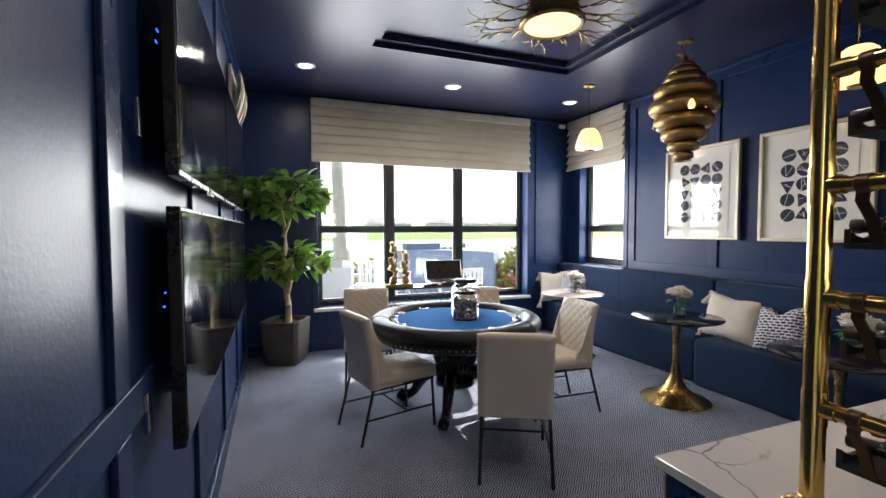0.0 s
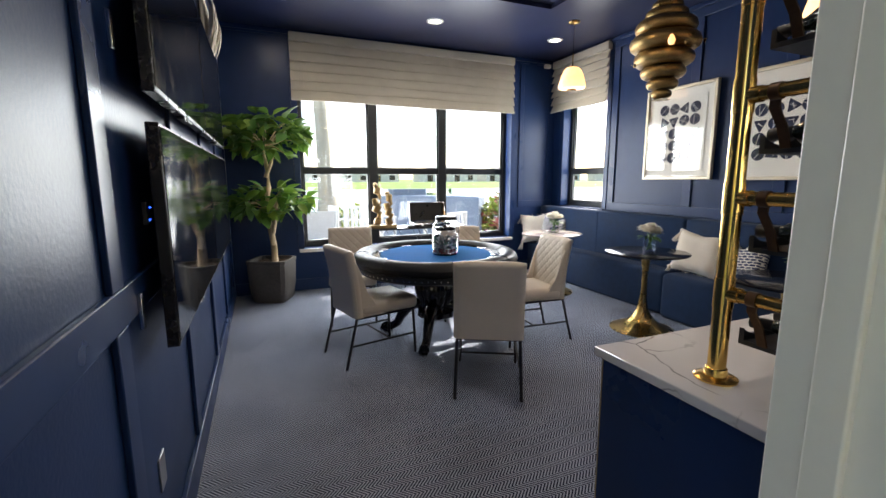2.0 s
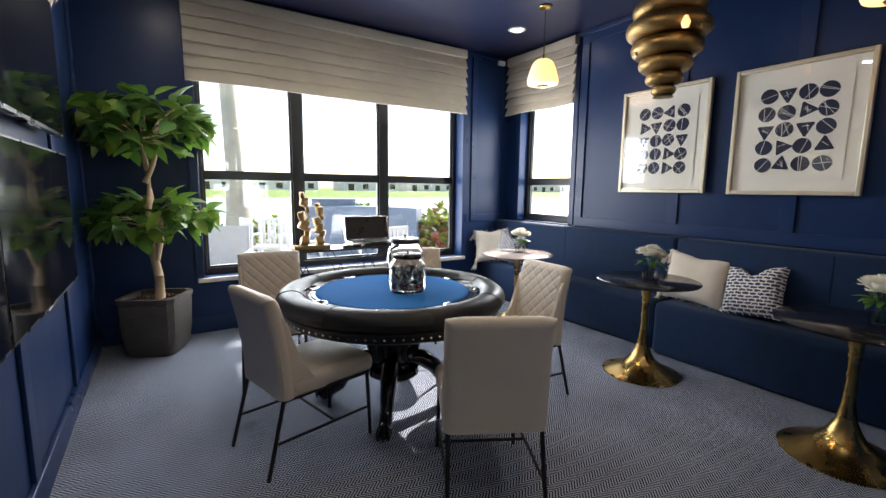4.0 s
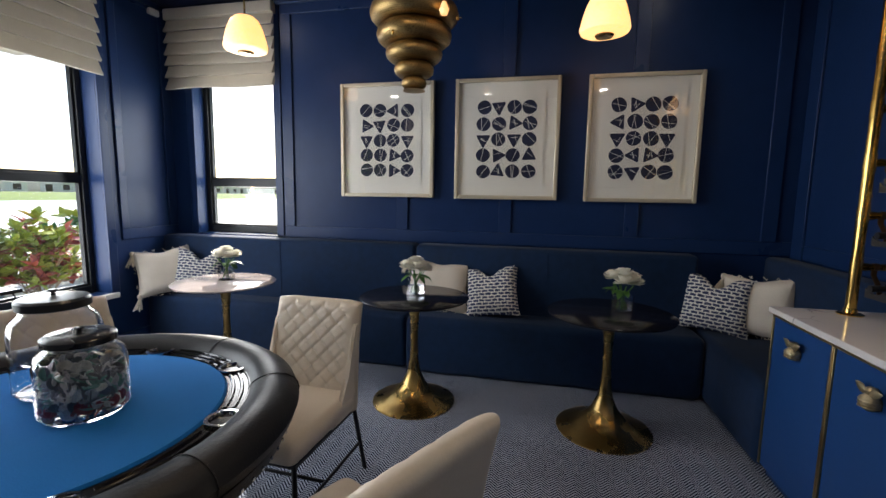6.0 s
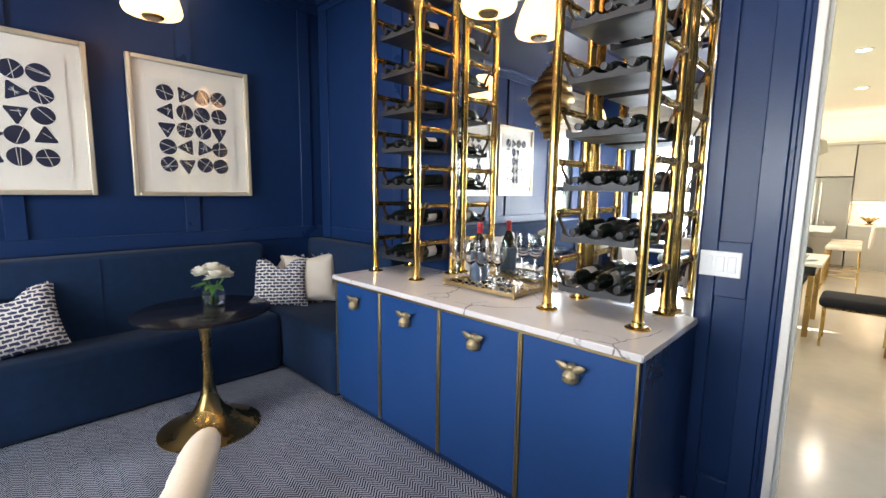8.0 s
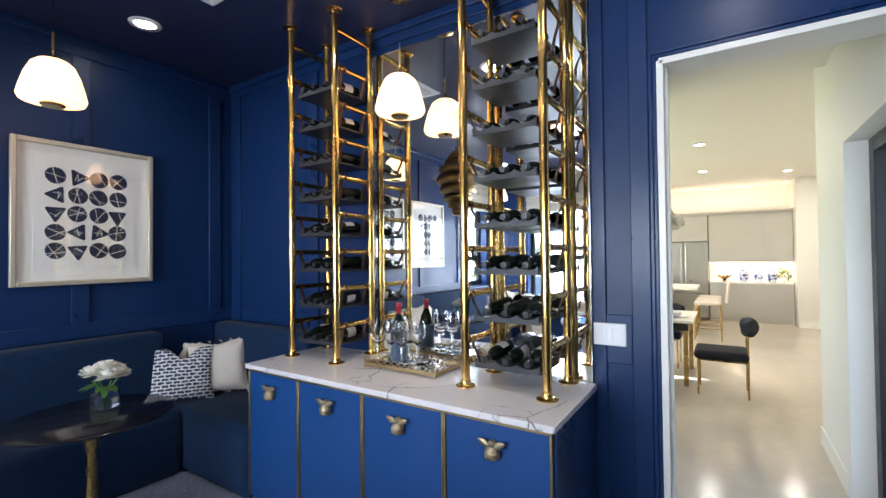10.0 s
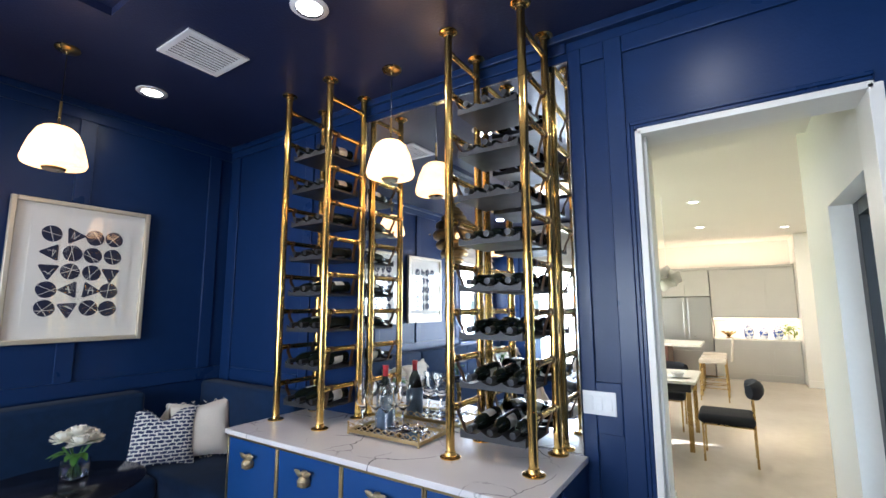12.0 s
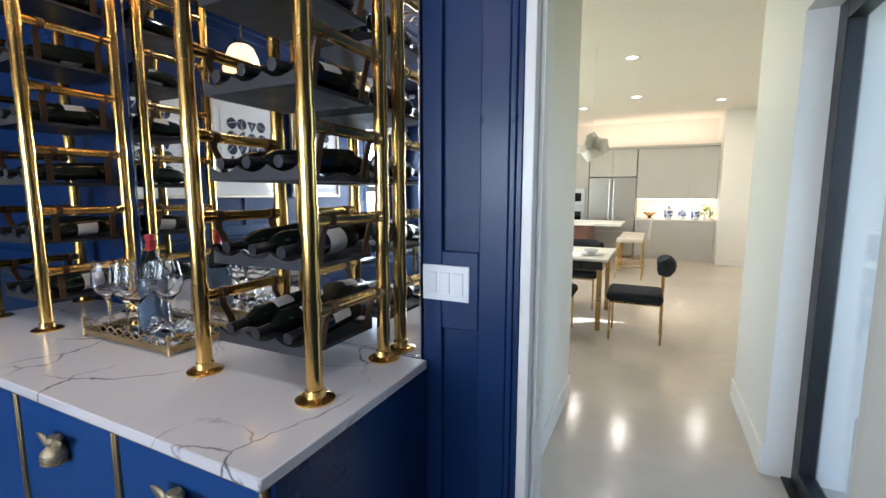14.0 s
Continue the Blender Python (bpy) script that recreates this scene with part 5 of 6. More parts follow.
# ---- dining chairs round the poker table ----
def side_chair():
    c = thing("dining_chair", (0, 0, 0), 0, "cream faux-leather dining chair with quilted back, dark metal legs", "chair", "chairs round the poker table")
    w, d = 0.232, 0.26
    bm = bmesh.new()
    soft_box(bm, -w, -d + 0.02, 0.385, w, d + 0.02, 0.485, 0.04, 4)
    for v in bm.verts:
        if v.co.z > 0.45:
            v.co.z += 0.018 * max(0, 1 - (v.co.x / w) ** 2)
    part("seat", bm, CREAM, c, smooth=True)
    # quilted back, leaning, wrapping low at the sides
    bm = bmesh.new()
    H = 0.53
    lean = 0.075

    def surf(u, v, front):
        """A padded slab: both faces curve together at the rim."""
        r = 0.042
        x, z = (u - 0.5) * 2 * w, 0.385 + v * H
        ex, ez = min(u, 1 - u) * 2 * w, (1 - v) * H
        corner = max(0.0, r * 1.6 - ex) * max(0.0, r * 1.6 - ez) / (r * 1.6)
        z -= corner * 0.15
        e = min(ex, ez) if min(ex, ez) < r and max(ex, ez) > 1.6 * r else min(ex, ez) * 0.9
        bulge = math.sqrt(max(0.0, 1 - (1 - min(1.0, e / r)) ** 2))
        y = -d + 0.018 - lean * v * v
        q = 0.0
        if front and v > 0.2 and e > 0.012:
            p1, p2 = (x + z) / 0.085, (x - z) / 0.085
            q = -0.0055 * (math.exp(-((p1 - round(p1)) / 0.09) ** 2) + math.exp(-((p2 - round(p2)) / 0.09) ** 2))
        return (x, y + (r * bulge + q if front else -r * bulge), z)

    nu = [0, 0.006, 0.02, 0.045, 0.075] + [0.11 + 0.78 * k / 54 for k in range(55)] + [0.925, 0.955, 0.98, 0.994, 1]
    nv = [k / 64 * 0.93 for k in range(65)] + [0.945, 0.96, 0.975, 0.988, 0.996, 1]
    for front in (True, False):
        g = [[bm.verts.new(surf(a, b, front)) for a in nu] for b in nv]
        for jj in range(len(nv) - 1):
            for ii in range(len(nu) - 1):
                bm.faces.new([g[jj][ii], g[jj][ii + 1], g[jj + 1][ii + 1], g[jj + 1][ii]]).smooth = True
    bmesh.ops.remove_doubles(bm, verts=bm.verts[:], dist=0.0005)
    for s in (-1, 1):                       # low side wings between back and seat
        poly = [(-d - 0.012, 0.387), (-d + 0.24, 0.387), (-d + 0.20, 0.425), (-d + 0.155, 0.465), (-d + 0.115, 0.515), (-d + 0.085, 0.575), (-d + 0.060, 0.65), (-d + 0.036, 0.74), (-d + 0.006, 0.80), (-d - 0.022, 0.85), (-d - 0.030, 0.72), (-d - 0.010, 0.5)]
        m = pose(s * (w - 0.0165), 0, 0, 90, 0, 90)
        b2 = bmesh.new()
        prism(b2, poly, -0.012, 0.012)
        bmesh.ops.bevel(b2, geom=b2.edges[:], offset=0.009, segments=3, affect="EDGES")
        for f in b2.faces:
            f.smooth = True
        merge(bm, b2, m)
    part("backrest", bm, CREAM, c, "diamond-quilted front, plain rear")
    for sx, sy in ((-1, -1), (1, -1), (-1, 1), (1, 1)):
        bm = bmesh.new()
        x, y = sx * (w - 0.025), (d - 0.02 if sy > 0 else -d + 0.0)
        tube(bm, [(x, y, 0.39), (x + sx * 0.010, y + (0.014 if sy > 0 else -0.10), 0.0)], 0.011, 8)
        part("leg", bm, BLACK_METAL, c)
    for sx in (-1, 1):
        bm = bmesh.new()
        tube(bm, [(sx * (w - 0.02), -d - 0.045, 0.17), (sx * (w - 0.02), d - 0.01, 0.17)], 0.008, 8)
        part("side_stretcher", bm, BLACK_METAL, c)
    bm = bmesh.new()
    tube(bm, [(-w + 0.02, 0.02, 0.17), (w - 0.02, 0.02, 0.17)], 0.008, 8)
    part("cross_stretcher", bm, BLACK_METAL, c)
    bm = bmesh.new()
    box(bm, -w + 0.015, -d + 0.0, 0.372, w - 0.015, d - 0.01, 0.388)
    part("seat_frame", bm, BLACK_METAL, c)
    return c


# (x, y) of the seat's middle, and the way it faces
CHAIRS = [(1.66, 2.465, -28), (1.025, 3.26, -76), (1.03, 4.25, 171), (2.13, 3.90, 164), (2.36, 3.08, 87)]
_c = side_chair()
_c.matrix_basis = pose(CHAIRS[0][0], CHAIRS[0][1], 0, 0, 0, CHAIRS[0][2])
for x, y, a in CHAIRS[1:]:
    copy_thing(_c, pose(x, y, 0, 0, 0, a))


# ---- bar cabinet ----
def marble_material():
    m = bpy.data.materials.new("veined_white_quartz")
    m.use_nodes = True
    N, L = m.node_tree.nodes, m.node_tree.links
    b = N["Principled BSDF"]
    b.inputs["Roughness"].default_value = 0.12
    co, n1, n2, mx = N.new("ShaderNodeTexCoord"), N.new("ShaderNodeTexNoise"), N.new("ShaderNodeTexNoise"), N.new("ShaderNodeMixRGB")
    n1.inputs["Scale"].default_value, n1.inputs["Detail"].default_value = 2.2, 8
    mx.blend_type, mx.inputs[0].default_value = "ADD", 0.42
    L.new(co.outputs["Object"], n1.inputs["Vector"])
    L.new(co.outputs["Object"], mx.inputs[1])
    L.new(n1.outputs[1], mx.inputs[2])
    vo = N.new("ShaderNodeTexVoronoi")
    vo.feature = "DISTANCE_TO_EDGE"
    vo.inputs["Scale"].default_value = 2.9
    L.new(mx.outputs[0], vo.inputs["Vector"])
    r = N.new("ShaderNodeValToRGB")
    r.color_ramp.elements[0].position, r.color_ramp.elements[0].color = 0.0, (1, 1, 1, 1)
    r.color_ramp.elements[1].position, r.color_ramp.elements[1].color = 0.016, (0, 0, 0, 1)
    L.new(vo.outputs["Distance"], r.inputs[0])
    n2.inputs["Scale"].default_value, n2.inputs["Detail"].default_value = 3.0, 3
    L.new(co.outputs["Object"], n2.inputs["Vector"])
    gate = N.new("ShaderNodeMapRange")
    gate.inputs[1].default_value, gate.inputs[2].default_value = 0.43, 0.58
    L.new(n2.outputs[0], gate.inputs[0])
    mul = N.new("ShaderNodeMath")
    mul.operation = "MULTIPLY"
    L.new(r.outputs[0], mul.inputs[0])
    L.new(gate.outputs[0], mul.inputs[1])
    c = N.new("ShaderNodeMixRGB")
    c.inputs[1].default_value, c.inputs[2].default_value = (0.76, 0.72, 0.715, 1), (0.10, 0.09, 0.10, 1)
    L.new(mul.outputs[0], c.inputs[0])
    cl = N.new("ShaderNodeMixRGB")
    cl.blend_type, cl.inputs[0].default_value = "MULTIPLY", 0.18
    L.new(c.outputs[0], cl.inputs[1])
    L.new(n1.outputs[0], cl.inputs[2])
    L.new(cl.outputs[0], b.inputs["Base Color"])
    return m


MARBLE = marble_material()
CX0, CX1, CYF, CYB, CTOP = 1.149, 3.183, 0.828, 0.145, 0.905
bm = bmesh.new()
soft_box(bm, CX0, CYB, CTOP - 0.03, CX1, CYF, CTOP, 0.003, 1)
tagged(part("countertop", bm, MARBLE), "white quartz bar countertop with grey veins", "countertop")


def bee_knob(parent, x, z, y):
    k = bmesh.new()
    m = pose(x, y, z)
    lathe(k, [(0, -0.046), (0.016, -0.043), (0.029, -0.032), (0.034, -0.016), (0.031, 0.0), (0.020, 0.011), (0.016, 0.015), (0.020, 0.021), (0.021, 0.029), (0.015, 0.038), (0, 0.041)], 20, m=m @ Matrix.Translation((0, 0.022, 0)))
    for q in (-0.034, -0.022, -0.010):
        lathe(k, [(0.028, q), (0.0350, q + 0.003), (0.028, q + 0.006)], 20, m=m @ Matrix.Translation((0, 0.022, 0)))
    tube(k, [(x, y - 0.022, z), (x, y + 0.02, z)], 0.009, 8)
    kn = part("bee_knob", k, BEE_BRASS, parent, "aged brass bee-shaped knob")
    for s in (-1, 1):
        wv = bmesh.new()
        leaf_blade(wv, 0.062, 0.032, m @ pose(s * 0.008, 0.036, 0.016) @ pose(0, 0, 0, 90, 0, 0) @ pose(0, 0, 0, 0, 0, 90 - s * 68), 0.06, 5, -0.02)
        ob = part("wing", wv, BEE_BRASS, kn)
        sd = ob.modifiers.new("thick", "SOLIDIFY")
        sd.thickness = 0.004


DIV = [3.175, 2.695, 2.190, 1.682, 1.166]
for i in range(4):
    x1, x0 = DIV[i] - 0.001, DIV[i + 1] + 0.001
    cab = thing("bar_cabinet", ((x0 + x1) / 2, -0.07, 0), 0, "blue lacquered bar cabinet unit edged in brass", "cabinet", "bar cabinet units")
    h = (x1 - x0) / 2
    boxes("body", [(-h, 0.22, 0.06, h, 0.858, CTOP - 0.032)], CAB_BLUE, cab, bevel=0.002)
    boxes("toe_kick", [(-h, 0.22, 0.0, h, 0.835, 0.06)], NAVY_TRIM, cab)
    d = boxes("door", [(-h + 0.012, 0.859, 0.064, h - 0.012, 0.874, CTOP - 0.050)], CAB_BLUE, cab, bevel=0.002)
    for r in ((-h, 0.859, 0.06, -h + 0.011, 0.881, CTOP - 0.049), (h - 0.011, 0.859, 0.06, h, 0.881, CTOP - 0.049), (-h, 0.859, CTOP - 0.048, h, 0.881, CTOP - 0.0325)):
        boxes("brass_edge", [r], BRASS_STRIP, cab, bevel=0.002)
    bee_knob(d, 0.0, 0.755, 0.874)
boxes("cabinet_end_panel", [(1.154, 0.145, 0.0, 1.165, 0.79, CTOP - 0.032)], NAVY_TRIM)
tagged(bpy.data.objects["cabinet_end_panel"], "navy painted end panel of the bar", "panel")

# mirror behind the bar
mir = thing("wall_mirror", (1.172, YB + 0.002, CTOP + 0.001), 0, "frameless wall mirror behind the bar", "mirror")
boxes("mirror_glass", [(0.008, 0, 0.006, 1.50, 0.02, 2.105)], MIRROR, mir)
for r in ((0, -0.001, 0, 0.007, 0.024, 2.112), (1.501, -0.001, 0, 1.508, 0.024, 2.112), (0.007, -0.001, 2.106, 1.501, 0.024, 2.112), (0.007, -0.001, 0, 1.501, 0.024, 0.005)):
    boxes("edge_strip", [r], STEEL, mir)


# ---- wine racks ----
LEVELS = [1.138 + 0.2405 * i for i in range(8)]
RACK_GREY = material("graphite_shelf", (0.032, 0.032, 0.036), 0.45, 0.2, var=0.15, bump=0.05)
STRAP = material("bronze_strap", (0.10, 0.055, 0.03), 0.4, 0.6, var=0.25, bump=0.1)


def wine_rack(x0, x1, label):
    """Four brass pipes from counter to ceiling, rungs front to back, and slung bottle shelves."""
    yf, yb = 0.525, 0.195
    r = thing("wine_rack", ((x0 + x1) / 2, 0, CTOP), 0, label, "wine rack", "brass wine racks")
    w = (x1 - x0) / 2
    top = ZC - CTOP
    for sx in (-1, 1):
        for y in (yf, yb):
            bm = bmesh.new()
            prof = [(0, 0), (0.052, 0.0), (0.053, 0.005), (0.046, 0.009), (0.028, 0.012), (0.026, 0.03), (0.022, 0.032)]
            for z in LEVELS:
                q = z - CTOP
                prof += [(0.022, q - 0.040), (0.0240, q - 0.039), (0.0240, q + 0.039), (0.022, q + 0.040)]
            prof += [(0.022, top - 0.03), (0.026, top - 0.028), (0.028, top - 0.012), (0.046, top - 0.009), (0.053, top - 0.004), (0.053, top), (0, top)]
            lathe(bm, prof, 20, (sx * w, y, 0))
            part("post", bm, BRASS, r)
        for z in LEVELS + [3.062]:
            bm = bmesh.new()
            tube(bm, [(sx * w, yb, z - CTOP), (sx * w, yf, z - CTOP)], 0.0165, 12)
            for yy in (yb + 0.03, yf - 0.03):
                lathe(bm, [(0.0165, -0.014), (0.0195, -0.013), (0.0195, 0.013), (0.0165, 0.014)], 14, m=pose(sx * w, yy, z - CTOP, 90, 0, 0))
            part("rung", bm, BRASS, r)
    for z in LEVELS:
        q = z - CTOP - 0.135
        bm = bmesh.new()
        # shelf with scalloped front and rear edges
        xs = [-w + 0.045 + (2 * w - 0.09) * i / 48 for i in range(49)]
        box(bm, xs[0], 0.195, q, xs[-1], 0.505, q + 0.012)
        for y0 in (0.195, 0.493):
            poly = [(xs[-1], q + 0.012), (xs[0], q + 0.012)] + [(x, q + 0.043 - 0.020 * abs(math.sin(math.pi * 3 * i / 48)) ** 0.7) for i, x in enumerate(xs)]
            prism(bm, poly, -y0 - 0.012, -y0, pose(0, 0, 0, 90, 0, 0))
        part("shelf", bm, RACK_GREY, r, "graphite shelf scalloped for bottles")
        for sx in (-1, 1):
            for yy in (0.24, 0.45):
                bm = bmesh.new()
                pts = [(sx * w, yy, q + 0.150), (sx * (w - 0.012), yy + 0.01, q + 0.10), (sx * (w - 0.03), yy, q + 0.06), (sx * (w - 0.044), yy - 0.005, q + 0.01)]
                for a, b in zip(pts, pts[1:]):
                    a, b = Vector(a), Vector(b)
                    v = [bm.verts.new(p + Vector((dx, dy, 0))) for p in (a, b) for dx in (-0.003, 0.003) for dy in (-0.011, 0.011)]
                    for f in ((0, 1, 3, 2), (4, 6, 7, 5), (0, 4, 5, 1), (2, 3, 7, 6), (0, 2, 6, 4), (1, 5, 7, 3)):
                        bm.faces.new([v[k] for k in f])
                lathe(bm, [(0.0168, -0.011), (0.0195, -0.011), (0.0195, 0.011), (0.0168, 0.011)], 12, m=pose(sx * w, yy, q + 0.135, 90, 0, 0))
                part("strap", bm, STRAP, r, "bronze hanging strap")
    return r


RACKS = [(1.285, 1.722), (2.672, 3.10)]
wine_rack(*RACKS[0], "tall polished brass pipe wine rack beside the doorway")
wine_rack(*RACKS[1], "tall polished brass pipe wine rack by the corner bench")


def wine_bottle(foil, label_on=True, label="dark wine bottle lying on a rack shelf", group="bottles in the wine racks"):
    """Stands along +z; the base at 0."""
    b = thing("wine_bottle", (0, 0, 0), 0, label, "bottle", group)
    bm = bmesh.new()
    lathe(bm, [(0, 0.012), (0.030, 0.0), (0.037, 0.006), (0.0375, 0.17), (0.034, 0.198), (0.020, 0.228), (0.0145, 0.245), (0.0140, 0.285), (0.0155, 0.287), (0.0155, 0.298), (0, 0.299)], 20)
    part("glass", bm, BOTTLE, b)
    bm = bmesh.new()
    lathe(bm, [(0.0150, 0.240), (0.0150, 0.284), (0.0165, 0.287), (0.0165, 0.2995), (0, 0.301)], 16)
    part("foil", bm, foil, b)
    if label_on:
        bm = bmesh.new()
        lathe(bm, [(0.0377, 0.065), (0.0381, 0.066), (0.0381, 0.140), (0.0377, 0.141)], 20)
        bmesh.ops.delete(bm, geom=[f for f in bm.faces if f.calc_center_median().x < 0.012], context="FACES")
        part("label", bm, LABEL, b, "cream paper label")
    return b


rb = random.Random(21)
src = wine_bottle(FOIL)
first = True
for x0, x1 in RACKS:
    for z in LEVELS:
        for k in range(3):
            x = (x0 + x1) / 2 + (k - 1) * (x1 - x0 - 0.09) / 3.05
            m = pose(x, 0.218 + rb.uniform(-0.008, 0.008), z - 0.135 + 0.069, 0, 0, 0) @ pose(0, 0, 0, -90 - 4.0, 0, 0) @ pose(0, 0, 0, 0, 0, rb.uniform(0, 360))
            if first:
                src.matrix_basis = m
                first = False
            else:
                copy_thing(src, m)


# ---- tray with glasses ----
def bar_tray():
    t = thing("serving_tray", (2.195, 0.362, CTOP), 0, "mirrored silver serving tray with scrolled gallery", "tray")
    w, d = 0.255, 0.135
    boxes("base", [(-w, -d, 0.014, w, d, 0.022)], MIRROR, t)
    for r in ((-w - 0.006, -d - 0.006, 0.010, w + 0.006, -d, 0.030), (-w - 0.006, d, 0.010, w + 0.006, d + 0.006, 0.030), (-w - 0.006, -d, 0.010, -w, d, 0.030), (w, -d, 0.010, w + 0.006, d, 0.030)):
        boxes("rim", [r], BRASS_STRIP, t, bevel=0.001)
    for sx in (-1, 1):
        for sy in (-1, 1):
            bm = bmesh.new()
            lathe(bm, [(0, 0), (0.007, 0.001), (0.008, 0.006), (0.005, 0.012), (0.006, 0.03), (0.005, 0.06), (0.008, 0.066), (0.005, 0.074), (0, 0.076)], 12, (sx * (w + 0.003), sy * (d + 0.003), 0))
            part("foot", bm, BRASS_STRIP, t)
    for s, (x0, y0, x1, y1) in enumerate(((-w, d + 0.003, w, d + 0.003), (-w, -d - 0.003, w, -d - 0.003), (-w - 0.003, -d, -w - 0.003, d), (w + 0.003, -d, w + 0.003, d))):
        bm = bmesh.new()
        n = 60 if s < 2 else 28
        for ph in (0, math.pi):
            tube(bm, [(x0 + (x1 - x0) * i / n, y0 + (y1 - y0) * i / n, 0.046 + 0.014 * math.sin(ph + i * math.tau / 12)) for i in range(n + 1)], 0.0022, 5)
        part("gallery", bm, BRASS_STRIP, t)


bar_tray()


def wine_glass(at, s=1.0):
    g = thing("wine_glass", at, 0, "clear stemmed wine glass on the tray", "glass", "wine glasses on the tray")
    bm = bmesh.new()
    out = [(0, 0.0), (0.036, 0.0), (0.036, 0.002), (0.010, 0.006), (0.004, 0.012), (0.0038, 0.085), (0.010, 0.095), (0.032, 0.118), (0.042, 0.145), (0.041, 0.175), (0.033, 0.215)]
    inn = [(0.0318, 0.215), (0.0395, 0.175), (0.0405, 0.145), (0.031, 0.120), (0.010, 0.099), (0, 0.097)]
    lathe(bm, [(a * s, b * s) for a, b in out + inn], 28)
    part("bowl_and_stem", bm, GLASS, g)


TZ = CTOP + 0.0225
for x, y in ((2.40, 0.435), (2.31, 0.42), (2.215, 0.435), (2.25, 0.32), (2.165, 0.345)):
    wine_glass((x, y, TZ), 1.22)
b = wine_bottle(RED_FOIL, False, "upright wine bottle with red foil in a cooler", "upright bottle")
b.matrix_basis = pose(2.345, 0.295, TZ + 0.012) @ Matrix.Diagonal((1.15, 1.15, 1.15, 1))
ck = thing("wine_cooler", (2.345, 0.295, TZ), 0, "slate blue cylindrical wine cooler holding a bottle", "wine cooler")
bm = bmesh.new()
lathe(bm, [(0, 0), (0.052, 0), (0.055, 0.004), (0.055, 0.178), (0.052, 0.18), (0.048, 0.176), (0.048, 0.012), (0, 0.011)], 32)
part("cylinder", bm, material("slate_blue_stone", (0.10, 0.14, 0.20), 0.5, var=0.3, scale=14, fine=120, bump=0.15), ck)
rl = random.Random(6)
ch = thing("glass_chain", (2.08, 0.385, TZ), 20, "clear glass link chain heaped on the tray", "decoration")
for k in range(9):
    bm = bmesh.new()
    a = rl.uniform(0, 6.28)
    ring = [(0.024 * math.cos(q * math.tau / 16), 0.016 * math.sin(q * math.tau / 16), 0) for q in range(17)]
    tube(bm, ring, 0.0065, 8, pose(-0.09 + 0.024 * k, rl.uniform(-0.035, 0.035), 0.016 + rl.uniform(0.004, 0.03), rl.uniform(-50, 50), rl.uniform(-50, 50), rl.uniform(0, 180)), cap=False)
    part("link", bm, GLASS, ch)

# wall switches
sw = thing("switch_plate", (1.084, YB + P, 1.168), 0, "white three-gang light switch plate", "light switch")
boxes("plate", [(-0.081, 0.0, -0.057, 0.081, 0.007, 0.057)], PLASTIC_WHITE, sw, bevel=0.003)
for k in range(3):
    boxes("rocker", [(-0.062 + k * 0.046, 0.007, -0.034, -0.030 + k * 0.046, 0.010, 0.034)], PLASTIC_WHITE, sw, bevel=0.0015)

# ceiling vent
v = thing("ceiling_vent", (3.08, 1.17, ZC), 0, "white square slatted ceiling vent", "vent")
boxes("frame", [(-0.185, -0.185, -0.012, -0.150, 0.185, 0), (0.150, -0.185, -0.012, 0.185, 0.185, 0), (-0.15, -0.185, -0.012, 0.15, -0.15, 0), (-0.15, 0.15, -0.012, 0.15, 0.185, 0)], PLASTIC_WHITE, v, bevel=0.002)
boxes("backing", [(-0.15, -0.15, -0.003, 0.15, 0.15, -0.001)], PLASTIC_BLACK, v)
for k in range(10):
    bm = bmesh.new()
    box(bm, -0.0075, -0.15, -0.0012, 0.0075, 0.15, 0.0012, pose(-0.135 + 0.03 * k, 0, -0.009, 0, 10, 0))
    part("slat", bm, PLASTIC_WHITE, v)
sd = thing("wall_sensor", (4.32, YW - 0.001, 3.10), 0, "small white sensor on the wall near the ceiling", "sensor")
boxes("housing", [(-0.055, -0.045, -0.03, 0.055, 0, 0.03)], PLASTIC_WHITE, sd, bevel=0.012)
boxes("lens", [(-0.03, -0.048, -0.018, 0.03, -0.0455, 0.002)], PLASTIC_WHITE, sd, bevel=0.001)


# ---- left wall: screens ----
def screen(y0, y1, z0, z1, label):
    """Wall-mounted flat screen; its face looks along +x."""
    s = thing("television", (XL + P, (y0 + y1) / 2, (z0 + z1) / 2), 0, label, "television", "wall screens")
    w, h = (y1 - y0) / 2, (z1 - z0) / 2
    boxes("bracket", [(0.0, -0.2, -0.15, 0.045, 0.2, 0.15)], BLACK_METAL, s)
    boxes("casing", [(0.045, -w, -h, 0.082, w, h)], PLASTIC_BLACK, s, bevel=0.004)
    boxes("screen", [(0.0825, -w + 0.012, -h + 0.016, 0.085, w - 0.012, h - 0.012)], SCREEN, s)
    boxes("foot_strip", [(0.05, -0.12, -h - 0.012, 0.08, 0.12, -h - 0.0005)], PLASTIC_BLACK, s, bevel=0.003)


TVX = ((1.40, 2.78), (2.79, 4.17))
for a, b in TVX:
    screen(a, b, 0.88, 1.60, "black wall-mounted television, switched off, lower row")
    screen(a, b, 1.69, 2.41, "black wall-mounted television, switched off, upper row")
for z in (1.315, 2.115):
    d = thing("media_box", (XL + P, 1.50, z), 0, "small black media box with blue lights", "media player", "media boxes")
    boxes("case", [(0, -0.03, -0.035, 0.016, 0.03, 0.04)], PLASTIC_BLACK, d, bevel=0.003)
    for q, zz in enumerate((-0.022, 0.018)):
        boxes("indicator", [(0.0162, -0.022 + 0.02 * q, zz, 0.0175, -0.002 + 0.02 * q, zz + 0.004)], BLUE_LED, d)
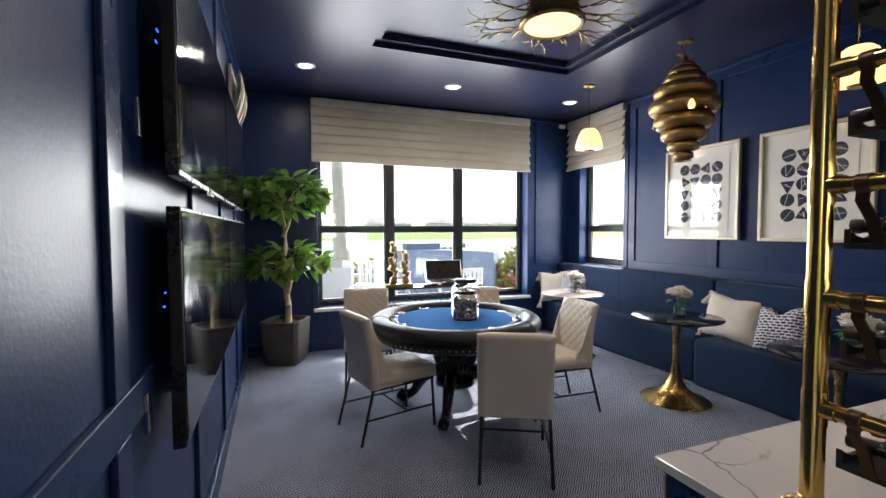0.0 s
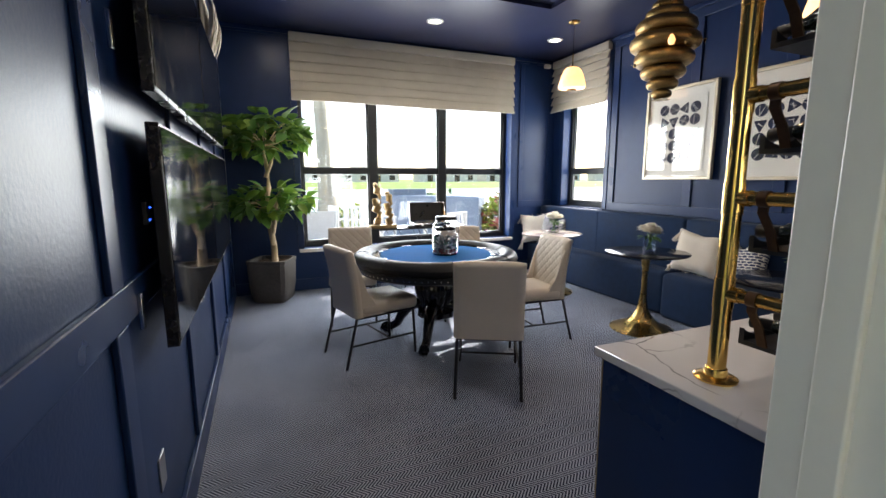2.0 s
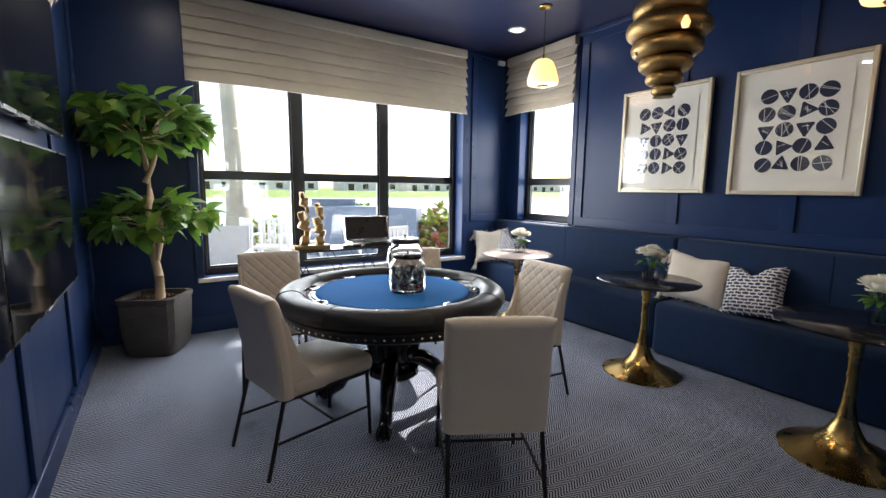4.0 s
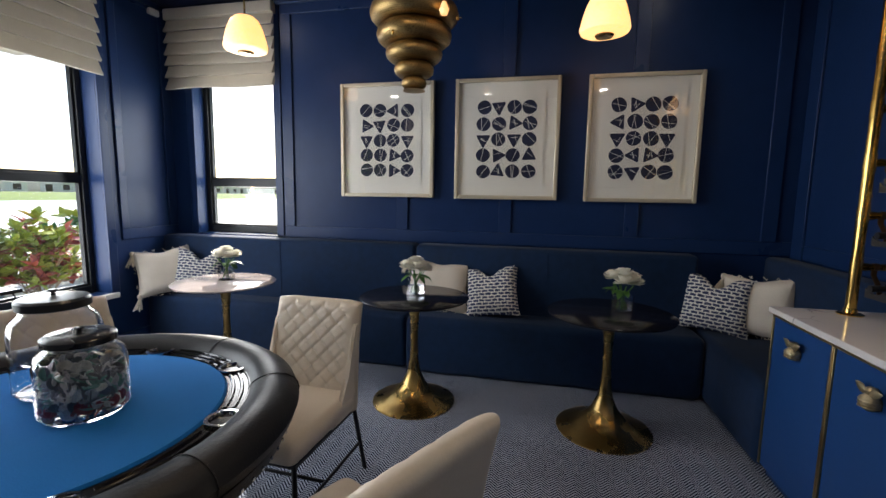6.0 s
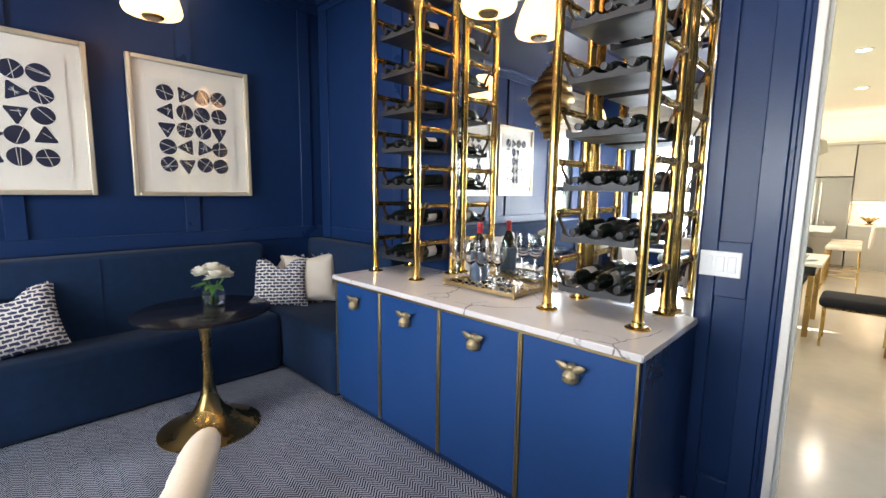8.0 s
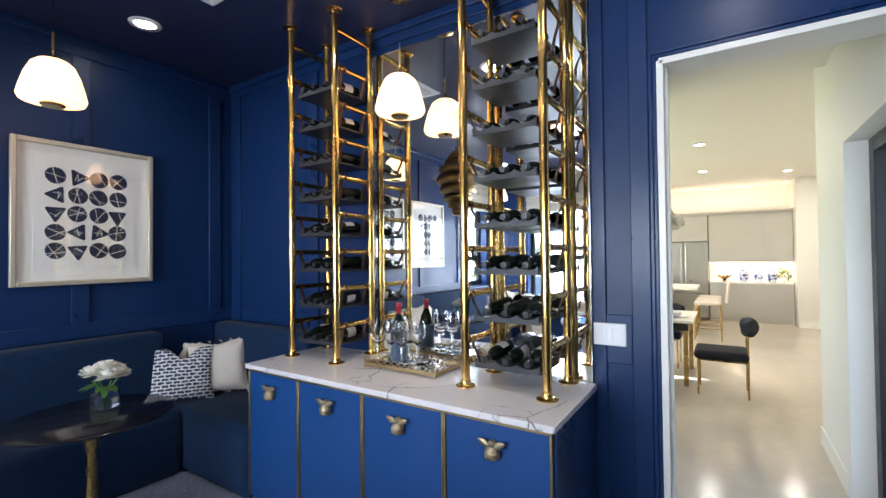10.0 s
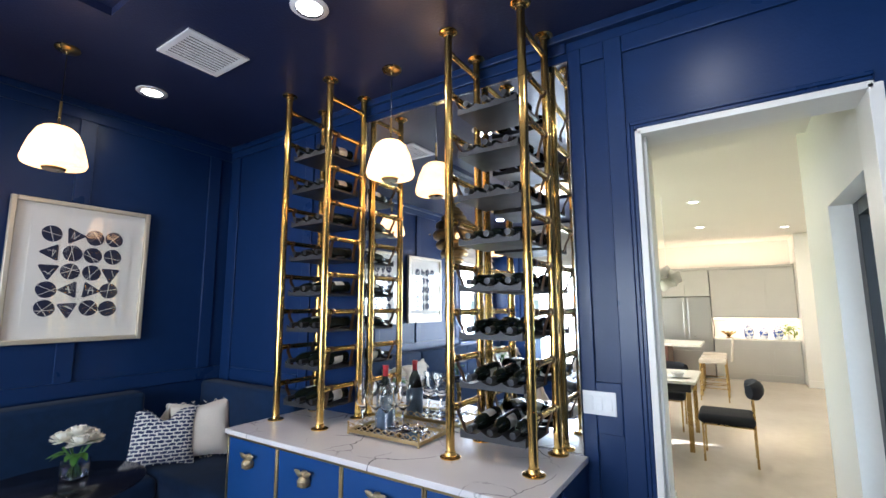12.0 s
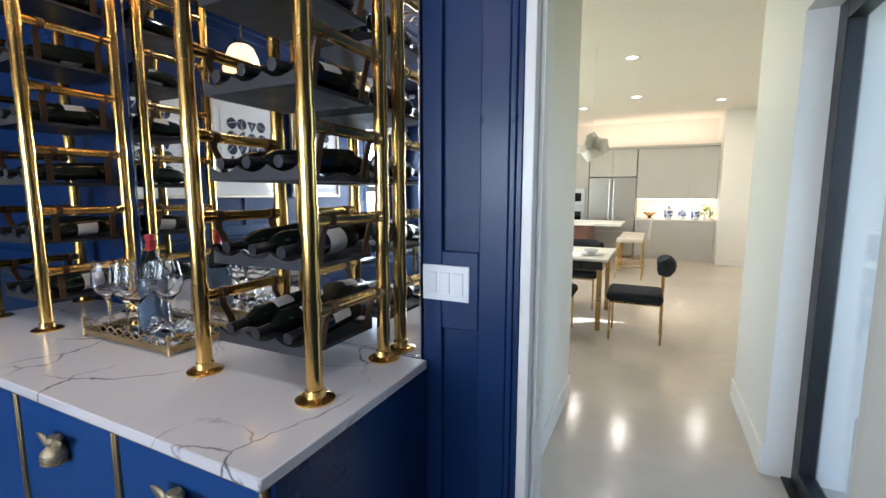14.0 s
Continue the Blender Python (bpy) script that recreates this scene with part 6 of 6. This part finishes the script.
for z0, z1 in ((0.98, 1.09), (1.78, 1.88)):
    o = boxes("mount_bar", [(XL + P, 1.30, z0, XL + P + 0.012, 1.325, z1)], STEEL, None, bevel=0.002)
    tagged(o, "slim steel mounting bar beside a screen", "bracket", "screen mount bars")
lo = boxes("wall_outlet", [(XL, 1.40, 0.37, XL + 0.006, 1.48, 0.49)], STAINLESS, None, bevel=0.002)
tagged(lo, "wall outlet plate low on the navy wall", "outlet")

# feather wing hung high on the left wall
fw = thing("feather_hanging", (XL + 0.012, 4.30, 2.15), 0, "cream carved feather wing hung on the navy wall", "wall decoration")
boxes("backing", [(0.0, -0.25, 0.42, 0.03, 0.25, 0.78)], IVORY, fw, bevel=0.01)
rw = random.Random(9)
for k in range(22):
    bm = bmesh.new()
    y = -0.27 + 0.54 * (k % 11) / 10
    l = (0.55 - 0.016 * abs(k % 11 - 5)) * (1 if k < 11 else 0.7)
    leaf_blade(bm, l, 0.075, pose(0.05 + 0.02 * (k // 11) + rw.uniform(0, 0.03), y, 0.72, 0, 90 + rw.uniform(-8, 0), 0) @ pose(0, 0, 0, rw.uniform(-15, 15), 0, 0), 0.2, 6)
    part("feather", bm, IVORY, fw)


# ---- potted tree ----
def potted_tree(at):
    rnd = random.Random(31)
    t = thing("potted_tree", at, -24, "two-tier ficus tree in a square weathered grey pot", "plant")
    bm = bmesh.new()
    prof = [(0.175, 0.0), (0.195, 0.03), (0.218, 0.20), (0.226, 0.42), (0.222, 0.455), (0.234, 0.46), (0.234, 0.50), (0.200, 0.50), (0.196, 0.45)]
    rings = []
    for r, z in prof:
        ring = []
        for k in range(32):
            a = math.tau * (k + 0.5) / 32
            c, s = math.cos(a), math.sin(a)
            e = (abs(c) ** 7 + abs(s) ** 7) ** (-1 / 7)
            ring.append(bm.verts.new((r * c * e, r * s * e, z)))
        rings.append(ring)
    for a, b in zip(rings, rings[1:]):
        for k in range(32):
            bm.faces.new([a[k], a[(k + 1) % 32], b[(k + 1) % 32], b[k]]).smooth = True
    bm.faces.new(rings[0][::-1])
    part("pot", bm, TERRACOTTA, t, "weathered grey ceramic pot")
    bm = bmesh.new()
    box(bm, -0.195, -0.195, 0.40, 0.195, 0.195, 0.455)
    for k in range(90):
        m = pose(rnd.uniform(-0.18, 0.18), rnd.uniform(-0.18, 0.18), 0.458, rnd.uniform(-30, 30), rnd.uniform(-30, 30), rnd.uniform(0, 180))
        box(bm, -0.025, -0.011, -0.005, 0.025, 0.011, 0.006, m)
    tagged(part("mulch", bm, SOIL, t, "brown bark mulch"), kind="stuff")
    bm = bmesh.new()
    tube(bm, [(0.04, 0, 0.44), (0.03, 0.02, 0.66), (0.0, 0, 0.92), (-0.012, -0.02, 1.13), (0.015, 0.01, 1.33), (0.005, 0.02, 1.55), (-0.03, 0.01, 1.78)], 0.045, 12, radii=[0.042, 0.035, 0.032, 0.030, 0.028, 0.024, 0.014])
    tube(bm, [(0.03, 0.01, 0.80), (0.07, 0.0, 0.95), (0.09, -0.01, 1.10), (0.12, 0, 1.22)], 0.03, 9, radii=[0.026, 0.024, 0.018, 0.010])
    tube(bm, [(-0.01, 0, 1.45), (0.05, 0.02, 1.60), (0.11, 0.0, 1.78)], 0.025, 9, radii=[0.024, 0.019, 0.011])
    tube(bm, [(-0.01, 0, 1.25), (-0.07, 0.0, 1.33), (-0.15, -0.03, 1.40)], 0.02, 8, radii=[0.026, 0.02, 0.008])
    part("trunk", bm, BARK, t, "pale twisted trunks")
    def bunch(name, cx, cz, rx, rz, n):
        bm, tw = bmesh.new(), bmesh.new()
        for k in range(n):
            a, u = rnd.uniform(0, math.tau), rnd.uniform(-0.9, 1.0)
            rr = math.sqrt(max(0.05, 1 - u * u)) * rnd.uniform(0.55, 1.05)
            tip = Vector((cx + rx * rr * math.cos(a), rx * rr * math.sin(a) * 0.85, cz + rz * u * rnd.uniform(0.7, 1.05)))
            root = Vector((cx * 0.3, 0, cz - rz * 0.6))
            if k % 4 == 0:
                tube(tw, [root, (root + tip) / 2 + Vector((0, 0, 0.04)), tip], 0.005, 5, radii=[0.009, 0.006, 0.003])
            for q in range(4):
                l = rnd.uniform(0.12, 0.21)
                m = Matrix.Translation(tip + Vector((rnd.uniform(-0.05, 0.05), rnd.uniform(-0.05, 0.05), rnd.uniform(-0.04, 0.04)))) @ pose(0, 0, 0, rnd.uniform(-35, 35), rnd.uniform(-45, 50), math.degrees(a) + rnd.uniform(-90, 90))
                leaf_blade(bm, l, l * 0.56, m, 0.12, 4)
        tagged(part(name, bm, LEAF_ISLE, t, "glossy green ficus leaves"), kind="stuff")
        tagged(part("twigs", tw, BARK, t), kind="stuff")
    bunch("upper_crown", 0.03, 1.93, 0.45, 0.24, 90)
    bunch("lower_crown", 0.03, 1.17, 0.47, 0.16, 58)
    return t


LEAF_ISLE = material("ficus_leaf_mixed", (0.07, 0.15, 0.022), 0.38, var=0.3, scale=8, fine=60, bump=0.15)
_nt = LEAF_ISLE.node_tree
_g, _r = _nt.nodes.new("ShaderNodeNewGeometry"), _nt.nodes.new("ShaderNodeValToRGB")
_r.color_ramp.elements[0].color, _r.color_ramp.elements[1].color = (0.035, 0.11, 0.03, 1), (0.30, 0.38, 0.06, 1)
_r.color_ramp.elements.new(0.6).color = (0.09, 0.20, 0.035, 1)
_nt.links.new(_g.outputs["Random Per Island"], _r.inputs[0])
for _n in _nt.nodes:
    if _n.type == "HUE_SAT":
        _nt.links.new(_r.outputs[0], _n.inputs["Color"])
let_light_through(LEAF_ISLE, 0.3, (0.14, 0.28, 0.04))
potted_tree((0.28, 5.30, 0))


# ---- console by the window ----
cs = thing("console_table", (2.13, 5.42, 0.04), 0, "slim dark metal console with faceted wire legs at the window", "console table")
boxes("top", [(-0.70, -0.17, 0.742, 0.66, 0.17, 0.758)], SCREEN, cs, bevel=0.002)
boxes("top_frame", [(-0.71, -0.18, 0.736, 0.67, -0.17, 0.76), (-0.71, 0.17, 0.736, 0.67, 0.18, 0.76), (-0.71, -0.17, 0.736, -0.70, 0.17, 0.76), (0.66, -0.17, 0.736, 0.67, 0.17, 0.76)], BLACK_METAL, cs, bevel=0.002)
for y in (-0.165, 0.165):
    for x in (-0.66, -0.30, 0.06, 0.42):
        for pts in ([(x, y, 0.738), (x + 0.09, y, 0.60), (x + 0.27, y, 0.60), (x + 0.20, y, 0.738)], [(x + 0.09, y, 0.60), (x - 0.02, y, 0.36), (x + 0.09, y, -0.04)], [(x + 0.09, y, 0.60), (x + 0.18, y, 0.36), (x + 0.09, y, -0.04)], [(x - 0.02, y, 0.36), (x + 0.18, y, 0.36)]):
            bm = bmesh.new()
            tube(bm, pts, 0.0055, 6)
            part("wire_leg", bm, BLACK_METAL, cs)
st = bmesh.new()
rs = random.Random(5)
for cx, top, sc in ((-0.06, 0.56, 1.0), (0.095, 0.50, 0.85)):
    z = 0.045
    for k, (dz, r, dx) in enumerate(((0.07, 0.085, 0.0), (0.09, 0.055, 0.03), (0.09, 0.072, -0.005), (0.08, 0.062, -0.025), (0.07, 0.040, 0.03), (0.08, 0.066, 0.005), (0.05, 0.052, -0.015))):
        z2 = z + dz * sc * (1.0 if cx < 0 else 0.92)
        m = pose(cx + dx * sc, rs.uniform(-0.012, 0.012), (z + z2) / 2, rs.uniform(-25, 25), rs.uniform(-35, 35), rs.uniform(0, 90))
        soft_box(st, -r * sc * 0.62, -r * 0.5, -dz * 0.62, r * sc * 0.62, r * 0.5, dz * 0.62, 0.016, 3, m)
        z = z2
    tube(st, [(cx, 0, 0.25), (cx + 0.05, 0.01, 0.33), (cx + 0.02, 0.0, 0.40)], 0.014, 7)
soft_box(st, -0.19, -0.07, 0.0, 0.19, 0.07, 0.035, 0.004, 1)
so = part("statue", st, material("gilded_bronze_cast", (0.30, 0.20, 0.09), 0.45, 0.8, var=0.5, scale=18, fine=90, bump=0.6, bump_scale=60))
so.matrix_basis = pose(1.66, 5.42, 0.7985, 0, 0, 4)
tagged(so, "abstract gilded metal sculpture of stacked forms on a dark base", "sculpture")
cc = thing("chip_case", (2.34, 5.40, 0.7985), -4, "open silver-edged case with black lid lining", "case")
boxes("tray", [(-0.26, -0.12, 0.0, 0.26, 0.13, 0.045)], PLASTIC_BLACK, cc, bevel=0.006)
boxes("metal_edge", [(-0.265, -0.125, 0.03, 0.265, -0.12, 0.05), (-0.265, 0.13, 0.03, 0.265, 0.135, 0.05), (-0.265, -0.12, 0.03, -0.26, 0.13, 0.05), (0.26, -0.12, 0.03, 0.265, 0.13, 0.05)], STEEL, cc, bevel=0.001)
bm = bmesh.new()
box(bm, -0.26, 0, 0, 0.26, 0.035, 0.27, pose(0, 0.135, 0.05, -14, 0, 0))
lid = part("lid", bm, STEEL, cc, "aluminium-edged open lid", bevel=0.004)
bm = bmesh.new()
box(bm, -0.245, -0.003, 0.012, 0.245, -0.0005, 0.258, pose(0, 0.135, 0.05, -14, 0, 0))
part("lining", bm, PLASTIC_BLACK, lid, "black foam lining")
for s in (-0.15, 0.15):
    boxes("latch", [(s - 0.02, -0.131, 0.012, s + 0.02, -0.1255, 0.044)], STEEL, cc, bevel=0.001)
rc = boxes("remote_box", [(1.97, 5.28, 0.7985, 2.08, 5.34, 0.825)], PLASTIC_BLACK, None, bevel=0.004)
tagged(rc, "small black box on the console table", "box")


# ---- hall lamps and kitchen greenery ----
for x, y in HALL_DOWN:
    downlight(x, y, HC)
kp = thing("kitchen_plant", KITCHEN_PLANT, 0, "yellow-green sprigs in a small pot", "plant")
bm = bmesh.new()
lathe(bm, [(0, 0), (0.04, 0), (0.055, 0.09), (0.05, 0.09), (0, 0.08)], 16)
part("pot", bm, PLASTIC_WHITE, kp)
bm = bmesh.new()
rk = random.Random(8)
for k in range(46):
    leaf_blade(bm, rk.uniform(0.07, 0.13), 0.04, pose(rk.uniform(-0.14, 0.14), rk.uniform(-0.08, 0.08), rk.uniform(0.10, 0.30), rk.uniform(-40, 40), rk.uniform(-50, 50), rk.uniform(0, 360)))
tagged(part("leaves", bm, material("lime_leaf", (0.22, 0.30, 0.05), 0.5, var=0.3, bump=0.1), kp), kind="stuff")

# ---- outside ----
GRASS = material("lawn_grass", (0.16, 0.24, 0.04), 0.9, var=0.35, scale=0.6, fine=9, bump=0.4)
PAVER = material("pale_paver", (0.52, 0.49, 0.44), 0.8, var=0.12, scale=1.5, fine=14, bump=0.2)
WATER = material("lake_water", (0.55, 0.60, 0.62), 0.22, var=0.1, scale=0.5, fine=3, bump=0.35, bump_scale=1.6, dist=0.05)
STUCCO = material("pale_stucco", (0.62, 0.58, 0.52), 0.85, var=0.06, scale=0.4, fine=5, bump=0.1)
ROOF = material("grey_roof_tile", (0.26, 0.24, 0.23), 0.8, var=0.15, scale=0.6, fine=6, bump=0.2)
# one ground sheet: patio level, a lake bed, and the far bank out to the horizon
bm = bmesh.new()
xs = [-1500, -400, -100, -30, -8, 0, 8, 30, 100, 400, 1500]
prof = [(YW + T, -0.10), (15.0, -0.12), (19.0, -1.3), (60.0, -2.0), (96.0, -1.3), (100.0, -0.75), (112.0, 0.35), (130.0, 0.6), (300.0, 0.6), (3000.0, 0.6)]
prev = None
for y, z in prof:
    row = [bm.verts.new((x, y, z)) for x in xs]
    if prev:
        for i in range(len(xs) - 1):
            bm.faces.new([prev[i], prev[i + 1], row[i + 1], row[i]])
    prev = row
tagged(part("ground", bm, GRASS), kind="structure")
boxes("ground_side", [(XR + T + 0.01, -400, -0.4, 1500, YW + T, -0.10), (HX1 + 0.16, -400, -0.4, XR + T + 0.009, YB - T - 0.01, -0.10), (-1500, -400, -0.4, HX0 - 0.16, YW + T, -0.10), (HX0 - 0.16, -1.99, -0.4, XL - T - 0.01, YW + T, -0.101), (XR + T + 0.01, YB, -0.4, XR + T + 0.02, YW + T, -0.101)], GRASS, kind="structure")
boxes("pavement_patio", [(-14, YW + T, -0.099, 9.5, 14.2, -0.085)], PAVER, kind="structure")
boxes("water_lake", [(-1500, 16.3, -0.86, 1500, 99.3, -0.84)], WATER, kind="structure")
# unseen overhang, added and sized to keep the sun off the big window
boxes("roof_sun_shield", [(-6, YW + T + 0.001, 2.93, XR + T, 7.85, 3.09)], STUCCO, kind="structure")


def far_house(x, y, w, d, h, rh, k):
    hs = thing("house", (x, y, 0.55), 0, "pale stucco single-storey house with hipped roof across the lake", "house", "houses across the lake")
    boxes("wall", [(-w / 2, 0, 0, w / 2, d, h)], STUCCO, hs)
    bm = bmesh.new()
    e = 0.6
    lo = [bm.verts.new(p) for p in ((-w / 2 - e, -e, h), (w / 2 + e, -e, h), (w / 2 + e, d + e, h), (-w / 2 - e, d + e, h))]
    hi = [bm.verts.new(p) for p in ((-w / 2 + d / 2, d / 2, h + rh), (w / 2 - d / 2, d / 2, h + rh))]
    for f in ((lo[0], lo[1], hi[1], hi[0]), (lo[1], lo[2], hi[1]), (lo[2], lo[3], hi[0], hi[1]), (lo[3], lo[0], hi[0]), (lo[3], lo[2], lo[1], lo[0])):
        bm.faces.new(f)
    part("roof", bm, ROOF, hs)
    for q in range(4):
        xx = -w / 2 + w * (q + 0.5) / 4
        wd = boxes("window", [(xx - 1.0, -0.05, 0.6 if q % 2 else 0.1, xx + 1.0, -0.01, 2.3)], SCREEN, hs)


for k in range(14):
    far_house(-95 + 26 * k, 140 + 4 * (k % 3), 20, 11, 3.2, 2.4, k)


# royal palm by the patio
pl = thing("palm_tree", (1.85, 11.8, -0.12), 0, "royal palm with swollen pale trunk beside the patio", "tree")
bm = bmesh.new()
tube(bm, [(0, 0, 0), (0, 0, 0.35), (0.0, 0, 0.9), (-0.03, 0, 1.8), (-0.08, 0, 3.0), (-0.16, 0, 5.0)], 0.3, 20, radii=[0.36, 0.33, 0.27, 0.20, 0.17, 0.15])
part("trunk", bm, material("palm_trunk", (0.40, 0.37, 0.30), 0.85, var=0.2, scale=3, fine=30, bump=0.3), pl)
bm = bmesh.new()
tube(bm, [(-0.16, 0, 5.0), (-0.19, 0, 5.8), (-0.22, 0, 6.4)], 0.14, 14, radii=[0.15, 0.14, 0.08])
part("crownshaft", bm, material("palm_green", (0.16, 0.26, 0.08), 0.5, var=0.2, bump=0.1), pl, "green crownshaft")
rp = random.Random(12)
for k in range(11):
    bm = bmesh.new()
    a = math.tau * k / 11
    c = Vector((-0.22, 0, 6.4))
    for i in range(14):
        u = i / 13
        p0 = c + Vector((math.cos(a) * 2.4 * u, math.sin(a) * 2.4 * u, 1.0 * math.sin(u * 2.6) - 0.8 * u * u))
        for s in (-1, 1):
            leaf_blade(bm, 0.55 * (1 - 0.5 * u), 0.05, Matrix.Translation(p0) @ pose(0, 0, 0, rp.uniform(-20, 20), 25, math.degrees(a) + s * 65))
    part("frond", bm, STEM, pl)


def shrub(at, r, h, n, colours, label, seed):
    rnd = random.Random(seed)
    s = thing("shrub", at, 0, label, "shrub", "patio shrubs")
    bms = [bmesh.new() for _ in colours]
    stem = bmesh.new()
    for k in range(n):
        a, u = rnd.uniform(0, math.tau), rnd.random() ** 0.6
        tip = Vector((r * u * math.cos(a), r * u * math.sin(a) * 0.7, h * rnd.uniform(0.12, 1.0) * (1 - 0.25 * u)))
        if k % 5 == 0:
            tube(stem, [(tip.x * 0.3, tip.y * 0.3, 0), tip * 0.6, tip], 0.008, 5)
        b = bms[rnd.randrange(len(bms))]
        for q in range(8):
            l = rnd.uniform(0.12, 0.24)
            leaf_blade(b, l, l * 0.46, Matrix.Translation(tip) @ pose(0, 0, 0, rnd.uniform(-40, 40), rnd.uniform(-75, 10), math.degrees(a) + 45 * q + rnd.uniform(-20, 20)), 0.15, 3)
    for b, c in zip(bms, colours):
        tagged(part("leaves", b, c, s), kind="stuff")
    part("stems", stem, BARK, s)


LIME = material("croton_yellow_green", (0.42, 0.48, 0.08), 0.5, var=0.3, bump=0.1)
RED_LEAF = material("croton_red", (0.55, 0.14, 0.10), 0.5, var=0.3, bump=0.1)
GREEN_LEAF = material("hedge_green", (0.10, 0.20, 0.035), 0.5, var=0.3, bump=0.1)
shrub((5.55, 9.1, -0.085), 0.5, 1.15, 130, (LIME, RED_LEAF, LIME), "croton shrub with red and lime leaves", 1)
shrub((6.9, 9.9, -0.085), 0.8, 1.2, 70, (LIME, GREEN_LEAF), "lime green croton shrub", 2)
shrub((5.0, 11.2, -0.085), 0.9, 1.25, 80, (GREEN_LEAF, LIME), "green hedge shrub behind the blue wall", 3)
shrub((1.2, 12.2, -0.085), 0.7, 0.8, 60, (LIME, GREEN_LEAF), "low lime shrub at the palm's foot", 4)
shrub((2.7, 12.0, -0.085), 0.7, 0.85, 60, (LIME, GREEN_LEAF), "low green shrub at the palm's foot", 5)

# blue-grey outdoor counter
oc = thing("outdoor_counter", (4.45, 9.85, -0.085), 0, "curved blue-grey stucco outdoor counter", "counter")
bm = bmesh.new()
pts = []
for i in range(13):
    u = i / 12 - 0.5
    a = Vector((-1.25 + 1.90 * i / 12, 1.15 - 1.82 * i / 12, 0))
    nrm = Vector((0.69, 0.72, 0))
    pts.append(a + nrm * (-0.5 * (u * 2) ** 2 + 0.2))
outline = [(p.x, p.y) for p in pts] + [(p.x + 0.36, p.y + 0.38) for p in pts[::-1]]
prism(bm, outline, 0, 1.10)
part("wall", bm, BACKDROP_GREY, oc, bevel=0.02)
bm = bmesh.new()
box(bm, -1.1, 0.9, 1.10, -0.2, 1.4, 1.26)
part("raised_block", bm, material("slate_cap", (0.16, 0.20, 0.26), 0.7, var=0.15), oc)


def patio_chair(at, rz, slats=5):
    c = thing("patio_chair", at, rz, "white slatted outdoor armchair on the patio", "chair", "white patio chairs")
    for sx in (-1, 1):
        for y, h in ((-0.26, 0.92), (0.26, 0.62)):
            boxes("leg", [(sx * 0.27 - 0.025, y - 0.025, 0, sx * 0.27 + 0.025, y + 0.025, h)], PLASTIC_WHITE, c, bevel=0.004)
        boxes("armrest", [(sx * 0.27 - 0.04, -0.26, 0.622, sx * 0.27 + 0.04, 0.30, 0.65)], PLASTIC_WHITE, c, bevel=0.004)
    boxes("seat", [(-0.25, -0.24, 0.38, 0.25, 0.26, 0.43)], PLASTIC_WHITE, c, bevel=0.006)
    boxes("top_rail", [(-0.245, -0.28, 0.86, 0.245, -0.24, 0.92)], PLASTIC_WHITE, c, bevel=0.004)
    for k in range(slats):
        x = -0.2 + 0.4 * k / (slats - 1)
        boxes("back_slat", [(x - 0.03, -0.27, 0.43, x + 0.03, -0.25, 0.86)], PLASTIC_WHITE, c, bevel=0.003)
    return c


pc = patio_chair((2.05, 9.5, -0.085), 150)
for x, y, a in ((2.75, 9.9, 200), (3.35, 7.3, 20), (1.45, 9.9, 100)):
    copy_thing(pc, pose(x, y, -0.085, 0, 0, a))
lc = thing("sling_chair", (1.02, 7.55, -0.085), 160, "white framed sling lounge chair on the patio", "chair")
boxes("sling_seat", [(-0.3, -0.3, 0.36, 0.3, 0.3, 0.39)], material("grey_sling_mesh", (0.5, 0.52, 0.55), 0.8, var=0.06), lc, bevel=0.01)
bm = bmesh.new()
box(bm, -0.3, -0.02, 0, 0.3, 0.02, 0.58, pose(0, -0.3, 0.38, 14, 0, 0))
part("sling_back", bm, material("pale_sling_mesh", (0.52, 0.54, 0.57), 0.8, var=0.06), lc, bevel=0.01)
for sx in (-1, 1):
    bm = bmesh.new()
    tube(bm, [(sx * 0.33, 0.3, 0), (sx * 0.33, 0.3, 0.6), (sx * 0.33, -0.32, 0.6), (sx * 0.33, -0.34, 0)], 0.02, 8)
    tube(bm, [(sx * 0.33, -0.3, 0.37), (sx * 0.33, -0.44, 0.97)], 0.02, 8)
    part("side_frame", bm, PLASTIC_WHITE, lc)
